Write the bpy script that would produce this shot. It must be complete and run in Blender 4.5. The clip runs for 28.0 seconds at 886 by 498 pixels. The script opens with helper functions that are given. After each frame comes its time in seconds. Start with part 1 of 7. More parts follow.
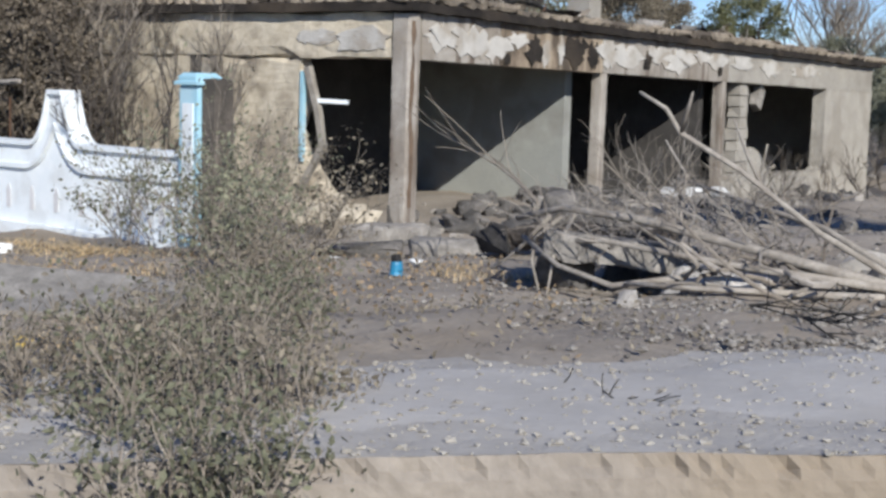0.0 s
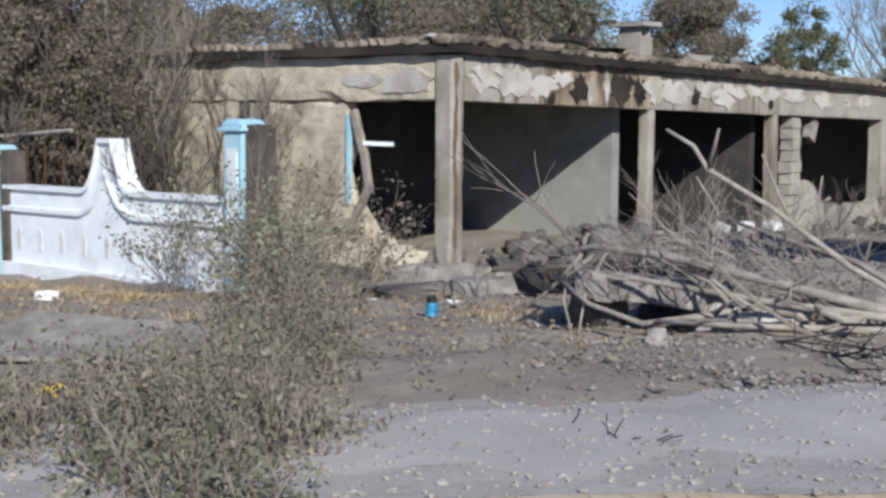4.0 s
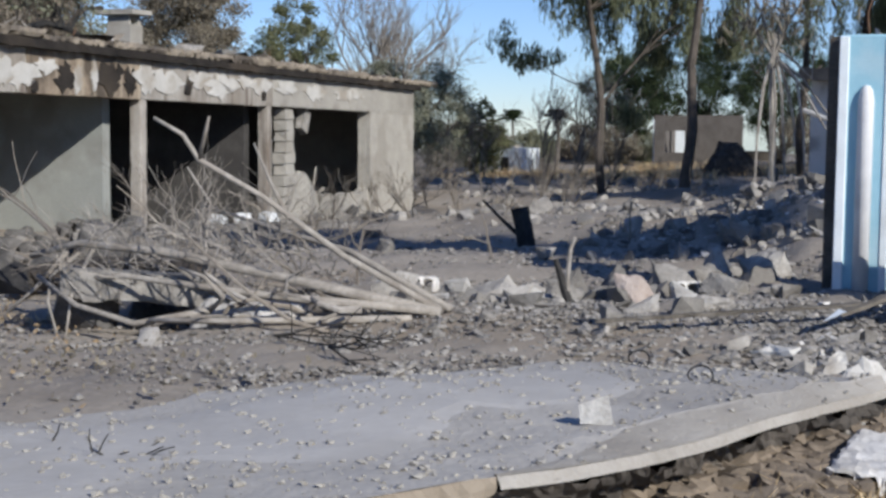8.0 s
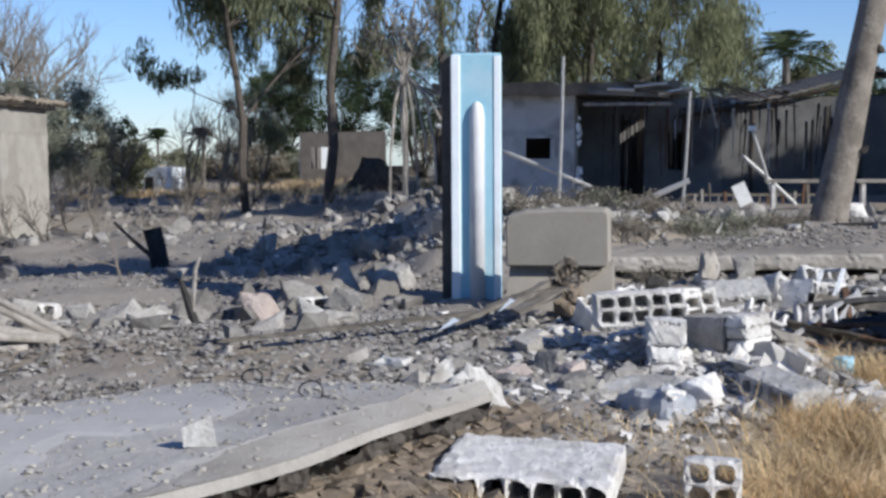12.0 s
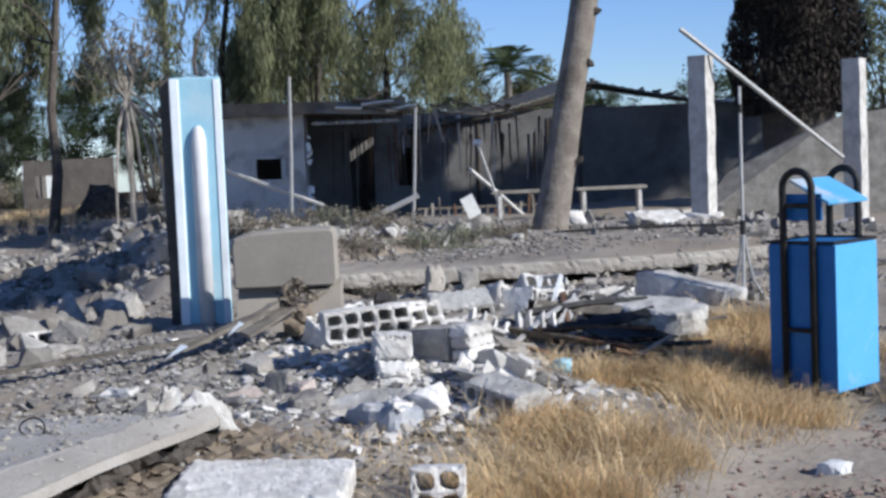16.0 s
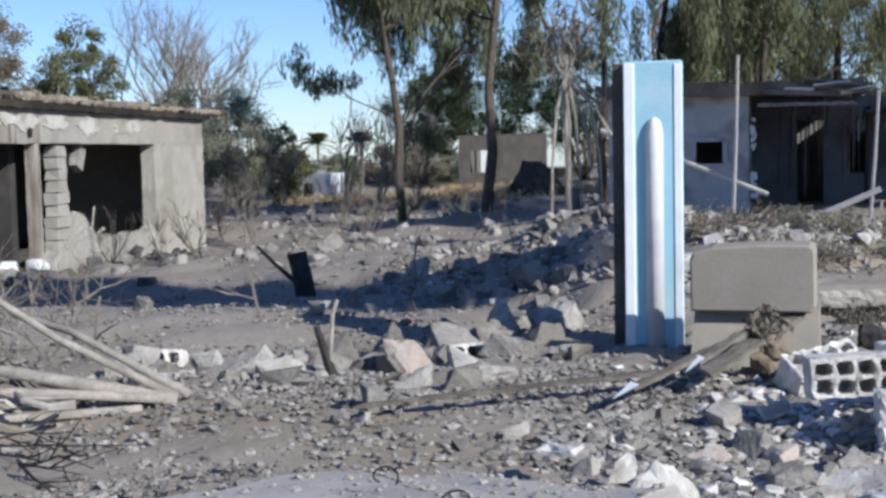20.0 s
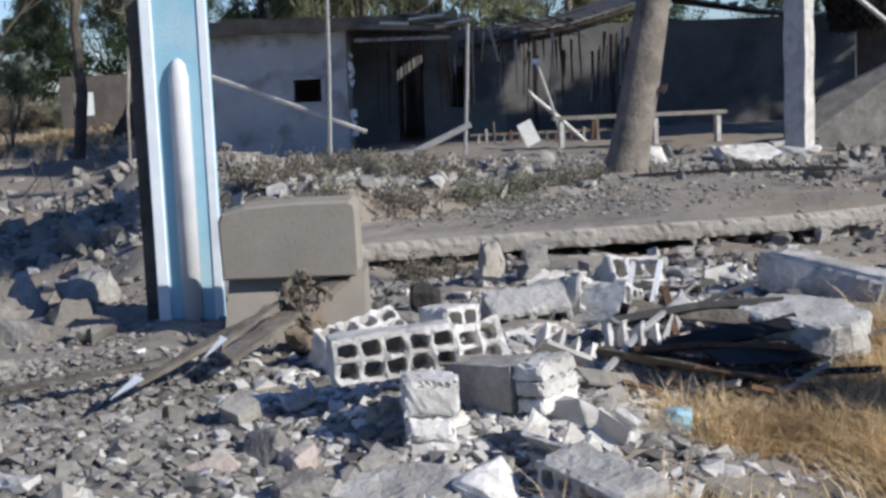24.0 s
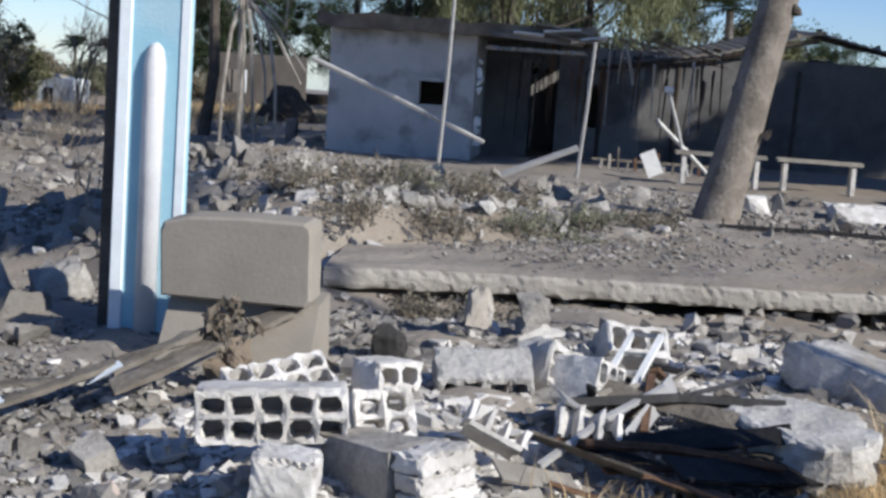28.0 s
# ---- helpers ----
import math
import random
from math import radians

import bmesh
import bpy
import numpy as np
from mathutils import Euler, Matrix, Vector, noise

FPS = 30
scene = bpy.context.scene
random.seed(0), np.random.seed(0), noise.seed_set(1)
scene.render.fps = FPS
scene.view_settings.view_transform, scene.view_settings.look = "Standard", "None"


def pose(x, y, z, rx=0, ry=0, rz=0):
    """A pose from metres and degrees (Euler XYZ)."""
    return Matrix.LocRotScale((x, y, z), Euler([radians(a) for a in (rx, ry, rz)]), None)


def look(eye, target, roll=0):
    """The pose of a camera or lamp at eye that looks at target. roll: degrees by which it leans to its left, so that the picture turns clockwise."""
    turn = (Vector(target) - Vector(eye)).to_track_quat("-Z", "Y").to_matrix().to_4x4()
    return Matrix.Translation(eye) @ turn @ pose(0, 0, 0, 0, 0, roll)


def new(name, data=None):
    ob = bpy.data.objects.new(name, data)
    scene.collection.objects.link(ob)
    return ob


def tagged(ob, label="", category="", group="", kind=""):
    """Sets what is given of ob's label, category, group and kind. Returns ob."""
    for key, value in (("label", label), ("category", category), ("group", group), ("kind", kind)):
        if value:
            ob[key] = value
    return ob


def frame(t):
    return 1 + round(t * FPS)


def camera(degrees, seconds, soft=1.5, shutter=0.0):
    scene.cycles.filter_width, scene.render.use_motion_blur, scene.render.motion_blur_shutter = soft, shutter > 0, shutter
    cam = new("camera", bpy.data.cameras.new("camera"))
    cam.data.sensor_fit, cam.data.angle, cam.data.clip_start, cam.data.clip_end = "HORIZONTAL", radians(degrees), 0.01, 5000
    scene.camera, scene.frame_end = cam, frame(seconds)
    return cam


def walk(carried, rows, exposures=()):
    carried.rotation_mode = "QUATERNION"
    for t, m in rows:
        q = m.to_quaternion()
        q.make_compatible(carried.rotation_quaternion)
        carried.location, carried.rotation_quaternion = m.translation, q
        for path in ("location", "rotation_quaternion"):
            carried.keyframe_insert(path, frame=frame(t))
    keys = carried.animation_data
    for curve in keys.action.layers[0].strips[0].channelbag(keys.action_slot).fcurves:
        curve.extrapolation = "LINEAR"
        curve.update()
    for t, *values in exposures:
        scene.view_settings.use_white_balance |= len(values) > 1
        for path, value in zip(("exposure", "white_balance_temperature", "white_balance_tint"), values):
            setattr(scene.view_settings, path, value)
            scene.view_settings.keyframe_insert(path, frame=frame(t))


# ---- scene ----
cam = camera(35.3, 28.0, soft=3.0)
PATH = [
    (0, (-0.340, -0.502, 1.433), (-3.457, 3.365, 0.862), 1.69),
    (0.5, (-0.348, -0.505, 1.441), (-3.520, 3.320, 0.882), 1.81),
    (1, (-0.351, -0.494, 1.451), (-3.601, 3.266, 0.905), 1.15),
    (1.5, (-0.358, -0.500, 1.460), (-3.697, 3.185, 0.938), 1.37),
    (2, (-0.365, -0.498, 1.461), (-3.770, 3.131, 0.976), 1.22),
    (2.5, (-0.359, -0.498, 1.463), (-3.786, 3.117, 1.024), 1.63),
    (3, (-0.314, -0.481, 1.464), (-3.747, 3.131, 1.049), 1.62),
    (3.5, (-0.220, -0.439, 1.463), (-3.619, 3.204, 1.044), 1.06),
    (4, (-0.130, -0.387, 1.461), (-3.440, 3.335, 1.022), 0.40),
    (4.5, (-0.097, -0.339, 1.456), (-3.245, 3.519, 1.001), 0.05),
    (5, (-0.122, -0.256, 1.446), (-3.059, 3.764, 0.979), 0.02),
    (5.5, (-0.227, -0.135, 1.454), (-2.854, 4.101, 1.057), 0.08),
    (6, (-0.287, -0.091, 1.446), (-2.677, 4.288, 1.099), 0.66),
    (6.5, (-0.311, -0.062, 1.439), (-2.646, 4.343, 1.056), -0.14),
    (7, (-0.311, -0.061, 1.441), (-2.487, 4.423, 1.046), 0.42),
    (7.5, (-0.310, -0.054, 1.439), (-2.339, 4.497, 1.030), 0.91),
    (8, (-0.298, -0.028, 1.432), (-2.100, 4.614, 0.982), 0.50),
    (8.5, (-0.267, -0.012, 1.435), (-1.969, 4.665, 0.949), 0.34),
    (9, (-0.208, 0.011, 1.440), (-1.873, 4.699, 0.945), 0.66),
    (9.5, (-0.145, 0.016, 1.443), (-1.746, 4.729, 0.971), 0.42),
    (10, (-0.107, 0.028, 1.442), (-1.475, 4.818, 1.015), 0.69),
    (10.5, (-0.098, 0.046, 1.436), (-1.267, 4.891, 1.043), 1.04),
    (11, (-0.091, 0.036, 1.438), (-1.114, 4.916, 1.061), 0.50),
    (11.5, (-0.104, 0.040, 1.438), (-0.909, 4.960, 1.060), 0.25),
    (12, (-0.111, 0.019, 1.439), (-0.722, 4.966, 1.052), -0.36),
    (12.5, (-0.114, -0.007, 1.442), (-0.493, 4.963, 1.044), 0.08),
    (13, (-0.108, -0.005, 1.446), (-0.250, 4.976, 1.040), -0.32),
    (13.5, (-0.091, -0.066, 1.451), (-0.048, 4.917, 1.041), 0.46),
    (14, (-0.078, -0.078, 1.452), (0.133, 4.901, 1.039), 0.62),
    (14.5, (-0.060, -0.065, 1.450), (0.274, 4.907, 1.040), -0.10),
    (15, (-0.043, -0.047, 1.447), (0.352, 4.922, 1.049), -1.14),
    (15.5, (-0.035, -0.040, 1.447), (0.345, 4.931, 1.072), -1.93),
    (16, (-0.032, -0.053, 1.449), (0.289, 4.925, 1.106), -2.41),
    (16.5, (-0.028, -0.037, 1.448), (0.127, 4.950, 1.119), -2.79),
    (17, (0.000, -0.000, 1.448), (0.000, 4.989, 1.113), -2.68),
    (17.5, (0.045, 0.053, 1.442), (-0.220, 5.028, 1.015), -2.28),
    (18, (-0.018, 0.237, 1.423), (-0.464, 5.192, 0.922), -1.60),
    (18.5, (-0.161, 0.503, 1.424), (-0.875, 5.425, 0.915), -2.86),
    (19, (-0.243, 0.778, 1.412), (-1.079, 5.682, 0.912), -1.98),
    (19.5, (-0.303, 1.141, 1.495), (-1.398, 6.004, 1.108), -2.40),
    (20, (-0.319, 1.220, 1.583), (-1.498, 6.064, 1.199), -1.21),
    (20.5, (-0.363, 1.286, 1.605), (-1.631, 6.109, 1.243), 0.23),
    (21, (-0.422, 1.428, 1.617), (-1.488, 6.302, 1.284), -0.16),
    (21.5, (-0.422, 1.546, 1.620), (-1.205, 6.469, 1.233), -1.64),
    (22, (-0.356, 1.626, 1.622), (-0.914, 6.579, 1.220), -2.66),
    (22.5, (-0.207, 1.739, 1.625), (-0.616, 6.708, 1.244), -2.95),
    (23, (-0.051, 1.869, 1.625), (-0.328, 6.846, 1.238), -2.83),
    (23.5, (0.038, 1.999, 1.620), (-0.063, 6.974, 1.135), -2.61),
    (24, (0.096, 2.249, 1.603), (0.214, 7.205, 0.954), -2.43),
    (24.5, (0.170, 2.434, 1.579), (0.391, 7.350, 0.696), -2.32),
    (25, (0.289, 2.584, 1.562), (0.438, 7.496, 0.640), -0.70),
    (25.5, (0.435, 2.696, 1.578), (0.603, 7.619, 0.723), 1.19),
    (26, (0.506, 2.780, 1.581), (0.792, 7.712, 0.809), 0.32),
    (26.5, (0.635, 2.948, 1.627), (1.113, 7.872, 0.901), 1.92),
    (27, (0.684, 3.073, 1.637), (0.993, 8.020, 0.978), 2.89),
    (27.5, (0.776, 3.105, 1.651), (0.771, 8.060, 0.984), 3.30),
    (28, (0.880, 3.110, 1.659), (0.445, 8.051, 1.028), 4.00),
]
walk(cam, [(t, look(eye, target, roll)) for t, eye, target, roll in PATH], [(0, .11, 6250, 9), (5, .03, 6200, 9), (11, .09, 6080, 9), (16, .22, 5980, 9), (21, .22, 5980, 9), (25, .05, 6230, 9), (28, .14, 6200, 9)])

# ---- light ----
SUN_AZ, SUN_EL = radians(-33), radians(29)      # seen from +x towards -y; height
world = bpy.data.worlds.new("sky")
scene.world = world
world.use_nodes = True
wn = world.node_tree.nodes
sky = wn.new("ShaderNodeTexSky")
sky.sky_type = 'NISHITA'
sky.sun_disc = False
sky.sun_elevation = SUN_EL
sky.sun_rotation = radians(90) - SUN_AZ
sky.altitude = 1200
sky.dust_density = 0.0
sky.air_density = 1.0
sky.ozone_density = 1.2
wn["Background"].inputs["Strength"].default_value = 0.09
deep = wn.new("ShaderNodeMix")
deep.data_type, deep.blend_type = 'RGBA', 'MULTIPLY'
deep.inputs[0].default_value = 1.0
deep.inputs[7].default_value = (.72, .865, 1.22, 1)
world.node_tree.links.new(sky.outputs[0], deep.inputs[6])
world.node_tree.links.new(deep.outputs[2], wn["Background"].inputs["Color"])
sun = new("sun", bpy.data.lights.new("sun", 'SUN'))
sun.data.energy, sun.data.angle, sun.data.color = 5.0, radians(0.6), (1.0, 0.95, 0.87)
sun_to = Vector((math.cos(SUN_EL) * math.cos(SUN_AZ), math.cos(SUN_EL) * math.sin(SUN_AZ), math.sin(SUN_EL)))
sun.rotation_mode = 'QUATERNION'
sun.rotation_quaternion = sun_to.to_track_quat('Z', 'Y')
sun.location = sun_to * 60

# ---- materials ----


def material(name, a, b, scale=6.0, rough=0.9, bump=0.3, fine=60.0, metal=0.0, vary=0.12, c=None, c_scale=1.2, c_amount=0.5, trans=0.0, streak=None):
    """A dusty surface: two colours mixed by a coarse and a fine noise, a third in large blotches, relief and a little change from piece to piece."""
    m = bpy.data.materials.new(name)
    m.use_nodes = True
    n, link = m.node_tree.nodes, m.node_tree.links.new
    bsdf = n["Principled BSDF"]
    tc = n.new("ShaderNodeTexCoord")
    info = n.new("ShaderNodeObjectInfo")
    shift = n.new("ShaderNodeVectorMath"); shift.operation = 'ADD'
    wide = n.new("ShaderNodeMath"); wide.operation = 'MULTIPLY'; wide.inputs[1].default_value = 37.0
    link(info.outputs["Random"], wide.inputs[0])
    link(tc.outputs["Object"], shift.inputs[0]); link(wide.outputs[0], shift.inputs[1])
    n1 = n.new("ShaderNodeTexNoise"); n1.inputs["Scale"].default_value = scale; n1.inputs["Detail"].default_value = 8; n1.inputs["Roughness"].default_value = 0.65
    n2 = n.new("ShaderNodeTexNoise"); n2.inputs["Scale"].default_value = fine; n2.inputs["Detail"].default_value = 5
    link(shift.outputs[0], n1.inputs["Vector"]); link(shift.outputs[0], n2.inputs["Vector"])
    both = n.new("ShaderNodeMath"); both.operation = 'MULTIPLY_ADD'; both.inputs[1].default_value = 0.45
    link(n2.outputs[0], both.inputs[0]); link(n1.outputs[0], both.inputs[2])
    ramp = n.new("ShaderNodeMapRange"); ramp.inputs[1].default_value = 0.5; ramp.inputs[2].default_value = 0.95
    link(both.outputs[0], ramp.inputs[0])
    mix = n.new("ShaderNodeMix"); mix.data_type = 'RGBA'
    mix.inputs[6].default_value, mix.inputs[7].default_value = (*a, 1), (*b, 1)
    link(ramp.outputs[0], mix.inputs[0])
    last = mix.outputs[2]
    if c:
        n3 = n.new("ShaderNodeTexNoise"); n3.inputs["Scale"].default_value = c_scale; n3.inputs["Detail"].default_value = 6
        link(shift.outputs[0], n3.inputs["Vector"])
        r3 = n.new("ShaderNodeMapRange"); r3.inputs[1].default_value = 0.50; r3.inputs[2].default_value = 0.62; r3.inputs[4].default_value = c_amount
        link(n3.outputs[0], r3.inputs[0])
        m3 = n.new("ShaderNodeMix"); m3.data_type = 'RGBA'; m3.inputs[7].default_value = (*c, 1)
        link(r3.outputs[0], m3.inputs[0]); link(last, m3.inputs[6])
        last = m3.outputs[2]
    if streak:
        sm = n.new("ShaderNodeMapping"); sm.inputs["Scale"].default_value = (5, 5, .45)
        sn = n.new("ShaderNodeTexNoise"); sn.inputs["Scale"].default_value = 1.3; sn.inputs["Detail"].default_value = 7
        link(tc.outputs["Object"], sm.inputs[0]); link(sm.outputs[0], sn.inputs["Vector"])
        sr = n.new("ShaderNodeMapRange"); sr.inputs[1].default_value = .5; sr.inputs[2].default_value = .66; sr.inputs[4].default_value = .8
        link(sn.outputs[0], sr.inputs[0])
        sx = n.new("ShaderNodeMix"); sx.data_type = 'RGBA'; sx.inputs[7].default_value = (*streak, 1)
        link(sr.outputs[0], sx.inputs[0]); link(last, sx.inputs[6])
        last = sx.outputs[2]
    geo = n.new("ShaderNodeNewGeometry")
    hsv = n.new("ShaderNodeHueSaturation")
    val = n.new("ShaderNodeMapRange"); val.inputs[3].default_value, val.inputs[4].default_value = 1 - vary, 1 + vary
    mixr = n.new("ShaderNodeMath"); mixr.operation = 'ADD'
    link(info.outputs["Random"], mixr.inputs[0]); link(geo.outputs["Random Per Island"], mixr.inputs[1])
    half = n.new("ShaderNodeMath"); half.operation = 'FRACT'
    link(mixr.outputs[0], half.inputs[0]); link(half.outputs[0], val.inputs[0])
    link(val.outputs[0], hsv.inputs["Value"]); link(last, hsv.inputs["Color"])
    link(hsv.outputs[0], bsdf.inputs["Base Color"])
    bsdf.inputs["Roughness"].default_value = rough
    bsdf.inputs["Metallic"].default_value = metal
    bsdf.inputs["Specular IOR Level"].default_value = 0.25
    if trans:
        thin = n.new("ShaderNodeBsdfTranslucent")
        share = n.new("ShaderNodeMixShader"); share.inputs[0].default_value = trans
        link(hsv.outputs[0], thin.inputs["Color"])
        link(bsdf.outputs[0], share.inputs[1]); link(thin.outputs[0], share.inputs[2])
        link(share.outputs[0], n["Material Output"].inputs["Surface"])
    bp = n.new("ShaderNodeBump"); bp.inputs["Strength"].default_value = bump; bp.inputs["Distance"].default_value = 0.03
    link(both.outputs[0], bp.inputs["Height"]); link(bp.outputs[0], bsdf.inputs["Normal"])
    return m


SOIL = material("dusty_soil", (.215, .187, .156), (.36, .315, .262), 0.9, .95, .6, 22, c=(.27, .215, .15), c_scale=.35, c_amount=.55, vary=0)
PAVE = material("dusty_concrete_paving", (.38, .352, .315), (.50, .467, .42), 2.2, .92, .5, 30, c=(.30, .27, .235), c_scale=.9, c_amount=.5, vary=0)
CONC = material("broken_concrete", (.165, .151, .133), (.365, .34, .305), 7, .92, .5, 55, c=(.16, .144, .124), c_scale=3, vary=.38)
CONC_W = material("pale_concrete", (.47, .442, .402), (.72, .69, .645), 9, .9, .35, 70, c=(.33, .302, .265), c_scale=6, c_amount=.45, vary=.2)
CONC_P = material("weathered_pale_concrete", (.33, .312, .285), (.55, .527, .49), 6, .92, .6, 45, c=(.24, .222, .196), c_scale=3.5, c_amount=.6, vary=.1)
# Shed and porch walls: shade under the roofs is put into the colour.
SHEDWALL = material("shade_dark_shed_wall", (.10, .096, .092), (.19, .182, .174), 1.6, .93, .3, 30, c=(.06, .057, .054), c_scale=1, vary=.12)
STAIN = material("brown_rust_stain", (.12, .082, .056), (.22, .155, .108), 5, .93, .3, 40, c=(.05, .038, .03), c_scale=3, vary=.05)
HUTWALL = material("brown_grey_hut_wall", (.10, .088, .077), (.15, .133, .118), 3, .92, .4, 30, c=(.08, .07, .062), c_scale=1.2, c_amount=.6, vary=.05)
PAVE_L = material("smooth_pale_screed", (.43, .402, .365), (.53, .5, .458), 1.6, .9, .2, 24, c=(.41, .383, .345), c_scale=1.1, c_amount=.5, vary=0)
# Bluish tone and darkening put the shade on the lump into its colour.
BLUISH = material("shade_blue_plaster", (.28, .295, .32), (.39, .40, .42), 6, .9, .2, 60, c=(.56, .53, .49), c_scale=4, c_amount=.4, vary=.05)
ROSY = material("rosy_broken_screed", (.36, .29, .245), (.52, .44, .385), 8, .92, .5, 50, c=(.3, .22, .18), c_scale=5, c_amount=.5, vary=.15)
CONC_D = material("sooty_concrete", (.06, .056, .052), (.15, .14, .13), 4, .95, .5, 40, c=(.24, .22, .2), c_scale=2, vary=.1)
KERB = material("tan_kerb_face", (.285, .258, .222), (.39, .36, .318), 6, .9, .4, 60, c=(.24, .212, .178), c_scale=3, c_amount=.5, vary=.03)
BEIGE = material("beige_concrete_panel", (.28, .248, .203), (.34, .305, .257), 5, .9, .12, 60, c=(.21, .187, .155), c_scale=2.5, c_amount=.4, vary=.04)
PLASTER = material("grey_cement_plaster", (.31, .287, .25), (.42, .39, .34), 2.2, .92, .5, 40, c=(.25, .225, .19), c_scale=1.3, c_amount=.55, vary=.06)
BEAM = material("flaking_white_plaster", (.42, .395, .355), (.58, .555, .51), 2.6, .9, .6, 40, c=(.30, .25, .19), c_scale=2.1, c_amount=.7, vary=.05)
BEAM_S = material("soot_run_plaster", (.13, .1, .075), (.33, .26, .185), 3, .92, .6, 40, c=(.06, .048, .038), c_scale=1.6, c_amount=.8, vary=.05, streak=(.42, .35, .26))
SCORCH = material("scorched_roof_edge", (.014, .012, .011), (.04, .033, .027), 3, .95, .7, 30, c=(.075, .058, .042), c_scale=.7, c_amount=.6, vary=.05)
LIP = material("crumbled_brown_parapet", (.17, .14, .105), (.36, .305, .235), 3, .95, .8, 20, c=(.07, .058, .048), c_scale=.8, c_amount=.8, vary=.05)
COLUMN = material("stained_column_plaster", (.28, .25, .215), (.44, .405, .355), 3, .92, .5, 40, c=(.19, .155, .12), c_scale=1.5, c_amount=.6, vary=.04, streak=(.11, .078, .055))
STONE = material("pocked_beige_wall", (.42, .36, .27), (.6, .535, .42), 3.5, .93, .7, 18, c=(.25, .21, .16), c_scale=2.4, c_amount=.7, vary=.04)
# Near-black colour carries the gloom inside the burnt house's rooms.
INNER = material("inner_wall_with_room_shade", (.04, .037, .034), (.09, .083, .077), 1.8, .95, .3, 30, c=(.04, .037, .035), c_scale=1, vary=.05)
# Porch and rear room walls, coloured dim for the shade inside.
INNER_P = material("shade_dim_porch_wall", (.15, .142, .134), (.27, .257, .243), 1.8, .95, .3, 30, c=(.05, .047, .045), c_scale=1, vary=.08)
INNER_L = material("grey_green_inner_wall", (.25, .255, .232), (.335, .335, .305), 2, .92, .3, 40, c=(.2, .19, .17), c_scale=1.3, c_amount=.6, vary=.03)
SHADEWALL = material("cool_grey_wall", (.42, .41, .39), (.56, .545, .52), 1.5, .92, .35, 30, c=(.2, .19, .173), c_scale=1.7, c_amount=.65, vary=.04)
WHITE = material("white_paint", (.72, .77, .79), (.83, .86, .87), 4, .6, .15, 60, c=(.52, .52, .5), c_scale=3, c_amount=.35, vary=.02)
LBLUE = material("pale_blue_paint", (.30, .52, .62), (.38, .60, .69), 4, .6, .15, 60, c=(.55, .65, .68), c_scale=3, c_amount=.35, vary=.02)
PINKW = material("dusty_grey_white_paint", (.60, .59, .59), (.72, .71, .70), 4, .6, .15, 60, c=(.47, .46, .46), c_scale=3, c_amount=.4, vary=.02)
BRICK = material("raw_dark_render_and_shade", (.07, .06, .05), (.14, .12, .10), 8, .95, .6, 50, c=(.05, .045, .04), c_scale=3, vary=.05)
BLUE = material("blue_enamel_steel", (.02, .13, .36), (.035, .17, .42), 3, .45, .08, 50, vary=.02)
# Brighter blue for the sunlit side and flap; beige blotches paint reflections.
BLUE_LIT = material("sunlit_blue_enamel_steel", (.09, .34, .62), (.13, .40, .68), 3, .45, .08, 50, c=(.52, .50, .47), c_scale=3.2, c_amount=.7, vary=.02)
IRON = material("dark_iron", (.018, .018, .02), (.04, .038, .036), 10, .6, .2, 60, metal=.4, vary=.1)
STEEL = material("dusty_galvanised_steel", (.33, .32, .31), (.46, .45, .43), 10, .55, .15, 60, metal=.35, vary=.1)
RUST = material("rusty_steel", (.09, .05, .03), (.2, .12, .075), 12, .85, .4, 60, metal=.3, vary=.15)
BARK = material("dusty_grey_bark", (.16, .135, .11), (.31, .27, .225), 5, .95, .8, 30, c=(.1, .085, .07), c_scale=3, c_amount=.6, vary=.12)
BARK_D = material("dark_bark", (.05, .043, .036), (.12, .1, .083), 5, .95, .8, 30, vary=.15)
CHAR = material("charred_wood", (.02, .019, .018), (.065, .06, .055), 8, .9, .6, 40, vary=.1)
DEADWOOD = material("pale_dead_branches", (.2, .178, .15), (.40, .362, .315), 8, .95, .4, 40, c=(.15, .125, .1), c_scale=5, vary=.2)
TWIG = material("grey_brown_twigs", (.16, .135, .11), (.28, .245, .2), 8, .95, .3, 40, vary=.25)
PLANK = material("weathered_planks", (.24, .215, .18), (.36, .33, .285), 6, .9, .4, 50, c=(.17, .15, .125), c_scale=4, vary=.2)
LEAF_D = material("dark_green_leaves", (.035, .052, .026), (.075, .1, .045), 2, .65, .0, 20, vary=.45, trans=.3)
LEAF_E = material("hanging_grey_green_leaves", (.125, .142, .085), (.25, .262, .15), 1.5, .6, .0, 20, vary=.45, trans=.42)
# Brighter copy of LEAF_E; sunlight on these crowns is put into the colour.
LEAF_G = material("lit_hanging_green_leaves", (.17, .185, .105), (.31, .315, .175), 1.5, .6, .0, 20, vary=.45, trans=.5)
# Paler than LEAF_S: colour makes up for sun missing on two bushes.
LEAF_P = material("brightened_dusty_tree_leaves", (.26, .265, .19), (.42, .415, .31), 3, .8, .0, 20, vary=.45, trans=.5)
SHRUB = material("dull_shrub_leaves", (.125, .13, .082), (.225, .222, .15), 3, .8, .0, 20, vary=.45, trans=.3)
LEAF_S = material("dusty_shrub_leaves", (.19, .195, .125), (.32, .315, .22), 3, .8, .0, 20, vary=.45, trans=.42)
LEAF_B = material("brown_dry_leaves", (.18, .155, .115), (.30, .26, .195), 3, .85, .0, 20, vary=.45, trans=.3)
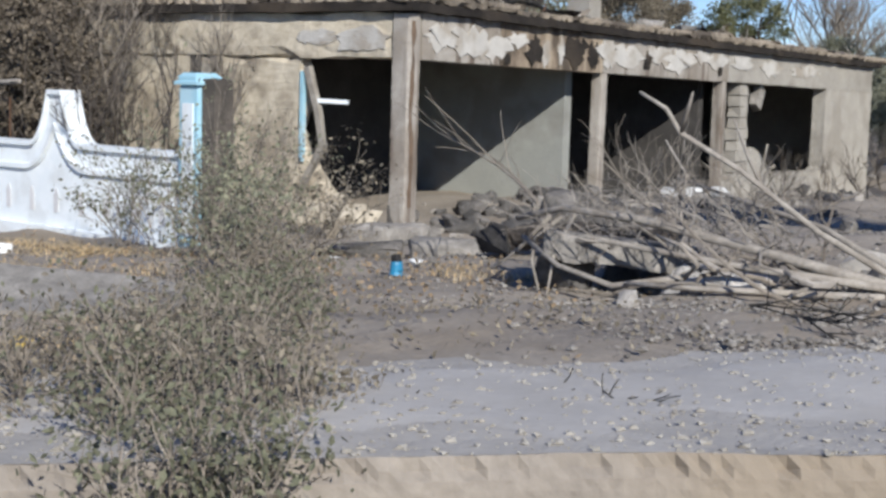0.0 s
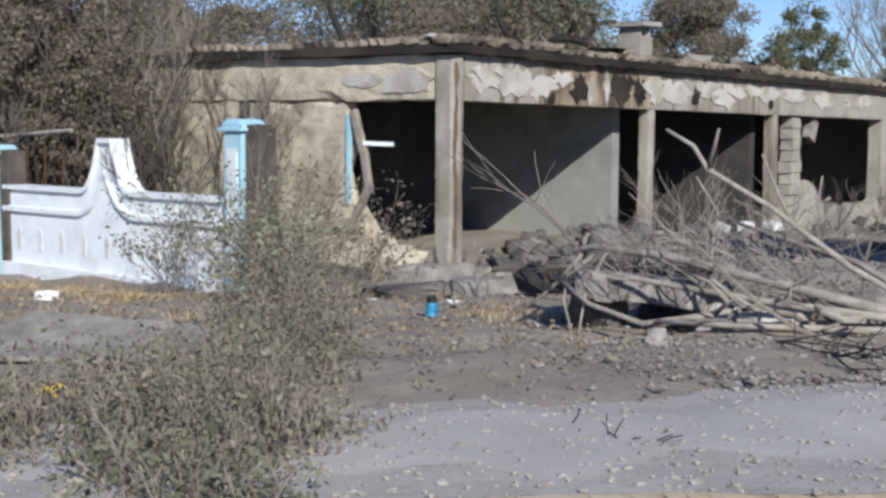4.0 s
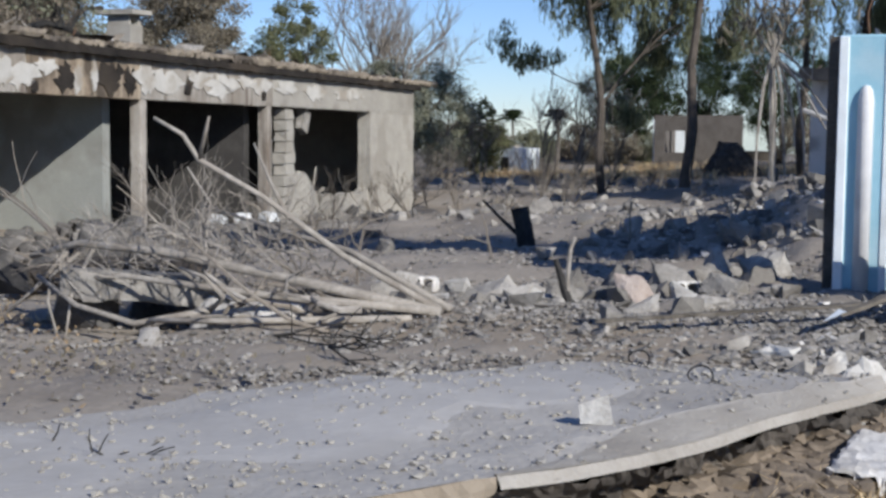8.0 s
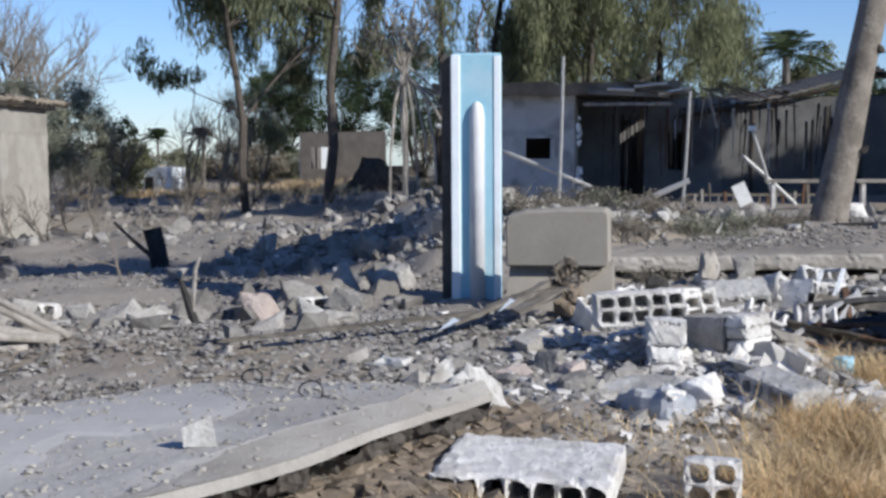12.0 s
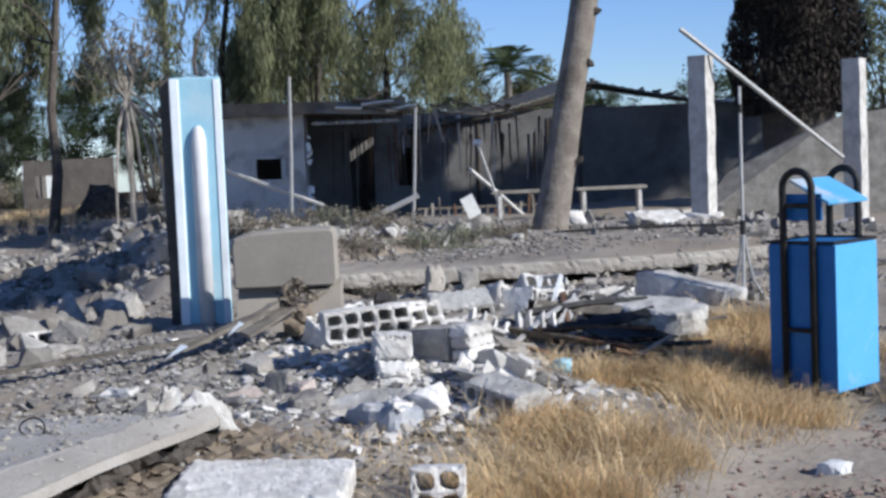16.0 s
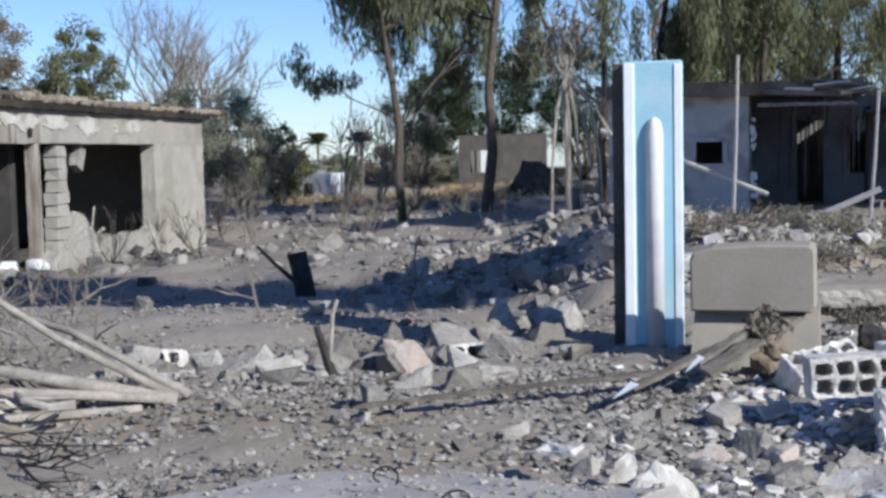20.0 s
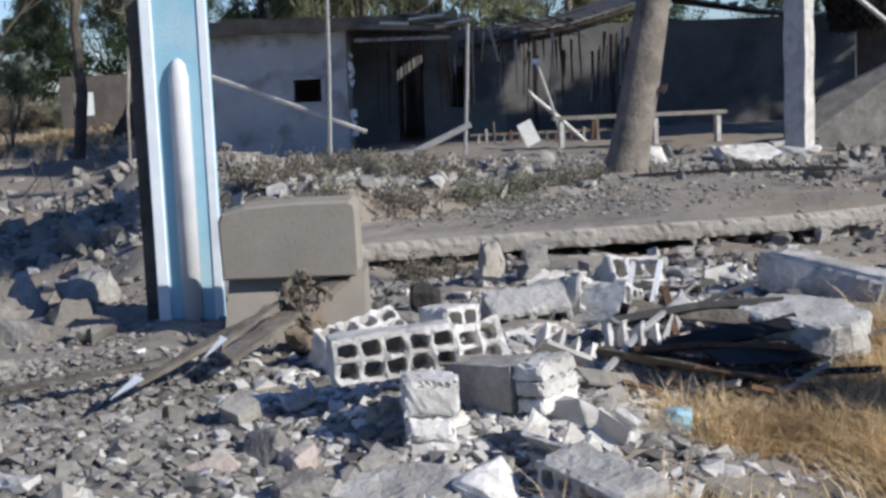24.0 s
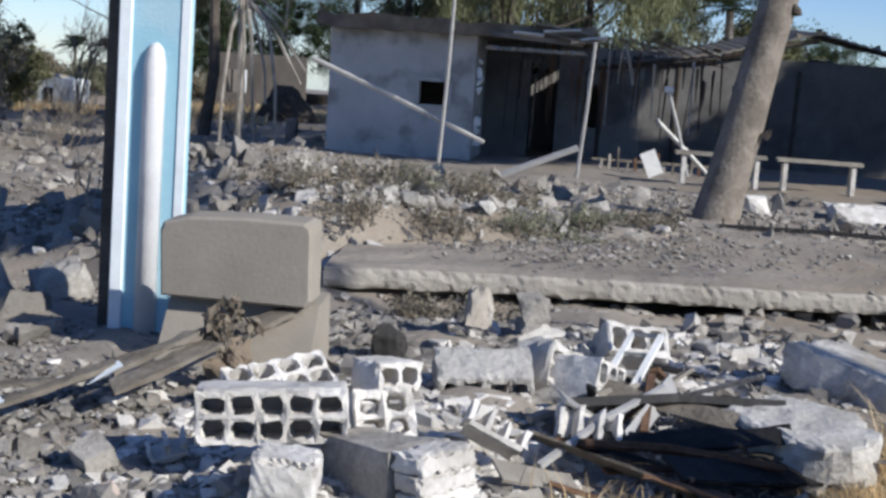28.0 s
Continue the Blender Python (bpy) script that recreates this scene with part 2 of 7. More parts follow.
STRAW = material("dry_straw", (.60, .44, .24), (.86, .69, .43), 2.2, .85, .0, 20, c=(.36, .25, .13), c_scale=3.0, c_amount=.6, vary=.4, trans=.4)
LITTER = material("orange_leaf_litter", (.2, .145, .09), (.34, .25, .15), 3, .9, .0, 20, vary=.4)
THICKET = material("dark_brown_thicket_leaves", (.12, .1, .076), (.24, .2, .15), 3, .9, .0, 20, vary=.5, trans=.2)
OLIVE = material("olive_leaves", (.125, .135, .07), (.24, .24, .13), 2, .7, .0, 20, vary=.45, trans=.42)
ROOFSOIL = material("brown_mud_roof", (.16, .125, .09), (.28, .225, .165), 3, .95, .6, 30, c=(.1, .082, .065), c_scale=1.4, vary=.06)
OLDWOOD = material("dark_weathered_wood", (.10, .085, .068), (.2, .175, .14), 8, .9, .5, 50, c=(.28, .25, .21), c_scale=5, c_amount=.5, vary=.15)
CLOTH_W = material("white_scrap", (.6, .6, .58), (.78, .78, .76), 5, .7, .2, 40, vary=.1)
CYAN = material("turquoise_plastic", (.03, .2, .36), (.05, .27, .45), 5, .35, .05, 40, vary=.05)
ORANGE = material("yellow_plastic", (.62, .42, .05), (.7, .5, .09), 5, .5, .05, 40, vary=.05)
SHEET = material("corrugated_roof_sheet", (.10, .095, .09), (.19, .18, .17), 4, .7, .2, 40, c=(.28, .24, .19), c_scale=1.5, c_amount=.5, metal=.2, vary=.1)
REDGRIT = material("reddish_brown_paving_grit", (.2, .135, .11), (.33, .25, .21), 6, .95, .3, 40, vary=.3)
REDMETAL = material("dull_red_metal", (.13, .04, .03), (.2, .075, .055), 5, .7, .2, 40, vary=.1)


# ---- mesh helpers ----
class Shape:
    """Gathers vertices and faces for one mesh."""

    def __init__(self):
        self.v, self.f = [], []

    def add(self, verts, faces):
        k = len(self.v)
        self.v += [tuple(p) for p in verts]
        self.f += [tuple(i + k for i in q) for q in faces]
        return self

    def box(self, x0, x1, y0, y1, z0, z1, m=None, worn=0.0):
        c = [(x, y, z) for z in (z0, z1) for y in (y0, y1) for x in (x0, x1)]
        if worn:
            c = [(x + random.uniform(-worn, worn), y + random.uniform(-worn, worn), z + random.uniform(-worn, worn)) for x, y, z in c]
        if m is not None:
            c = [m @ Vector(p) for p in c]
        return self.add(c, [(0, 2, 3, 1), (4, 5, 7, 6), (0, 1, 5, 4), (2, 6, 7, 3), (0, 4, 6, 2), (1, 3, 7, 5)])

    def bevel_box(self, x0, x1, y0, y1, z0, z1, e=0.01, m=None):
        """A box with chamfered upright edges and a chamfered top."""
        def ring(d, z):
            return [(x0 + d + e, y0 + d, z), (x1 - d - e, y0 + d, z), (x1 - d, y0 + d + e, z), (x1 - d, y1 - d - e, z),
                    (x1 - d - e, y1 - d, z), (x0 + d + e, y1 - d, z), (x0 + d, y1 - d - e, z), (x0 + d, y0 + d + e, z)]
        rings = [ring(0, z0), ring(0, z1 - e), ring(e, z1)]
        return self.rings(rings, m)

    def rings(self, rings, m=None, closed=True):
        n = len(rings[0])
        vs = [p for r in rings for p in r]
        if m is not None:
            vs = [m @ Vector(p) for p in vs]
        fs = [(a * n + i, a * n + (i + 1) % n, (a + 1) * n + (i + 1) % n, (a + 1) * n + i) for a in range(len(rings) - 1) for i in range(n)]
        if closed:
            fs += [tuple(range(n))[::-1], tuple(range((len(rings) - 1) * n, len(rings) * n))]
        return self.add(vs, fs)

    def prism(self, poly, z0, z1, m=None, jag=0.0):
        """poly, anticlockwise from above, drawn up from z0 to z1."""
        lo = [(x + random.uniform(-jag, jag), y + random.uniform(-jag, jag), z0 + random.uniform(-jag, jag) * .3) for x, y in poly]
        hi = [(x + random.uniform(-jag, jag) * .4, y + random.uniform(-jag, jag) * .4, z1) for x, y in poly]
        return self.rings([lo, hi], m)

    def tube(self, pts, r0, r1=None, n=6, wob=0.0):
        pts = [Vector(p) for p in pts]
        r1 = r0 if r1 is None else r1
        rs, side = [], None
        for i, p in enumerate(pts):
            d = (pts[min(i + 1, len(pts) - 1)] - pts[max(i - 1, 0)]).normalized()
            if side is None:
                side = d.orthogonal().normalized()
            side = (side - d * side.dot(d))
            side = side.normalized() if side.length > 1e-6 else d.orthogonal().normalized()
            up = d.cross(side)
            r = r0 + (r1 - r0) * i / max(1, len(pts) - 1)
            rs.append([p + (side * math.cos(a) + up * math.sin(a)) * r * (1 + random.uniform(-wob, wob)) for a in (2 * math.pi * k / n for k in range(n))])
        return self.rings(rs)

    def hull(self, pts, m=None):
        bm = bmesh.new()
        for p in pts:
            bm.verts.new(p if m is None else m @ Vector(p))
        out = bmesh.ops.convex_hull(bm, input=bm.verts)
        bmesh.ops.delete(bm, geom=[g for g in out["geom_interior"] if isinstance(g, bmesh.types.BMVert)], context='VERTS')
        bm.verts.index_update()
        self.add([v.co[:] for v in bm.verts], [[v.index for v in f.verts] for f in bm.faces])
        bm.free()
        return self

    def mesh(self, name, mat, smooth=False):
        me = bpy.data.meshes.new(name)
        me.from_pydata(self.v, [], self.f)
        me.materials.append(mat)
        if smooth:
            me.polygons.foreach_set("use_smooth", [True] * len(me.polygons))
        me.validate()
        me.update()
        return me


def weather(me, edge, amp, freq=9.0, seed=0, chip=1.0):
    """Wears a mesh: splits its long edges, roughens its faces and knocks bits off its sharp edges."""
    bm = bmesh.new()
    bm.from_mesh(me)
    bmesh.ops.triangulate(bm, faces=[f for f in bm.faces if len(f.verts) > 4])
    for _ in range(5):
        far = [e for e in bm.edges if e.calc_length() > edge]
        if not far:
            break
        bmesh.ops.subdivide_edges(bm, edges=far, cuts=1, use_grid_fill=True)
        bmesh.ops.triangulate(bm, faces=[f for f in bm.faces if len(f.verts) > 4])
    bm.normal_update()
    sharp = {v for e in bm.edges if len(e.link_faces) == 2 and e.calc_face_angle(0) > .5 for v in e.verts}
    off = Vector((seed * 7.3, seed * 3.1, seed * 1.7))
    moved = []
    for v in bm.verts:
        q = v.co * freq + off
        d = v.normal * (noise.noise(q) * amp + noise.noise(q * 3.1) * amp * .5)
        if v in sharp:
            d -= v.normal * amp * chip * max(0, noise.noise(q * 1.9 + Vector((9, 2, 5))) + .35) * 2.2
        moved.append(d)
    for v, d in zip(bm.verts, moved):
        v.co += d
    bm.to_mesh(me)
    bm.free()
    return me


def thing(name, m, label, category, group="", kind=""):
    ob = new(name)
    ob.empty_display_size = 0.2
    ob.matrix_world = m
    return tagged(ob, label, category, group, kind)


def part(name, shape, mat, parent, label="", smooth=False, m=None):
    ob = new(name, shape if isinstance(shape, bpy.types.Mesh) else shape.mesh(name, mat, smooth))
    ob.parent = parent
    if m is not None:
        ob.matrix_basis = m
    return tagged(ob, label)


def single(name, shape, mat, m, label, category, group="", kind="", smooth=False):
    ob = new(name, shape if isinstance(shape, bpy.types.Mesh) else shape.mesh(name, mat, smooth))
    ob.matrix_world = m
    return tagged(ob, label, category, group, kind)


# ---- ground ----
LEVELS = np.array([
    (0, 0, -.05), (-1.5, 1.0, .0), (3, 2, -.05), (-3.3, 3.8, .2), (-2.2, 4.9, .28), (-1.2, 5.6, .3), (-4.6, 3.6, .15), (-6.8, 7, .05), (-5.5, 7.4, .08),
    (-10.8, 11.8, -.33), (-9.5, 9.0, -.15), (-12, 28, -.75), (-11.5, 20, -.5), (-5, 14, -.02), (-7.5, 15.5, -.12), (-4, 7, .2), (-3.3, 8, .27), (-3, 9.8, .2),
    (-1, 9.3, .36), (-2.3, 11, .25), (-1.4, 13.2, .9), (-1.45, 11.6, .6), (-1.9, 15.5, .86), (-2.5, 17, .72), (-2.0, 12.2, .5), (-2.7, 12.2, .2), (-3.1, 14.5, .24), (-2.5, 14.4, .62), (-3.5, 16.5, .32), (-4.2, 18.5, .15), (.1, 12.9, .74), (-.7, 12.3, .82), (1.2, 13.9, .6), (.2, 11.7, .44), (1.2, 12.6, .44), (2.4, 13.4, .42), (-.4, 11.2, .42), (2, 15.3, .55),
    (3.2, 13, .32), (4.6, 18.7, .42), (7, 19, .2), (4, 12, .2), (3, 10, .2), (2.3, 6.9, .0), (2.0, 5.5, .02), (.7, 5.6, .1), (2.3, 8, .2), (.9, 11.0, .36), (2.0, 11.3, .36), (2.9, 11.7, .34), (0, 7.2, .40), (.5, 7.2, .36), (.3, 6.5, .22), (.6, 8.3, .44), (1.2, 8.5, .34), (1.4, 7.65, .18), (1.15, 7.9, .26), (1.6, 7.4, .14), (-.3, 7.3, .3), (-.25, 6.8, .24), (.5, 9.6, .42),
    (-.4, 5.2, .06), (-.8, 5.05, .2), (-1.03, 4.35, .18), (-.52, 5.68, .24), (0.2, 4.2, -.02), (-2, 27, .18), (2, 26, .25), (6, 26, .3), (-12, 52, -.2), (-16, 48, -.5), (-12, 9, -.25), (-15.5, 8.5, -.38), (-7.3, 4.5, .0), (-6, 2, .08),
    (-25, 20, -.7), (10, 10, 0), (15, 30, .2), (0, 60, 0), (-40, 60, -.4), (30, 60, 0), (1.7, 9.6, .34), (1.6, 10.9, .32), (.3, 10.7, .3), (1.5, 11.5, .3), (2.5, 12.0, .28), (2.3, 9.2, .38), (-.7, 8.2, .36), (-7, 24, -.3), (-8, 35, -.3), (-5, 30, .1)])


def ground_z(x, y):
    """Height of the ground, for numbers or arrays."""
    x, y = np.asarray(x, float), np.asarray(y, float)
    w = 1 / (((x[..., None] - LEVELS[:, 0]) ** 2 + (y[..., None] - LEVELS[:, 1]) ** 2) + .02) ** 1.7
    return (w * LEVELS[:, 2]).sum(-1) / w.sum(-1)


def gz(x, y):
    return float(ground_z(x, y))


def spaced(near0, near1, step, far0, far1):
    out, s = list(np.arange(near0, near1, step)), step
    while out[-1] < far1:
        s *= 1.12
        out.append(out[-1] + s)
    s = step
    while out[0] > far0:
        s *= 1.12
        out.insert(0, out[0] - s)
    return np.array(out)


gx, gy = spaced(-12, 6, .11, -900, 900), spaced(-1, 19, .11, -900, 1500)
XX, YY = np.meshgrid(gx, gy)
ZZ = ground_z(XX, YY)
lump = np.array([[noise.noise((x * 1.3, y * 1.3, 0)) * .05 + noise.noise((x * 5, y * 5, 3)) * .028 if abs(x) < 30 and -5 < y < 70 else 0 for x in gx] for y in gy])
heap = np.exp(-(((XX - .6) / 1.5) ** 2 + ((YY - 8.4) / 2.0) ** 2) ** 2) + np.exp(-(((XX + 2.0) / 1.0) ** 2 + ((YY - 13.2) / 2.4) ** 2) ** 2)
heap_lump = np.array([[noise.noise((x * 4.2, y * 4.2, 11)) * .07 + noise.noise((x * 9, y * 9, 4)) * .04 if abs(x) < 8 and 4 < y < 20 else 0 for x in gx] for y in gy])
ZZ = ZZ + lump + heap * heap_lump
ZZ = ZZ - .019 * np.maximum(0, np.hypot(XX, YY) - 62)
nx_, ny_ = len(gx), len(gy)
idx = np.arange(nx_ * ny_).reshape(ny_, nx_)
quads = np.stack([idx[:-1, :-1], idx[:-1, 1:], idx[1:, 1:], idx[1:, :-1]], -1).reshape(-1, 4)
me = bpy.data.meshes.new("ground")
me.from_pydata(np.stack([XX, YY, ZZ], -1).reshape(-1, 3).tolist(), [], quads.tolist())
me.materials.append(SOIL)
me.polygons.foreach_set("use_smooth", [True] * len(me.polygons))
tagged(new("ground", me), "grey dusty soil strewn with fine rubble", "ground", kind="structure")

# broken concrete pavement along the road
edge = [(-.62, 5.74), (-.95, 5.0), (-1.18, 4.35), (-1.4, 3.75), (-1.8, 3.25), (-2.35, 2.85), (-2.85, 2.35), (-3.9, 1.3), (-5.2, .2)]
back = [(-7.6, 1.2), (-6.2, 2.5), (-5.2, 3.35), (-4.55, 3.95), (-4.15, 4.4), (-3.75, 4.45), (-3.3, 5.0), (-2.7, 5.7), (-2.1, 6.25), (-1.5, 6.35), (-1.0, 6.15)]


def along(line, k):
    """A point a share k along a line of points."""
    d = [0.0]
    for p, q in zip(line, line[1:]):
        d.append(d[-1] + math.dist(p, q))
    return np.array([np.interp(k * d[-1], d, [p[i] for p in line]) for i in (0, 1)])


pv, rows_p, M = Shape(), 9, 60
rng = random.Random(5)
grid = []
for i in range(M + 1):
    k = i / M
    a, b = along(edge, k), along(back[::-1], k)
    a = a + np.array([rng.uniform(-.004, .004), rng.uniform(-.004, .004)]) + .02 * noise.noise((k * 14, 0, 0))
    b = b + np.array([rng.uniform(-.09, .09), rng.uniform(-.09, .09)])
    top = .455 - .16 * max(0, k - .3) ** .8
    sl = .065 * min(1, max(0, (.33 - k) / .14))
    col = [(*(a + (b - a) * .14 if k < .33 else a + (.015, -.005)), top - .3), (*a, top - sl - .034), (*(a + (b - a) * .01), top - sl)]
    for j in range(1, rows_p):
        q = j / (rows_p - 1)
        p = a + (b - a) * q
        col.append((*p, (1 - q) * top + q * (gz(*p) + .05) + noise.noise((p[0] * 3, p[1] * 3, 9)) * .012))
    p = a + (b - a) * 1.03
    col.append((*p, gz(*p) - .1))
    grid.append(col)
n = len(grid[0])
pv.add([p for c in grid for p in c], [(i * n + j, i * n + j + 1, (i + 1) * n + j + 1, (i + 1) * n + j) for i in range(M) for j in range(n - 1)])
pv.add(grid[0], [tuple(range(n))])
pv.f = [f for f in pv.f if not all(i % n in (0, 1, 2) for i in f)]
pave = single("pavement", pv, PAVE, Matrix(), "dusty grey concrete pavement slab with a broken edge", "pavement", kind="structure")
lip, dull = Shape(), Shape()
cut = int(M * .33)
lip.add([p for c in grid[:cut + 1] for p in c[1:3]], [(i * 2, i * 2 + 1, (i + 1) * 2 + 1, (i + 1) * 2) for i in range(cut)])
# Undercut face; its dark colour paints the shaded void below the slab edge.
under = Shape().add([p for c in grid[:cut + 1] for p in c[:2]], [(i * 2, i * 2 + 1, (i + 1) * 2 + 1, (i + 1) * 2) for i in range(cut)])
part("undercut", weather(under.mesh("undercut", BRICK), .05, .05, 7, 4, 1.0), None, pave, "undercut earth coloured dark for the shade beneath the slab")
strip = [[Vector(c[2]) + Vector((0, 0, .003)), Vector(c[2]).lerp(Vector(c[3]), .5 * min(1, (cut - i + .3) / 7)) + Vector((0, 0, .006)), Vector(c[2]).lerp(Vector(c[3]), (.9 + .25 * noise.noise((i * .4, 3, 3))) * min(1, (cut - i + .3) / 7)) + Vector((0, 0, .006)), Vector(c[2]).lerp(Vector(c[3]), (.97 + .25 * noise.noise((i * .4, 3, 3))) * min(1, (cut - i + .3) / 7)) - Vector((0, 0, .012))] for i, c in enumerate(grid[:cut + 1])]
kerb = Shape().add([p for r in strip for p in r], [(i * 4 + j, i * 4 + j + 1, (i + 1) * 4 + j + 1, (i + 1) * 4 + j) for i in range(cut) for j in range(3)])
part("kerb_top", kerb, KERB, pave, "bare tan sloping strip along the slab edge")
dull.add([p for c in grid[cut:] for p in c[:3]], [(i * 3 + j, i * 3 + j + 1, (i + 1) * 3 + j + 1, (i + 1) * 3 + j) for i in range(M - cut) for j in range(2)])
part("worn_edge", weather(dull.mesh("worn_edge", SOIL), .05, .012, 9, 5, 2.0), None, pave, "dull grey crumbled edge of the slab")
part("broken_edge", weather(lip.mesh("broken_edge", KERB), .03, .006, 20, 3, 3.0), None, pave, "beige broken edge of the slab")

screed = []
for i in range(9, M + 1):
    c = grid[i]
    j0 = 3.4 + 2.2 * max(0, 1 - i / 30) + 1.5 * noise.noise((i * .23, 7, 1)) + (0 if i < 46 else (i - 46) * .3)
    screed.append([Vector(c[min(8, int(q))]).lerp(Vector(c[min(9, int(q) + 1)]), q - int(q)) + Vector((0, 0, .005 - (.008 if k in (0, 6) else 0))) for k, q in enumerate(min(9, j0 + (8.96 - j0) * k / 6) for k in range(7))])
part("screed", Shape().add([p for r in screed for p in r], [(i * 7 + j, i * 7 + j + 1, (i + 1) * 7 + j + 1, (i + 1) * 7 + j) for i in range(len(screed) - 1) for j in range(6)]), PAVE_L, pave, "smooth pale strip of screed along the back of the pavement")

# ---- the burnt house ----
HOUSE = pose(-10.86, 11.8, 0, 0, 0, 94.07)      # u along the front, v inwards
house = thing("house", HOUSE, "burnt single-storey house with a scorched flat concrete roof", "house")


def slab_grid(shape, u0, u1, v0, v1, z0, z1, du, jag, drop=0.0):
    """A flat roof or beam with a jagged outline along u; drop: how far it sinks to its far end."""
    n = max(2, int((u1 - u0) / du))
    rings = []
    for i in range(n + 1):
        u = u0 + (u1 - u0) * i / n
        s = -drop * i / n
        j = lambda: random.uniform(-jag, jag)
        rings.append([(u, v0 + j(), z0 + s + j()), (u, v1, z0 + s), (u, v1, z1 + s), (u, v0 + j(), z1 + s + j() * 1.3)])
    shape.rings(rings)
    return shape


random.seed(11)


def worn(name, shape, mat, edge, amp, freq, seed, parent, label="", chip=1.0):
    return part(name, weather(shape.mesh(name, mat), edge, amp, freq, seed, chip), None, parent, label)


worn("roof_slab", slab_grid(Shape(), -.16, 16.65, -.17, 9, 2.30, 2.42, 1.4, .0, .17), SCORCH, .2, .014, 5, 1, house, "scorched roof slab with crumbled edge")
u = -.2
while u < 16.4:
    w = random.uniform(1.2, 2.6)
    top = 2.53 + random.uniform(-.03, .03) - .011 * u - (.07 if 2.2 < u < 3.4 else 0)
    worn("roof_lip", Shape().box(u, u + w - .003, -.13 + random.uniform(-.02, .02), .2, 2.4 - .01 * u, top, worn=.004), SCORCH if 2.4 < u < 6 and random.random() < .6 else LIP, .09, .022, 9, int(u * 10), house, "crumbled piece of the roof parapet", 1.6)
    u += w
for v in np.arange(.14, 8.6, 1.1):
    worn("roof_lip", Shape().box(-.13, .15, v + .07, v + 1.165, 2.4, 2.5 + random.uniform(-.03, .03), worn=.015), LIP, .12, .02, 8, int(v * 10), house, "", 1.6)
for a_, b_, mt, lb in ((.22, 1.9, COLUMN, "grey cement beam under flaking plaster"), (1.905, 4.6, BEAM_S, "beam with brown soot runs"), (4.605, 9.0, COLUMN, "grey cement beam under flaking plaster"), (9.005, 16.5, PLASTER, "dusty grey plastered beam")):
    worn("front_beam", slab_grid(Shape(), a_, b_, -.04, .26, 1.76 - .008 * a_, 2.31 - .009 * a_, .6, .004, .009 * (b_ - a_)), mt, .1, .004, 9, int(a_ * 3) + 5, house, lb, 2.0)
for u, z, rx, rz, mt in ((.55, 2.05, .32, .17, BEAM), (1.2, 2.0, .5, .2, BEAM), (1.75, 1.95, .4, .16, BEAM), (2.3, 2.08, .25, .1, BEAM), (3.0, 1.95, .12, .22, BEAM), (3.4, 2.0, .1, .18, BEAM), (4.75, 2.02, .35, .2, BEAM), (5.3, 1.97, .5, .17, BEAM), (6.4, 2.03, .42, .18, BEAM),
                         (7.1, 1.98, .55, .2, BEAM), (7.9, 2.06, .3, .12, BEAM), (8.5, 2.02, .4, .18, BEAM), (2.75, 1.95, .25, .2, SCORCH), (3.8, 1.98, .4, .22, SCORCH), (4.3, 1.95, .2, .2, SCORCH), (6.0, 1.95, .16, .12, SCORCH), (9.6, 2.0, .5, .15, BEAM), (10.8, 1.95, .6, .15, BEAM), (12.6, 1.95, .7, .13, BEAM)):
    jag_ = [(u + math.cos(a) * rx * random.uniform(.45, 1.25), min(2.235 - .01 * u, max(1.775 - .008 * u, z + math.sin(a) * rz * random.uniform(.45, 1.3)))) for a in (2 * math.pi * i / 22 for i in range(22))]
    d_ = random.uniform(.006, .014)
    part("plaster_flake" if mt is BEAM else "soot_patch", Shape().rings([[(p, -.046 - d_, q) for p, q in jag_], [(p, -.03, q) for p, q in jag_]]), mt, house, "white plaster flake on the beam" if mt is BEAM else "black soot patch on the beam")
for u, z, r in ((2.05, 1.83, .07), (5.95, 1.88, .1), (8.62, 1.84, .08)):
    part("blast_hole", Shape().hull([(u + random.uniform(-r, r) * 1.2, -.055 + random.uniform(-.012, .012), z + random.uniform(-r, r)) for _ in range(26)]), SCORCH, house, "black hole blown into the beam")
worn("side_beam", Shape().box(-.04, .21, .2, 9, 1.76, 2.31), STONE, .2, .014, 6, 4, house, "pale plastered side beam", 3.0)
random.seed(61)
for v, z, rv, rz in ((.62, 1.98, .42, .17), (1.35, 2.02, .35, .1)):
    jag_ = [(v + math.cos(a) * rv * random.uniform(.6, 1.2), min(2.22, max(1.79, z + math.sin(a) * rz * random.uniform(.6, 1.25)))) for a in (2 * math.pi * i / 20 for i in range(20))]
    part("plaster_flake", Shape().rings([[(-.054, p, q) for p, q in jag_], [(-.03, p, q) for p, q in jag_]]), BEAM, house, "white plaster flake on the side beam")
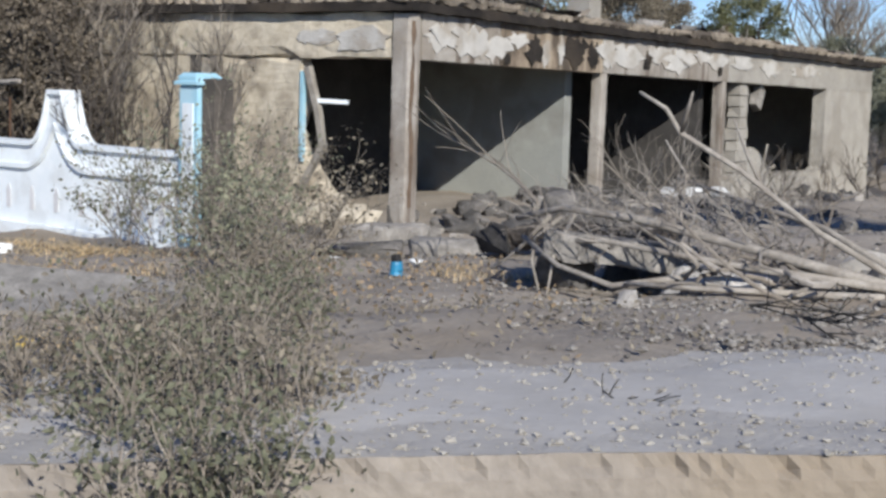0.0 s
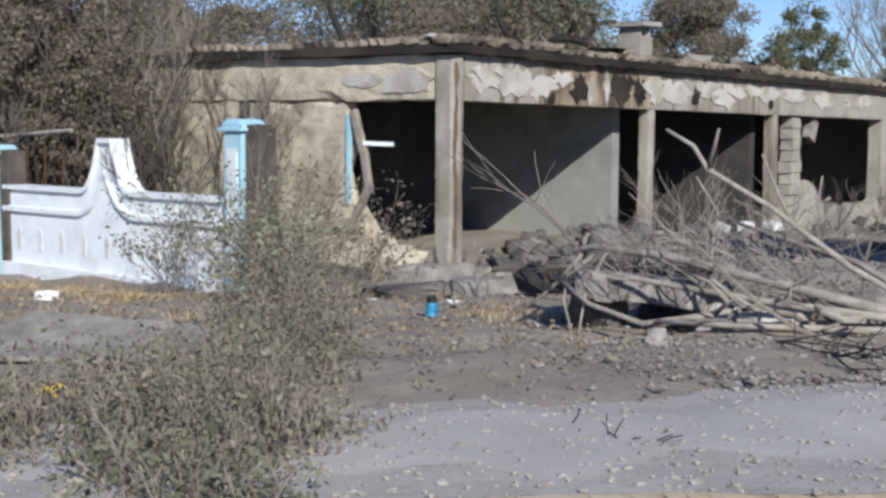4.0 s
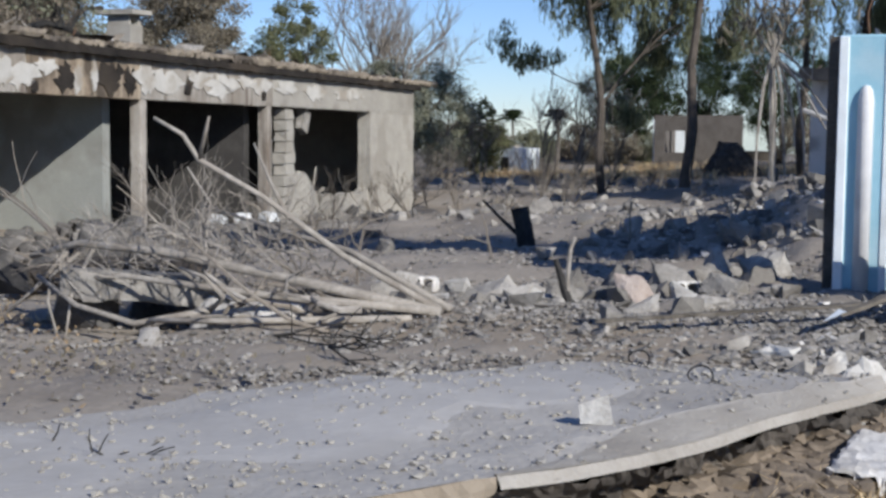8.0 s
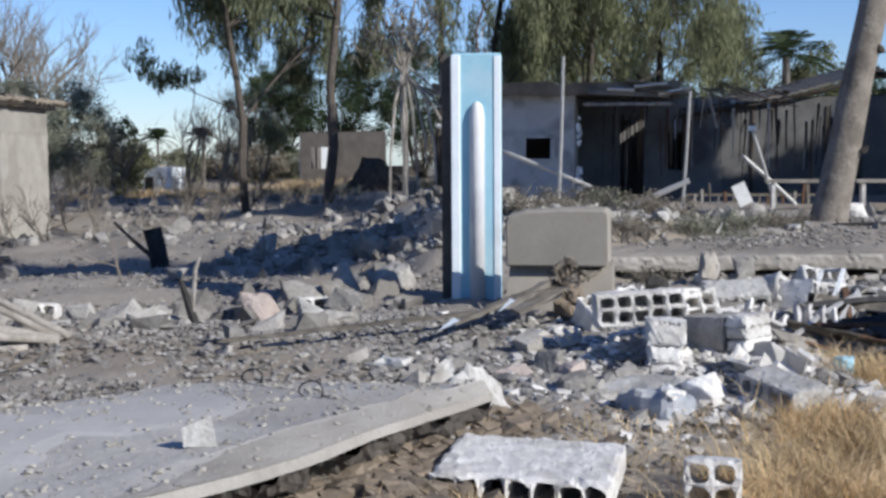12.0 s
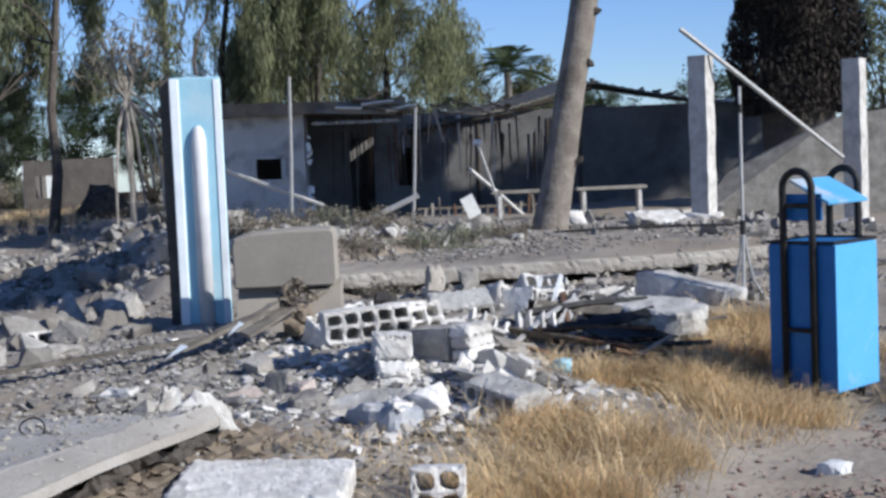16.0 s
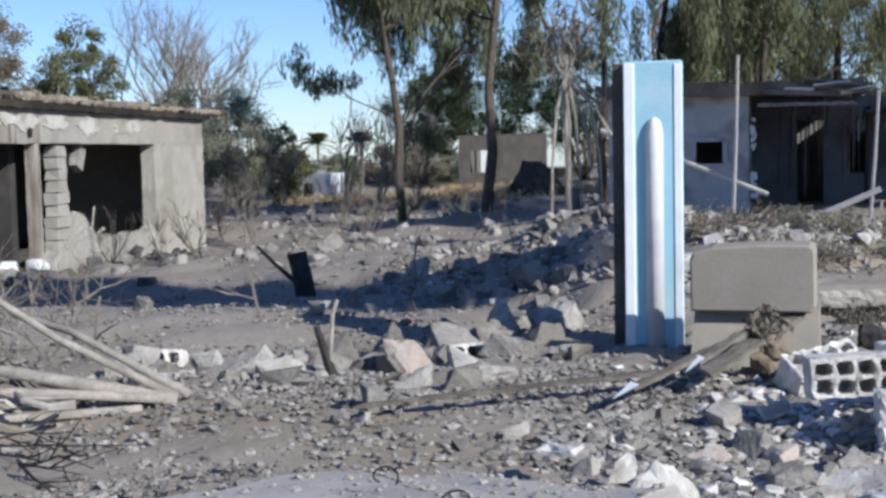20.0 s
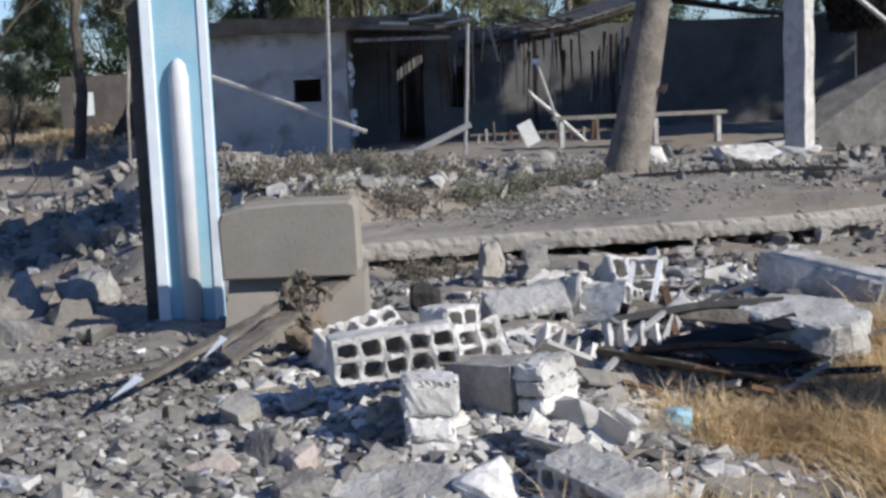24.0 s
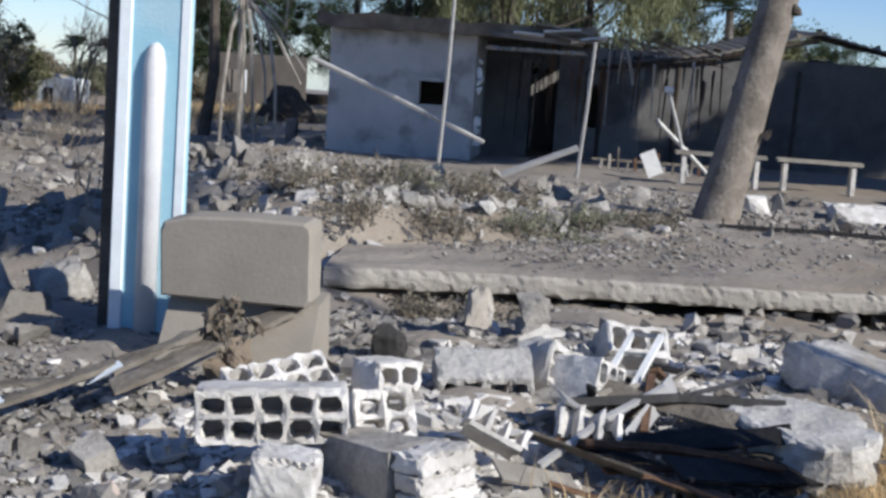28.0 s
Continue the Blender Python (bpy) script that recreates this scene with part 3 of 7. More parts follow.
# columns
for u, w, lean in ((.06, .24, 0.0), (4.7, .17, .02), (8.93, .18, -.02)):
    g = gz(*(HOUSE @ Vector((u, 0, 0))).xy) - .3
    h_ = 2.28 if u < 1 else 1.77
    rings = [[(u + lean * k + x * w / 2, y * w / 2 + .06, g + (h_ - g) * k) for x, y in ((-1, -.8), (-.8, -1), (.8, -1), (1, -.8), (1, 1), (-1, 1))] for k in (0, .25, .5, .75, 1)]
    col = worn("column", Shape().rings(rings), COLUMN, .07, .003, 13, int(u * 5), house, "chipped stained concrete column", 1.4)
    if u < 5:
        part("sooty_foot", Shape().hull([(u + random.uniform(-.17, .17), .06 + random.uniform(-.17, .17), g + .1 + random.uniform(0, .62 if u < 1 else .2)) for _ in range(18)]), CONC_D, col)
    if u < 1:
        for axis, c0 in ((0, -.03),):
            edge_l = [(c0 - .04 + .07 * noise.noise((k * 1.7, axis, 3)), .05 + 2.15 * k / 14) for k in range(15)]
            edge_r = [(c0 + .03 + .07 * noise.noise((k * 1.9, axis, 8)), .05 + 2.15 * k / 14) for k in range(14, -1, -1)]
            ring = edge_l + edge_r
            depth = (-.0625, -.05) if axis == 0 else (-.127, -.115)
            part("stain", Shape().rings([[(u + p - .01, q, z) if axis == 0 else (u + q, p + .06, z) for p, z in ring] for q in depth]), STAIN, col, "brown run of rust and soot")
for k in range(64):
    u, r = random.uniform(-.3, 16.3), random.choice((.04, .06, .06, .09, .14))
    part("roof_debris", Shape().hull([(u + random.uniform(-r, r) * 1.6, random.uniform(-.1, .35) + random.uniform(-r, r), 2.5 - .0115 * u + random.uniform(-.06, r * 1.1)) for _ in range(9)]), random.choice((LIP, LIP, CONC, SCORCH, CONC_W)), house, "loose stone on the roof edge")
for k in range(14):
    u = random.uniform(0, 15.5)
    part("roof_stick", Shape().tube([(u, random.uniform(-.1, .3), 2.52 - .011 * u), (u + random.uniform(-.5, .5), random.uniform(-.1, .4), 2.6 + random.uniform(0, .2) - .011 * u)], .014, .008, 4), random.choice((OLDWOOD, DEADWOOD, RUST)), house)
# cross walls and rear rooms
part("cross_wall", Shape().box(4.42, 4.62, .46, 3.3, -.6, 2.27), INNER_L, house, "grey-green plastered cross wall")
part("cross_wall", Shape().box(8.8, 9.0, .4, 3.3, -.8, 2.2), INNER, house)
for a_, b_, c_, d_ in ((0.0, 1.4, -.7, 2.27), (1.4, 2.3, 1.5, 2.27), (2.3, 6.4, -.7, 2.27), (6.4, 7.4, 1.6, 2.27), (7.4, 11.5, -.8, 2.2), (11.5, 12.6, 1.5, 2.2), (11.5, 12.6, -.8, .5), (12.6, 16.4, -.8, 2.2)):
    part("rear_wall", Shape().box(a_, b_, 3.3, 3.5, c_, d_), INNER, house, "inner wall coloured near black for the unlit rooms")
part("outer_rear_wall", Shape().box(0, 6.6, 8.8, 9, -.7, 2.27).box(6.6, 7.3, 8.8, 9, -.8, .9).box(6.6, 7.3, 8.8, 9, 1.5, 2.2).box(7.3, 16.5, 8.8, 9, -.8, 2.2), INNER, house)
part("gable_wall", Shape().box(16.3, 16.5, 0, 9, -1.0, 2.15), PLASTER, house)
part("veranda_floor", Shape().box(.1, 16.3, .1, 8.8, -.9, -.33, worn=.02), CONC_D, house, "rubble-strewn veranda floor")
part("ceiling", Shape().box(.2, 16.3, .26, 8.8, 2.2, 2.268), INNER, house, "ceiling coloured near black for the unlit rooms")
# side wall with a blown-out opening
jagged = [(1.62, -.6), (9, -.6), (9, 1.77), (1.62, 1.77), (1.58, 1.2), (1.66, .9), (1.5, .55), (1.25, .25), (1.02, .1), (.85, -.12), (.5, -.3), (.5, -.6)]
sw = Shape()
sw.rings([[(0.0, y, z) for y, z in jagged], [(.22, y, z) for y, z in jagged]])
part("side_wall", weather(sw.mesh("side_wall", STONE), .16, .02, 5, 6, 2.0), None, house, "pocked beige side wall with a ragged blown-out edge")
# front wall with the window opening
front = Shape()
front.rings([[(u, -.03, z) for u, z in pts] for pts in ([(13.75, -1.1), (16.5, -1.1), (16.5, 1.68), (13.75, 1.68)],)] + [[(u, .22, z) for u, z in [(13.75, -1.1), (16.5, -1.1), (16.5, 1.68), (13.75, 1.68)]]])
part("front_wall", weather(front.mesh("front_wall", PLASTER), .1, .008, 9, 7, 1.2), None, house, "grey plastered wall beside the window opening")
sill = [(9.1, -1.0), (13.75, -1.1), (13.75, .12), (13.3, .02), (12.6, .07), (12.1, -.02), (11.7, .1), (11.3, .05), (10.9, .2), (10.55, .5), (10.3, .55), (9.9, .1), (9.4, -.1), (9.1, -.35)]
worn("sill_wall", Shape().rings([[(u, .0, z) for u, z in sill], [(u, .2, z) for u, z in sill]]), PLASTER, .09, .014, 10, 8, house, "broken wall under the window opening")
for i in range(9):
    w = .5 - .02 * i + random.uniform(-.05, .05)
    part("pier_block", Shape().box(9.85 - w / 2 + random.uniform(-.05, .05), 9.85 + w / 2, .02, .24, -.05 + i * .19, .13 + i * .19, worn=.015), PLASTER, house, "chipped block of a broken pier")
for a, b, c, d in ((10.9, .25, 11.5, -.25), (11.6, .3, 11.1, -.2), (11.0, .1, 11.35, .35), (12.2, .1, 13.3, -.2)):
    part("splinter", Shape().tube([(a, .1, b - .1), (c, .15, d + .25)], .035, .02, 5), PLANK, house)
part("hanging_block", Shape().box(-.14, .14, -.08, .08, -.2, .2, pose(10.75, .15, 1.45, 0, 25, 0), .02), CONC, house, "dangling chunk of blockwork")
# Pale boards stand for daylight in the dark rear openings.
part("doorway_light", Shape().box(6.5, 7.2, 3.1, 3.16, 1.1, 1.45), PLASTER, house, "pale board set in the rear opening for the daylight there")
part("window_board", Shape().box(11.6, 12.3, 3.1, 3.16, .75, 1.05), PLASTER, house)
# door frame hanging in the side opening
part("frame_jamb", Shape().tube([(.0, 1.5, 1.65), (.0, 1.32, 1.1), (-.02, 1.22, .65)], .06, .05, 4), PLANK, house, "splintered door frame")
part("frame_jamb", Shape().tube([(-.05, 1.18, .75), (-.1, 1.42, .3), (-.12, 1.6, -.1)], .055, .045, 4), PLANK, house)
part("frame_rail", Shape().tube([(.0, 1.35, 1.25), (.1, .95, 1.24)], .035, .035, 4), WHITE, house)
part("frame_trim", Shape().box(-.03, .03, 1.55, 1.6, .5, 1.6), LBLUE, house, "pale blue door trim")
# roof vent
vent = part("chimney", Shape().box(11.9, 12.4, 4.3, 4.8, 2.3, 3.3, worn=.02), PLASTER, house, "small plastered roof vent with a slab cap")
part("cap", Shape().box(11.75, 12.55, 4.15, 4.95, 3.5, 3.6, worn=.02), PLASTER, vent)
for du in (.05, .42):
    part("leg", Shape().box(11.9 + du - .05, 11.95 + du, 4.32, 4.78, 3.3, 3.5), PLASTER, vent)

# ---- painted garden fence ----


def fence_panel(x0, x1):
    """One bay of the painted wall, with a bell-shaped crest in its middle."""
    t = thing("garden_wall", pose((x0 + x1) / 2, 8.8, -.35), "white painted garden wall with a bell-shaped crest and moulded bands", "garden wall", "painted garden wall")
    h = (x1 - x0) / 2

    def crest(w, flat, top, foot):
        pts = []
        for i in range(61):
            k = -1 + 2 * i / 60
            x = h * (.25 * k + .75 * k ** 3)
            q = min(1, max(0, (w - abs(x)) / (w - flat)))
            pts.append((x, foot + (top - foot) * q ** 2.6))
        return pts
    line = crest(.5, .12, 1.6, 1.02)
    body = Shape().rings([[(-h, y, 0)] + [(x, y, z) for x, z in line] + [(h, y, 0)] for y in (.12, -.05)])
    part("wall_body", body, WHITE, t)
    low = crest(.62, .0, 1.22, .74)
    band = Shape()
    vs = [(x, -.055, z) for x, z in low] + [(x, -.1, z + .02) for x, z in low] + [(x, -.1, z + .07) for x, z in low] + [(x, -.055, z + .09) for x, z in low]
    k = len(low)
    band.add(vs, [(r * k + i, r * k + i + 1, (r + 1) * k + i + 1, (r + 1) * k + i) for r in range(3) for i in range(k - 1)])
    part("moulding", band, WHITE, t, "curved moulding")
    cop = Shape()
    vs = []
    for y, dz in ((-.1, 0), (-.1, .05), (.17, .05), (.17, 0)):
        vs += [(x, y, z + dz) for x, z in line]
    k = len(line)
    cop.add(vs, [(r * k + i, r * k + i + 1, ((r + 1) % 4) * k + i + 1, ((r + 1) % 4) * k + i) for r in range(4) for i in range(k - 1)])
    part("coping", cop, WHITE, t)
    part("plinth", Shape().box(-h, h, -.12, .14, -.15, .14), WHITE, t)
    n = int(h / .22)
    for i in range(n):
        x = -h + .3 + (2 * h - .6) * i / (n - 1)
        part("slot", Shape().rings([[(x - .04, -.062, .3), (x + .04, -.062, .3), (x + .045, -.062, .5), (x, -.062, .58), (x - .045, -.062, .5)], [(x - .03, -.05, .31), (x + .03, -.05, .31), (x + .03, -.05, .5), (x, -.05, .56), (x - .03, -.05, .5)]]), PINKW, t)
    return t


def fence_post(x, y, z, h, label):
    t = thing("fence_post", pose(x, y, z), label, "fence post", "painted garden wall")
    part("shaft", Shape().bevel_box(-.15, .15, -.15, .15, -.2, h - .12, .02), LBLUE, t)
    part("facing", Shape().box(-.08, .08, -.165, -.15, .2, h - .3), WHITE, t)
    part("raw_side", Shape().box(.152, .3, -.1, .16, -.2, h - .06, worn=.02), BRICK, t, "raw broken joint of dark render")
    part("cap", Shape().bevel_box(-.19, .19, -.19, .19, h - .12, h - .08, .015).bevel_box(-.17, .17, -.17, .17, h - .08, h, .04), LBLUE, t)
    return t


fence_panel(-15.4, -11.2)
fence_panel(-19.9, -15.8)
fence_post(-15.6, 8.8, -.4, 1.6, "weathered pale blue fence post with a white cap")
fence_post(-11.0, 8.8, -.3, 1.82, "weathered pale blue fence post with a broken side")
# iron rail behind the wall
rail = thing("iron_railing", pose(-18, 9.3, -.3), "rusty iron railing with upright bars", "railing")
part("top_rail", Shape().tube([(-3, 0, 1.45), (0, .02, 1.5), (3.2, 0, 1.68)], .035, .03, 5), DEADWOOD, rail)
for i in range(16):
    part("bar", Shape().tube([(-3 + i * .4, 0, 0), (-3 + i * .4, 0, 1.48)], .012, .012, 4), RUST, rail)

# the gate post that stands free
post = thing("gate_post", pose(-1.03, 9.45, .28, 0, 0, -2), "tall pale blue and white painted gate post with a moulded rib", "gate post")
H = 1.74
part("core", Shape().box(-.235, .08, -.1, .16, -.25, H - .01, worn=.006), BRICK, post, "raw dark core of the post")
part("face", Shape().bevel_box(-.165, .172, -.15, -.102, -.15, H, .01), LBLUE, post, "pale blue painted face")
part("edge_strip", Shape().bevel_box(-.163, -.1, -.165, -.15, -.1, H - .01, .006), WHITE, post, "white painted edge strip")
part("edge_strip", Shape().bevel_box(.125, .172, -.158, -.15, .02, H - .02, .004), WHITE, post)
rib = Shape()
rr = []
for i in range(9):
    a = math.pi * i / 8
    rr.append((math.cos(a) * .052, -.15 - math.sin(a) * .055))
rings = [[(x + .012, y, z) for x, y in rr] for z in (-.1, H - .42)]
for k in (.75, .45, .12):
    rings.append([(x * k + .012, -.15 + (y + .15) * k, H - .42 + .1 * math.sqrt(1 - k * k)) for x, y in rr])
part("rib", rib.rings(rings), PINKW, post, "rounded white rib with a pointed top", smooth=True)
part("plinth", Shape().box(-.2, .22, -.2, .2, -.3, .02, worn=.03), BRICK, post, "crumbled dark foot of the post")
part("rebar", Shape().tube([(.0, .05, H - .05), (-.02, .05, H + .15), (.03, .06, H + .32), (.1, .08, H + .45)], .008, .006, 5), RUST, post, "bent reinforcing bar")
part("mortar_lump", Shape().hull([(random.uniform(-.03, .03) + .05, random.uniform(-.03, .03), H + random.uniform(-.01, .05)) for _ in range(10)]), CONC_W, post)

# ---- the grey house behind ----
back_house = thing("ruined_house", pose(0, 27, .1), "low grey ruined house in shade with a collapsed porch roof", "house")
wall = Shape()
wall.box(-3.4, -1.82, 0, .2, -.3, 2.3).box(-1.34, -.88, 0, .2, -.3, 2.3).box(-1.82, -1.34, 0, .2, -.3, .98).box(-1.82, -1.34, 0, .2, 1.38, 2.3)
part("front_wall", wall, SHADEWALL, back_house, "stained grey front wall")
win = part("window", Shape().box(-1.9, -1.82, -.05, .02, .92, 1.44).box(-1.34, -1.26, -.05, .02, .92, 1.44).box(-1.82, -1.34, -.05, .02, 1.38, 1.44).box(-1.82, -1.34, -.05, .02, .92, .98), SHADEWALL, back_house, "small square window with a raised surround")
part("side_wall", Shape().box(-1.08, -.88, .2, 2.6, -.3, 2.3), SHADEWALL, back_house)
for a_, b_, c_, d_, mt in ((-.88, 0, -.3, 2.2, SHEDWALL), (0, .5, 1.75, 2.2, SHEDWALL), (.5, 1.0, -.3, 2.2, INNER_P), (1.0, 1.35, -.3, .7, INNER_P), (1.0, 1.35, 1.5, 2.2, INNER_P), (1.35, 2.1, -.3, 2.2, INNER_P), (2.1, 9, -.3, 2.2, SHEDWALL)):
    part("porch_rear_wall", Shape().box(a_, b_, 2.6, 2.8, c_, d_), mt, back_house, "porch wall coloured dark for the porch shade, beside a doorway")
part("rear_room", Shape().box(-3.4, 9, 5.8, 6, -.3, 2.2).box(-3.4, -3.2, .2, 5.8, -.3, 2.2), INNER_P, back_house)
part("roof", slab_grid(Shape(), -3.6, 1.1, -.35, 6.2, 2.2, 2.42, .3, .035, .0), ROOFSOIL, back_house, "thin concrete roof with a ragged edge")
part("porch_roof", Shape().rings([[(-.6, -.5, 2.2), (.9, -.4, 2.12), (1.0, 2.7, 2.3), (-.8, 2.7, 2.35)], [(-.6, -.5, 2.28), (.9, -.4, 2.2), (1.0, 2.7, 2.36), (-.8, 2.7, 2.42)]]), SHEET, back_house, "sagging porch roof")
for x0, x1, y0, z0, dz, mt in ((.1, .75, -.45, 2.32, .1, PLANK), (.3, .95, -.6, 2.22, .06, LEAF_B), (-.3, .3, -.5, 2.25, .05, SHEET)):
    part("loose_sheet", Shape().box(x0, x1, y0, y0 + .5, z0, z0 + .03, pose(0, 0, dz, 0, 6, 0)), mt, back_house)
for i in range(16):
    z, w = random.uniform(.3, 2.05), random.uniform(.04, .14)
    part("broken_edge", Shape().hull([(-.84 + random.uniform(-.02, w), -.02 + random.uniform(0, .08), z + random.uniform(0, .17)) for _ in range(9)]), CLOTH_W, back_house, "white chip of broken plaster")
for i in range(64):
    x = random.uniform(-.5, 4.2)
    top = random.uniform(1.6, 2.2)
    part("hanging_strip", Shape().tube([(x, .1 + random.random(), top), (x + random.uniform(-.06, .06), .15 + random.random(), top - random.uniform(.3, 1.4))], random.uniform(.012, .035), .01, 4), random.choice((OLDWOOD, SHADEWALL, CHAR, RUST, CHAR)), back_house)

for x0, z0, l, rz in ((.15, 2.42, .5, 8), (.35, 2.36, .62, -5), (-.2, 2.28, .5, 3), (.8, 2.25, .6, -9)):
    part("roof_board", Shape().box(-l / 2, l / 2, -.03, .22, -.012, .012, pose(x0 + .2, -.55, z0, -12, rz, 3)), random.choice((PLANK, CLOTH_W, PLANK)), back_house, "pale board lifted off the roof edge")
worn("porch_lintel", Shape().box(-.75, 1.0, -.4, -.3, 1.98, 2.04), CONC, .08, .015, 9, 3, back_house, "crumbled pale edge of the porch ceiling", 3.0)
for k in range(9):
    x = random.uniform(1.0, 3.3)
    part("roof_scrap", Shape().tube([(x, -.3 - .3 * random.random(), 2.3), (x + random.uniform(.3, .9), -.4, 2.1 + random.uniform(-.15, .15)), (x + random.uniform(.8, 1.4), -.5, 2.2 + random.uniform(-.3, .2))], .02, .012, 4), random.choice((OLDWOOD, PLANK, RUST)), back_house, "broken lath of the collapsed roof")
part("hanging_lath", Shape().tube([(1.62, -.5, 2.2), (1.78, -.5, 1.55)], .035, .03, 4), PLANK, back_house)
# shed with a pitched sheet roof
shed = thing("shed", pose(4.6, 30, .2), "dark open shed with a sagging corrugated roof", "shed")
roofline = [(-3.4, 1.75), (-1.2, 2.1), (.6, 2.58), (1.9, 2.3), (3.4, 2.05), (6, 1.9)]
for k in range(26):
    x = random.uniform(-3.2, 5)
    z = float(np.interp(x, [p[0] for p in roofline], [p[1] for p in roofline]))
    part("roof_debris", Shape().hull([(x + random.uniform(-.12, .12), -.5 + random.uniform(-.1, .4), z + .03 + random.uniform(0, .12)) for _ in range(9)]), random.choice((CONC_W, SHEET, LEAF_B, OLDWOOD)), shed)
for k in range(22):
    x = random.uniform(-3.3, .4)
    z = float(np.interp(x, [p[0] for p in roofline], [p[1] for p in roofline])) - .05
    part("hanging_scrap", Shape().tube([(x, -.4, z), (x + random.uniform(-.1, .1), -.35, z - random.uniform(.2, .8))], random.uniform(.01, .03), .008, 4), random.choice((SHADEWALL, PLANK, RUST, CHAR)), shed)
for (xa, za), (xb, zb) in zip(roofline, roofline[1:]):
    sh = Shape()
    n = max(2, int((xb - xa) / .09))
    rings = []
    for i in range(n + 1):
        k = i / n
        x, z = xa + (xb - xa) * k, za + (zb - za) * k + (.025 if i % 2 else 0)
        rings.append([(x, -.6, z), (x, 4, z + .25), (x, 4, z + .29), (x, -.6, z + .04)])
    part("roof_sheet", sh.rings(rings), SHEET, shed)
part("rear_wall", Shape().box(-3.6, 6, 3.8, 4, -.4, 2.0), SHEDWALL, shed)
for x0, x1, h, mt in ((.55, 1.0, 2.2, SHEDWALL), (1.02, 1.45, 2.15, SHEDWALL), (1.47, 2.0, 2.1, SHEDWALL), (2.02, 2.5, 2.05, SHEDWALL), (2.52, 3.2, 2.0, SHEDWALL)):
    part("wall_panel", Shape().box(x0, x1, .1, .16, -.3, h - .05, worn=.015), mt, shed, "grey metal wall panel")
for x in (-3.3, -1.9, -.4, .3):
    part("post", Shape().tube([(x, -.4, -.3), (x + .03, -.4, 1.9)], .045, .04, 6), BARK_D, shed)
part("rafter", Shape().tube([(-3.4, -.5, 1.72), (-1.2, -.5, 2.05), (.6, -.5, 2.5)], .05, .05, 5), BARK_D, shed)
fence_s = thing("slat_fence", pose(2.2, 26, .2), "low broken fence of pale slats", "fence")
for i in range(17):
    x = -.9 + i * .15 + random.uniform(-.04, .04)
    part("slat", Shape().box(x, x + random.uniform(.025, .06), 0, .02, 0, random.uniform(.15, .6), pose(0, 0, 0, 0, random.uniform(-7, 7), 0)), random.choice((OLDWOOD, PLANK, RUST)), fence_s)
part("rail", Shape().box(-1, 1.8, .02, .05, .2, .24), OLDWOOD, fence_s)
for x, l, tp in ((3.0, 2.6, .75), (4.4, 2.4, .7)):
    bench = thing("bench", pose(x, 23.5, .3), "pale wooden bench on thin legs", "bench", "benches")
    part("seat", Shape().box(-l / 4, l / 4, -.15, .15, .42, .47), PLANK, bench)
    for dx in (-l / 5, l / 5):
        part("leg", Shape().box(dx - .03, dx + .03, -.12, .12, 0, .42), CONC_W, bench)

# ---- free pillars with a fallen rail ----


def pillar(x, y, z, h, w, turn, label):
    t = thing("pillar", pose(x, y, z, 0, 0, turn), label, "pillar", "roofless pillars")
    rings = []
    for i in range(12):
        k = i / 11
        e = w / 2 * (1 + random.uniform(-.05, .05))
        rings.append([(-e, -e + random.uniform(-.01, .01), h * k), (e, -e, h * k), (e + random.uniform(-.015, .015), e, h * k), (-e, e, h * k)])
    part("shaft", Shape().rings(rings), CONC_W, t)
    part("rubble_foot", Shape().hull([(random.uniform(-.35, .35), random.uniform(-.35, .35), random.uniform(-.1, .22)) for _ in range(16)]), CONC_W, t)
    return t


pillar(4.78, 18.7, .3, 2.32, .26, 50, "pale square concrete pillar on a broken foot")
pillar(7.02, 19.0, .1, 2.42, .26, 48, "pale square concrete pillar standing in rubble")
part_rail = single("fallen_rail", Shape().tube([(4.48, 18.55, 2.98), (4.85, 18.55, 2.68), (6.75, 18.75, 1.16)], .035, .03, 8), STEEL, Matrix(), "pale steel pipe leaning between two pillars", "pipe")
# Darker concrete here stands in for dappled tree shade on the slab.
single("leaning_wall_slab", Shape().rings([[(5.15, 21.2, .15), (9.5, 21, .1), (9.5, 21.3, 2.0), (7.6, 21.4, 1.75), (5.9, 21.6, .95)], [(5.15, 21.4, .15), (9.5, 21.2, .1), (9.5, 21.5, 2.0), (7.6, 21.6, 1.75), (5.9, 21.8, .95)]]), CONC, Matrix(), "large grey wall slab that has slid down aslant", "wall slab")
single("red_sheet", Shape().rings([[(5.0, 20.2, .3), (5.3, 20.2, .3), (5.35, 20.3, 1.7), (5.08, 20.3, 2.2)], [(5.0, 20.23, .3), (5.3, 20.23, .3), (5.35, 20.33, 1.7), (5.08, 20.33, 2.2)]]), REDMETAL, Matrix(), "dull red metal sheet behind a pillar", "metal sheet")

# ---- blue litter bin ----
bin_ = thing("litter_bin", pose(2.45, 7.18, .0, 0, 0, 40.7), "blue steel litter bin on black hooped frames, its flap lifted", "litter bin")
part("body", Shape().bevel_box(-.215, .215, -.195, .195, .13, .9, .008).box(-.2, .2, -.18, .18, .88, .905), BLUE, bin_)
part("front_plate", Shape().box(-.212, .212, -.202, -.197, .135, .895), BLUE_LIT, bin_, "blue side with sunlight and beige reflections in its colour")
part("rim", Shape().box(-.22, .22, -.2, -.185, .9, .915).box(-.22, .22, .185, .2, .9, .915).box(-.22, -.205, -.185, .185, .9, .915).box(.205, .22, -.185, .185, .9, .915), IRON, bin_, "dark rolled rim")
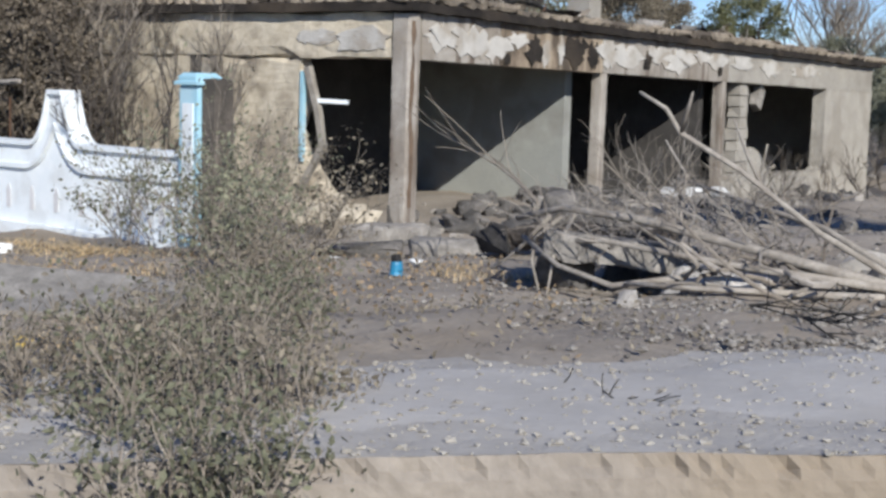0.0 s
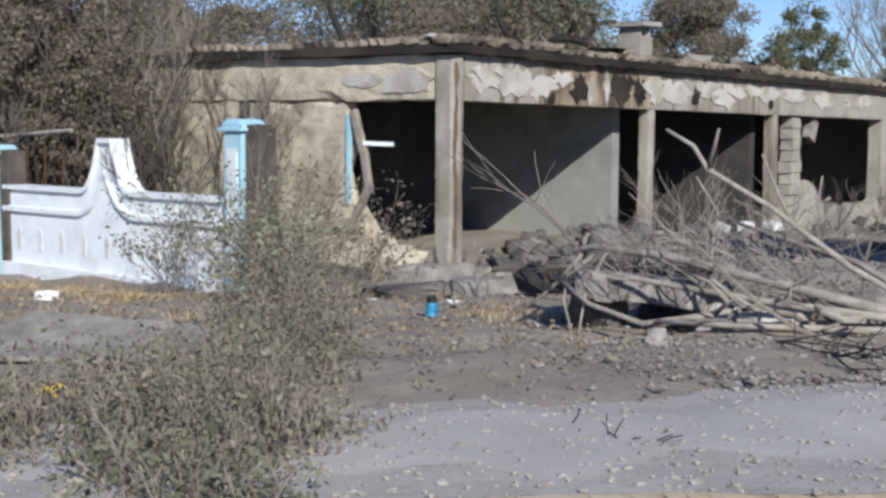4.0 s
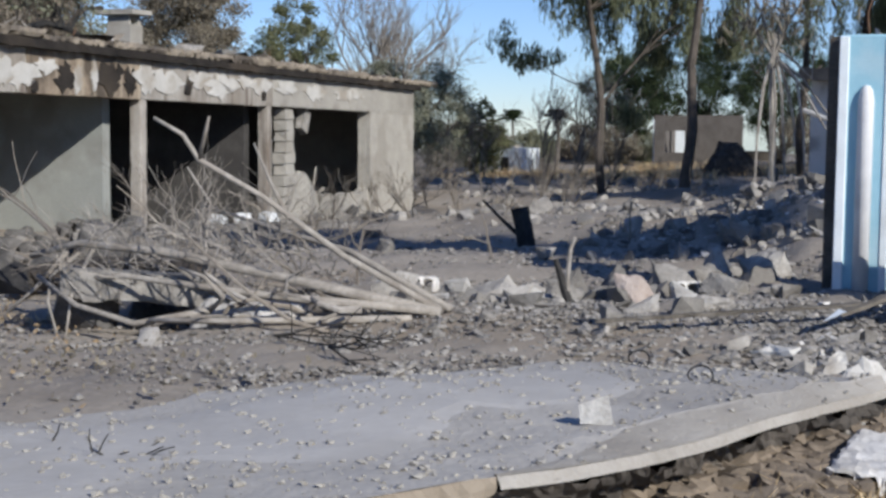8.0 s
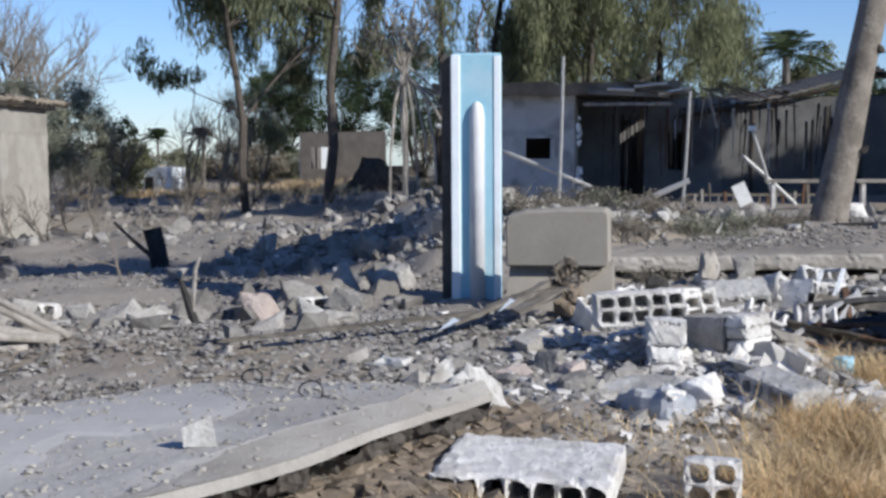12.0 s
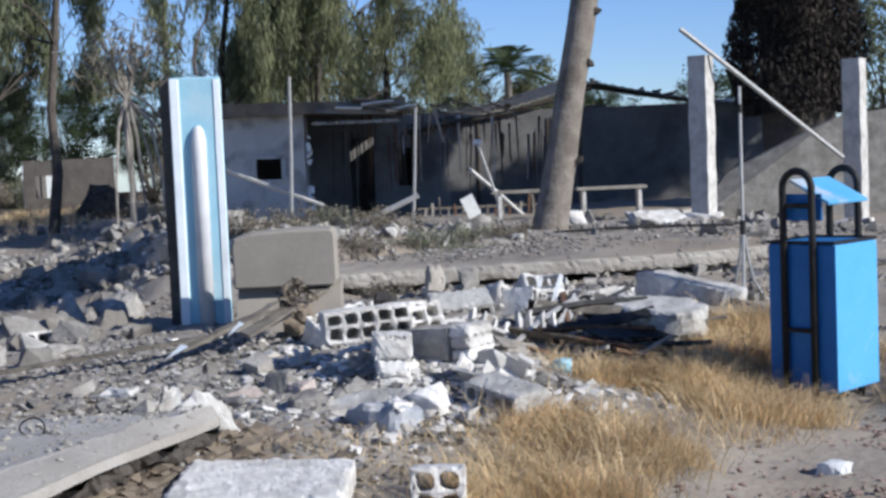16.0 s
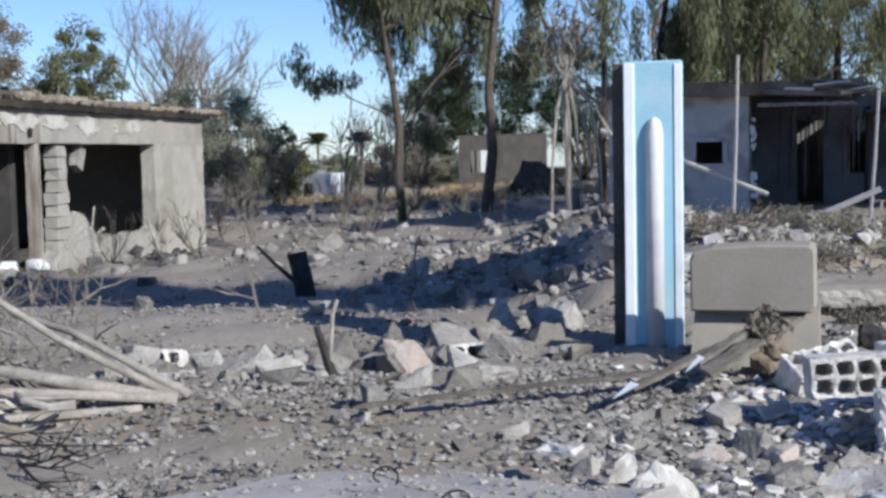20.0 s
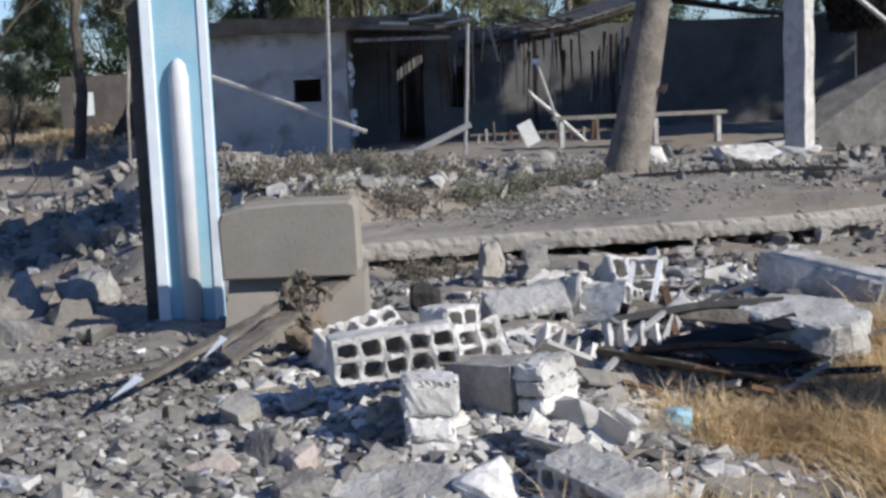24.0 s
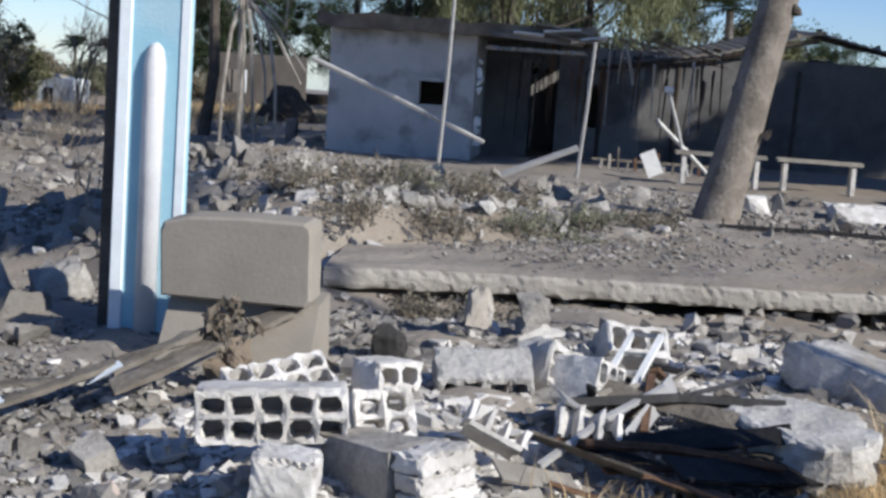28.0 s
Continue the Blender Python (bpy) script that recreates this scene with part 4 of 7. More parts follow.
part("lid", Shape().bevel_box(-.2, .2, -.13, .13, -.008, .008, .004, pose(0, -.05, 1.17, 28, 0, 0)), BLUE_LIT, bin_, "tilted flap coloured pale blue for its sunlit top")
part("lid_side", Shape().box(-.2, -.19, -.12, .1, 1.02, 1.16), BLUE, bin_)
for s_ in (-1, 1):
    hoop = [(s_ * .235, math.cos(math.pi * i / 12) * .085, 1.19 + math.sin(math.pi * i / 12) * .09) for i in range(13)]
    hoop = [(s_ * .235, .085, -.03)] + hoop + [(s_ * .235, -.085, -.03)]
    part("hoop_frame", Shape().tube(hoop, .02, .02, 8), IRON, bin_, "black iron hoop", smooth=True)
    for z in (.45, 1.1):
        part("cross_bar", Shape().tube([(s_ * .235, .085, z), (s_ * .235, -.085, z)], .014, .014, 6), IRON, bin_)

# ---- steel stand ----
st = thing("tripod_stand", pose(2.66, 9.4, .36), "thin grey steel stand on splayed legs", "stand")
part("mast", Shape().tube([(0, 0, .4), (.0, 0, 1.46)], .012, .011, 7), STEEL, st)
part("collar", Shape().tube([(0, 0, .44), (0, 0, .54)], .019, .021, 8), IRON, st)
part("tip", Shape().tube([(0, 0, 1.28), (0, 0, 1.34)], .018, .018, 8), IRON, st)
for a in (10, 130, 250):
    c, s = math.cos(radians(a)), math.sin(radians(a))
    part("leg", Shape().tube([(0, 0, .5), (c * .03, s * .03, .28), (c * .07, s * .07, .12), (c * .19, s * .19, -.06)], .011, .01, 6), STEEL, st)

# ---- plants ----


def leaf_mesh(name, centres, size, mat, aspect=.45, hang=0.0, jitter=.0):
    """Many small leaves, each a bent pair of triangles, at the given centres. hang: how far they droop."""
    c = np.asarray(centres, float)
    n = len(c)
    r = np.random.normal(size=(n, 3))
    r[:, 2] -= hang * 2.5
    r /= np.linalg.norm(r, axis=1)[:, None]
    s = np.random.normal(size=(n, 3))
    s -= r * (s * r).sum(1)[:, None]
    s /= np.linalg.norm(s, axis=1)[:, None] + 1e-9
    f = np.cross(r, s)
    L = size * np.random.uniform(.55, 1.3, (n, 1))
    W = L * aspect
    v = np.stack([c - r * L * .5, c + s * W * .5 + f * W * .12, c + r * L * .5, c - s * W * .5 + f * W * .12], 1).reshape(-1, 3)
    i = np.arange(n)[:, None] * 4
    faces = np.concatenate([i + [0, 1, 2], i + [0, 2, 3]], 1).reshape(-1, 3)
    me = bpy.data.meshes.new(name)
    me.from_pydata(v.tolist(), [], faces.tolist())
    me.materials.append(mat)
    return me


def branches(shape, p, d, length, r, depth, rng, tips, bend=.35, up=.0, kids=3, n=5, segs=4, shrink=.62):
    """A limb with smaller limbs; gathers the tips."""
    pts, q, v = [Vector(p)], Vector(p), Vector(d).normalized()
    for _ in range(segs):
        v = (v + Vector((rng.uniform(-1, 1), rng.uniform(-1, 1), rng.uniform(-1, 1) + up)) * bend).normalized()
        q = q + v * length / segs
        pts.append(q.copy())
    shape.tube(pts, r, r * .55, n if depth > 0 else 3)
    if depth <= 0:
        tips.append(q.copy())
        return
    for k in range(kids):
        a = rng.uniform(.35, 1.0)
        base = pts[0].lerp(pts[-1], a) if segs < 2 else pts[min(segs, max(1, round(a * segs)))]
        w = (v + Vector((rng.uniform(-1, 1), rng.uniform(-1, 1), rng.uniform(-.6, 1) + up)) * .9).normalized()
        branches(shape, base, w, length * rng.uniform(.5, .8), r * shrink * .8, depth - 1, rng, tips, bend, up, kids, n, segs, shrink)


def weeping_tree(x, y, h, spread, seed, label, strands=190, low=2.0, mat=None, size=.135, bare=False):
    """A tall tree with a bare trunk and strands of hanging leaves."""
    rng = random.Random(seed)
    t = thing("tree", pose(x, y, gz(x, y) - .1), label, "tree", "tall weeping trees")
    trunk, tips = Shape(), []
    lean = rng.uniform(-.6, .6)
    line = [(lean * k * k + rng.uniform(-.08, .08), rng.uniform(-.1, .1), h * .62 * k) for k in (0, .2, .4, .6, .8, 1)]
    trunk.tube(line, .07 + h * .005, .05, 8, .08)
    limbs = Shape()
    for k in range(7):
        p = line[rng.choice((2, 3, 4, 5, 5))]
        a = rng.uniform(0, 6.28)
        branches(limbs, p, (math.cos(a), math.sin(a), rng.uniform(.3, 1.1)), spread * rng.uniform(.7, 1.2), .035, 2, rng, tips, .3, .15, 3)
    part("trunk", trunk, BARK_D, t)
    part("bough", limbs, BARK_D, t)
    pts = []
    for _ in range(max(8, strands // 5)):
        p = Vector(rng.choice(tips)) + Vector((rng.gauss(0, .25), rng.gauss(0, .25), rng.gauss(0, .25)))
        R, long = rng.uniform(.16, .42), rng.uniform(.6, 2.1)
        for _ in range(11):
            a, rr = rng.uniform(0, 6.28), R * math.sqrt(rng.random())
            q = p + Vector((math.cos(a) * rr, math.sin(a) * rr, rng.gauss(0, .15)))
            L = min(long * rng.uniform(.6, 1.1), max(.3, q.z - low))
            for i in range(int(12 + L * 28)):
                k = rng.random()
                w = .05 + .06 * math.sin(k * 3.0)
                pts.append((q.x + rng.gauss(0, w), q.y + rng.gauss(0, w), q.z - L * k))
    np.random.seed(seed)
    part("crown", leaf_mesh("crown", pts, size * 1.6, mat or LEAF_E, .15, 1.5), None, t)
    return t


def bushy_tree(x, y, h, w, seed, label, mat, leaves=5200, size=.2, foot=.3, category="tree", group="", squash=1.0, z=None):
    """A tree or bush with a crown of uneven clumps."""
    rng = random.Random(seed)
    t = thing("tree" if category == "tree" else "shrub", pose(x, y, (gz(x, y) if z is None else z) - .08), label, category, group)
    tips, limbs = [], Shape()
    for k in range(6):
        a = rng.uniform(0, 6.28)
        branches(limbs, (rng.gauss(0, .1), rng.gauss(0, .1), 0), (math.cos(a) * .55, math.sin(a) * .55, 1.1), h * .45, max(.02, h * .012), 2, rng, tips, .25, .25, 3)
    part("bough", limbs, BARK_D, t)
    clumps = []
    while len(clumps) < 115:
        a, b, c = rng.uniform(-1, 1), rng.uniform(-1, 1), rng.uniform(-1, 1)
        d = a * a + b * b + c * c
        if .12 < d < 1:
            wide = 1 - .35 * max(0, c)
            wide *= 1 + .5 * noise.noise((a * 1.6 + seed, b * 1.6, c * 1.6))
            clumps.append((a * w * .52 * wide, b * w * .52 * wide, h * (foot + (1 - foot) * (.5 + .47 * c))))
    np.random.seed(seed)
    far = y > 35
    per = int(leaves * (2.4 if far else 1.5)) // len(clumps)
    size *= .68 if far else 1
    if x < -18:
        per, size = per * (1.25 if far else 2.2), size * (1.1 if far else .88)
    per = int(per)
    pts = []
    for cx, cy, cz in clumps:
        r = w * .115 * rng.uniform(.4, 1.6)
        q = np.random.normal(size=(per, 3))
        q /= np.linalg.norm(q, axis=1)[:, None] + 1e-9
        q *= np.random.uniform(.2, 1.1, (per, 1)) * r
        pts.append(q * (1, 1, .85 * squash) + (cx, cy, cz))
    part("crown", leaf_mesh("crown", np.concatenate(pts), size * .8, mat, .5, .15), None, t)
    return t


def bare_tree(x, y, h, seed, label, mat=None, depth=4, z=None, spread=.6, r=.012, category="tree", kids=3):
    rng = random.Random(seed)
    t = thing("bare_tree" if category == "tree" else "bare_shrub", pose(x, y, (gz(x, y) if z is None else z) - .1), label, category, "leafless trees" if category == "tree" else "leafless shrubs")
    tips, s = [], Shape()
    for k in range(3):
        a = rng.uniform(0, 6.28)
        branches(s, (0, 0, 0), (math.cos(a) * spread, math.sin(a) * spread, 1.2), h * .5, h * r, depth, rng, tips, .22, .22, kids, 4, 3, .7)
    part("bough", s, mat or TWIG, t)
    return t


weeping_tree(-8.5, 31, 8.6, 2.6, 21, "slender tree with strands of hanging leaves", 560, 3.2)
weeping_tree(-6.3, 30, 11, 2.8, 22, "tall tree with dark trunk and hanging leaves", 640, 2.9)
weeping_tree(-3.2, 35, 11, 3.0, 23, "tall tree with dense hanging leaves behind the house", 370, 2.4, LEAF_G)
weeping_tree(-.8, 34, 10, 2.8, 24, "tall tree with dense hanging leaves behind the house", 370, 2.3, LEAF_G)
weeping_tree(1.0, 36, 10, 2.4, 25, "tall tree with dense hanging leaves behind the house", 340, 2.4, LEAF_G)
weeping_tree(-5.0, 39, 12, 3.2, 27, "tall tree with hanging leaves", 380, 2.4)
bushy_tree(-15.2, 60, 5.2, 3.6, 31, "dark leafy tree behind a ruined hut", LEAF_D, 15000, .17, .12)
bushy_tree(-12.2, 60, 6.2, 4.6, 32, "dark leafy tree behind a ruined hut", LEAF_D, 15000, .17, .12)
bushy_tree(-8.2, 59, 6.4, 4.8, 33, "dark leafy tree behind a ruined hut", LEAF_D, 15000, .17, .12)
bushy_tree(1.8, 43, 6.4, 4.4, 131, "olive green tree behind the grey house", OLIVE, 6200, .2, .2)
bushy_tree(-1.0, 41, 6.6, 4.0, 132, "olive green tree behind the grey house", OLIVE, 6200, .2, .2)
bushy_tree(-3.6, 49, 3.2, 3.6, 134, "low dark hedge tree beyond the yard", LEAF_D, 6000, .17, .02)
bushy_tree(-2.6, 44, 5.5, 3.6, 34, "dark leafy tree behind the grey house", LEAF_D, 10000, .17)
bushy_tree(-17.3, 43, 3.9, 3.0, 35, "dusty green bushy tree beyond the burnt house", LEAF_P, 11000, .16, .03)
bushy_tree(-20.0, 45, 4.2, 3.4, 36, "dusty green bushy tree beyond the burnt house", LEAF_P, 11000, .16, .03)
bushy_tree(-16.9, 46, 2.9, 2.0, 37, "dark green bushy tree beyond the burnt house", OLIVE, 3600, .22, .05)
bushy_tree(-24.4, 39, 6.6, 5.0, 38, "brown-leaved tree behind the burnt house", LEAF_B, 20000, .17, .1)
bushy_tree(-21.1, 40, 6.1, 3.0, 39, "green conical tree behind the burnt house", OLIVE, 10000, .17, .1)
bushy_tree(-26.0, 31, 7.4, 6.5, 40, "yellow-green leafy tree behind the burnt house", LEAF_S, 12000, .17, .2)
bushy_tree(-22.5, 24, 5.6, 5.2, 41, "grey-brown thicket tree behind the burnt house", LEAF_B, 12000, .13, .15)
bushy_tree(-19.6, 23, 5.0, 4.0, 141, "grey-brown thicket tree behind the burnt house", THICKET, 12000, .12, .15)
bushy_tree(-24.0, 28, 6.6, 5.0, 142, "grey-brown thicket tree behind the burnt house", THICKET, 12000, .14, .15)
bushy_tree(-21.5, 19, 5.4, 4.4, 143, "grey-brown thicket tree behind the burnt house", LEAF_B, 12000, .12, .1)
bushy_tree(-26.5, 20, 5.8, 4.4, 42, "grey-brown thicket tree behind the garden wall", THICKET, 10000, .14, .1)
bushy_tree(-21.5, 15.0, 4.6, 3.8, 43, "grey-brown thicket tree behind the garden wall", LEAF_B, 9000, .11, .1)
bushy_tree(-25, 11.5, 5.2, 3.8, 44, "grey-brown thicket tree behind the garden wall", LEAF_B, 5000, .14, .1)
bushy_tree(3.4, 41, 4.7, 2.6, 45, "grey-green tree rising behind the shed", LEAF_S, 7000, .15, .1)
bushy_tree(5.8, 42, 4.2, 3.2, 145, "dark green tree rising behind the shed", OLIVE, 6000, .18, .1)
bushy_tree(9.5, 54, 4.2, 4.6, 46, "low green trees behind the shed", LEAF_D, 8000, .19, .1)
bushy_tree(13.5, 50, 4.4, 4.6, 47, "low green trees behind the shed", LEAF_D, 8000, .19, .1)
bushy_tree(11.6, 30, 4.6, 2.6, 48, "thin leafy tree beyond the pillars", LEAF_E, 2200, .16, .3)
for i, (x, y, h, sd) in enumerate(((-23.0, 52, 7.0, 51), (-26.5, 60, 8.4, 52), (-24.8, 56, 7.6, 53))):
    bare_tree(x, y, h, sd, "leafless grey tree against the sky", TWIG, 5, None, .6, .014)
for x, y, h, sd in ((-18.2, 11.2, 3.8, 61), (-16.4, 12.4, 3.6, 62), (-14.4, 10.6, 2.9, 63), (-20.2, 12.2, 4.2, 64), (-13.4, 9.9, 2.3, 65), (-17.2, 10.2, 3.0, 66), (-22, 10.5, 4.4, 67), (-15.2, 11.0, 3.6, 68), (-17.8, 9.8, 3.4, 69), (-19.2, 10.2, 4.0, 70), (-16.6, 11.2, 4.2, 171), (-13.2, 10.8, 2.6, 172), (-18.8, 11.4, 4.6, 173)):
    bare_tree(x, y, h, sd, "leafless thorny tree behind the garden wall", BARK_D if sd % 2 else TWIG, 5, None, .75, .011)
for x, y, h, w, sd in ((-16.6, 10.3, 4.4, 2.3, 56), (-18.2, 10.6, 4.8, 2.6, 57), (-15.3, 10.1, 3.3, 1.5, 58), (-19.9, 10.9, 5.0, 2.8, 59), (-21.6, 11.5, 5.2, 3.0, 156), (-17.3, 11.4, 4.8, 2.4, 157)):
    bushy_tree(x, y, h, w, sd, "dry brown thicket behind the garden wall", THICKET, 7000, .085, .22, "shrub", "dry thicket")
for x, y, h, sd in ((-12.6, 40, 3.4, 71), (-11.4, 39, 3.8, 72), (-10.6, 40.5, 3.2, 73), (-13.4, 34, 1.6, 74), (-12.7, 31, 1.7, 75), (-10.5, 33, 1.2, 76), (-9.2, 29, 1.1, 77), (-11.4, 29.6, 1.5, 78), (-14.2, 32, 2.0, 79), (-13.6, 37, 2.2, 80), (-7.8, 26, .9, 81)):
    bare_tree(x, y, h, sd, "leafless grey shrub with upright stems", TWIG, 4, None, .4, .012, "shrub")


for k, (x, h, w) in enumerate(((-20.5, 1.7, 2.6), (-18.6, 1.5, 2.4), (-16.6, 1.8, 2.6), (-14.9, 1.6, 2.4), (-13.2, 1.5, 2.2), (-22.6, 1.9, 2.8), (-6.8, 2.2, 3.0), (-4.6, 2.4, 3.0))):
    bushy_tree(x, 57 + k % 3, h, w, 740 + k, "low grey-brown hedge on the horizon", (LEAF_B, LEAF_S, THICKET)[k % 3], 3500, .17, .02, "shrub", "far hedge")

rng_b = random.Random(700)
for k in range(26):
    x, y = rng_b.uniform(-14.5, -7), rng_b.uniform(21, 44)
    bare_tree(x, y, rng_b.uniform(.6, 1.5), 710 + k, "low grey-brown brushwood beyond the yard", TWIG if k % 3 else BARK_D, 3, None, .9, .014, "shrub")


def palm(x, y, h, r, seed, label, drooped=False):
    rng = random.Random(seed)
    t = thing("palm", pose(x, y, gz(x, y) - .1), label, "palm tree", "palms")
    part("trunk", Shape().tube([(0, 0, 0), (.05, 0, h * .5), (.02, .03, h)], h * .035, h * .03, 8, .1), BARK, t)
    for k in range(34):
        a, e = rng.uniform(0, 6.28), rng.uniform(-.2, 1.2)
        d = Vector((math.cos(a) * math.cos(e), math.sin(a) * math.cos(e), math.sin(e)))
        fr, side = Shape(), d.cross(Vector((0, 0, 1))).normalized()
        pts = [Vector((0, 0, h)) + d * r * s + Vector((0, 0, -.45 * r * s * s)) for s in (0, .3, .6, .85, 1)]
        for i in range(4):
            for sgn in (-1, 1):
                for q in range(3):
                    p = pts[i].lerp(pts[i + 1], q / 3)
                    w = r * .3 * math.sin(.5 + 2.2 * (i + q / 3) / 4)
                    tip = p + side * sgn * w + d * w * .5 - Vector((0, 0, w * .35))
                    fr.add([p, p + d * .06, tip], [(0, 1, 2)])
        part("frond", fr, LEAF_D if not drooped else LEAF_B, t)
    return t


palm(-22.3, 66, 1.9, 1.0, 91, "small palm on the horizon")
palm(-15.2, 50, 2.2, .7, 92, "small dry palm between shrubs", True)
palm(4.6, 40, 3.7, 1.4, 93, "green fan palm above the shed")

# great dark tree beyond the pillars and the leaning trunk
big = thing("tree", pose(8.0, 24.5, .2), "massive dark tree thickly wrapped in dry foliage", "tree")
part("trunk", Shape().tube([(0, 0, -.2), (.05, 0, 2), (0, .1, 5), (.1, .1, 8)], .62, .7, 12, .06), BARK_D, big)
np.random.seed(95)
zz = np.random.uniform(1.7, 9, 60000)
aa = np.random.uniform(0, 6.283, 60000)
rr_ = np.random.uniform(.8, 1.16, 60000) * (1 + .1 * np.sin(zz * 3 + aa * 2))
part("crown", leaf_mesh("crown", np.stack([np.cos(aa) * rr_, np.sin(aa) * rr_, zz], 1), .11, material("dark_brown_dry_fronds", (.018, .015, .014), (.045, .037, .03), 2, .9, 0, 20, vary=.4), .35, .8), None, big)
# Upper crown, out of view, added to shade the front of the grey house.
q = np.random.normal(size=(9000, 3))
q /= np.linalg.norm(q, axis=1)[:, None]
q *= np.random.uniform(.3, 1, (9000, 1)) * (3.4, 3.0, 2.6)
part("upper_crown", leaf_mesh("upper_crown", q + (-1.0, -2.2, 7.4), .45, LEAF_D, .5, .3), None, big)
lean = thing("tree", pose(2.08, 15.15, .42), "leaning bare tree trunk with scarred grey bark", "tree")
random.seed(96)
trunk_line = [(0.0, 0, -.2), (.05, 0, .12), (.13, 0, .5), (.22, .01, 1.0), (.33, .0, 1.6), (.47, .0, 2.3), (.62, .02, 3.2), (.75, .05, 4.4), (.8, .1, 6)]
rg = [.24, .205, .185, .172, .165, .158, .15, .14, .12]
tr = Shape()
rings = []
for (x, y, z), r in zip(trunk_line, rg):
    rings.append([(x + math.cos(a) * r * (1 + random.uniform(-.06, .06)), y + math.sin(a) * r * (1 + random.uniform(-.06, .06)), z) for a in (2 * math.pi * i / 14 for i in range(14))])
part("trunk", tr.rings(rings), BARK, lean, smooth=True)
for z, x in ((1.95, .4), (2.5, .5), (.9, .25)):
    part("knot", Shape().hull([(x + .15 + random.uniform(-.05, .05), -.08 + random.uniform(-.05, .05), z + random.uniform(-.06, .06)) for _ in range(12)]), BARK_D, lean)
up_limbs, tips = Shape(), []
for a in range(5):
    branches(up_limbs, (.8, .1, 5.8), (math.cos(a * 1.3), math.sin(a * 1.3), 1), 2.2, .06, 2, random.Random(97 + a), tips, .3, .2)
part("bough", up_limbs, BARK, lean)

# Out of view: this tree is added to keep the shed in shade.
bushy_tree(15.6, 23.4, 9.5, 6.0, 98, "unseen tall leafy tree added beyond the pillars to shade the shed", LEAF_E, 20000, .3, .2)
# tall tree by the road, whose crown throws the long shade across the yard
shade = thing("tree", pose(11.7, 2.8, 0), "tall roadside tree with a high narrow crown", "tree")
part("trunk", Shape().tube([(0, 0, -.1), (.1, 0, 4), (0, .1, 8.5), (0, 0, 12)], .09, .05, 8), BARK, shade)
np.random.seed(99)
q = np.random.uniform(-1, 1, size=(20000, 3))
q = q[(q[:, 0] ** 2 + q[:, 1] ** 2 < 1)] * (1.2, 1.2, 1.6)
part("crown", leaf_mesh("crown", q + (0, 0, 11.85), .32, LEAF_E, .6, .3), None, shade)


# foreground and mid shrubs
def dusty_shrub(x, y, h, w, seed, label, n_stem=26, leaves=2600, size=.035, mat=None):
    rng = random.Random(seed)
    t = thing("shrub", pose(x, y, gz(x, y) - .03), label, "shrub", "dusty shrubs")
    s, tips = Shape(), []
    for _ in range(n_stem):
        a, e = rng.uniform(0, 6.28), rng.uniform(.25, 1.1)
        d = (math.cos(a) * e, math.sin(a) * e, 1)
        branches(s, (rng.gauss(0, w * .16), rng.gauss(0, w * .16), 0), d, h * rng.uniform(.45, .8), .007, 2, rng, tips, .35, .12, 3, 3, 3, .8)
    part("stem_work", s, TWIG, t)
    np.random.seed(seed)
    tp = np.array([p[:] for p in tips])
    c = tp[np.random.randint(0, len(tp), leaves)] + np.random.normal(size=(leaves, 3)) * (w * .07, w * .07, h * .06)
    c[:, 2] = np.abs(c[:, 2])
    part("foliage", leaf_mesh("leaves", c, size, mat or LEAF_S, .55, .1), None, t)
    return t


for x, y, h, w, sd, mt in ((-3.6, 2.2, .46, .9, 101, SHRUB), (-4.15, 2.75, .5, 1.0, 102, SHRUB), (-4.75, 3.1, .42, .9, 103, LEAF_B), (-4.7, 3.5, .36, .8, 104, LEAF_B),
                           (-3.75, 2.55, .38, .7, 106, LEAF_B), (-3.1, 1.95, .4, .7, 107, SHRUB), (-4.9, 2.2, .5, .8, 108, SHRUB),
                           (-4.3, 2.3, .4, .9, 116, LEAF_B), (-5.1, 2.7, .34, .9, 119, LEAF_B), (-3.9, 3.05, .3, .7, 120, LEAF_B), (-5.4, 3.6, .3, .9, 181, LEAF_B), (-5.3, 4.2, .34, .8, 182, SHRUB), (-6.0, 4.9, .4, .9, 183, SHRUB), (-6.6, 5.4, .45, .9, 184, LEAF_B)):
    dusty_shrub(x, y, h, w, sd, "dusty grey-green shrub with fine twigs beside the pavement", 26, 1050 if mt is SHRUB else 600, .032, mt)
for x, y, h, w, sd, mt in ((-9.3, 7.6, .95, 1.2, 111, LEAF_S), (-8.3, 6.9, .75, 1.1, 112, LEAF_S), (-9.7, 7.9, 1.2, .9, 113, LEAF_S), (-7.6, 6.2, .55, 1.0, 114, LEAF_S), (-9.0, 8.2, .9, .8, 115, LEAF_B),
                           (-7.0, 5.9, .4, .9, 117, LEAF_B), (-10.9, 8.0, 1.0, .9, 118, LEAF_S)):
    dusty_shrub(x, y, h, w, sd, "dusty green shrub with straggling twigs before the garden wall", 16, 700, .05, mt)
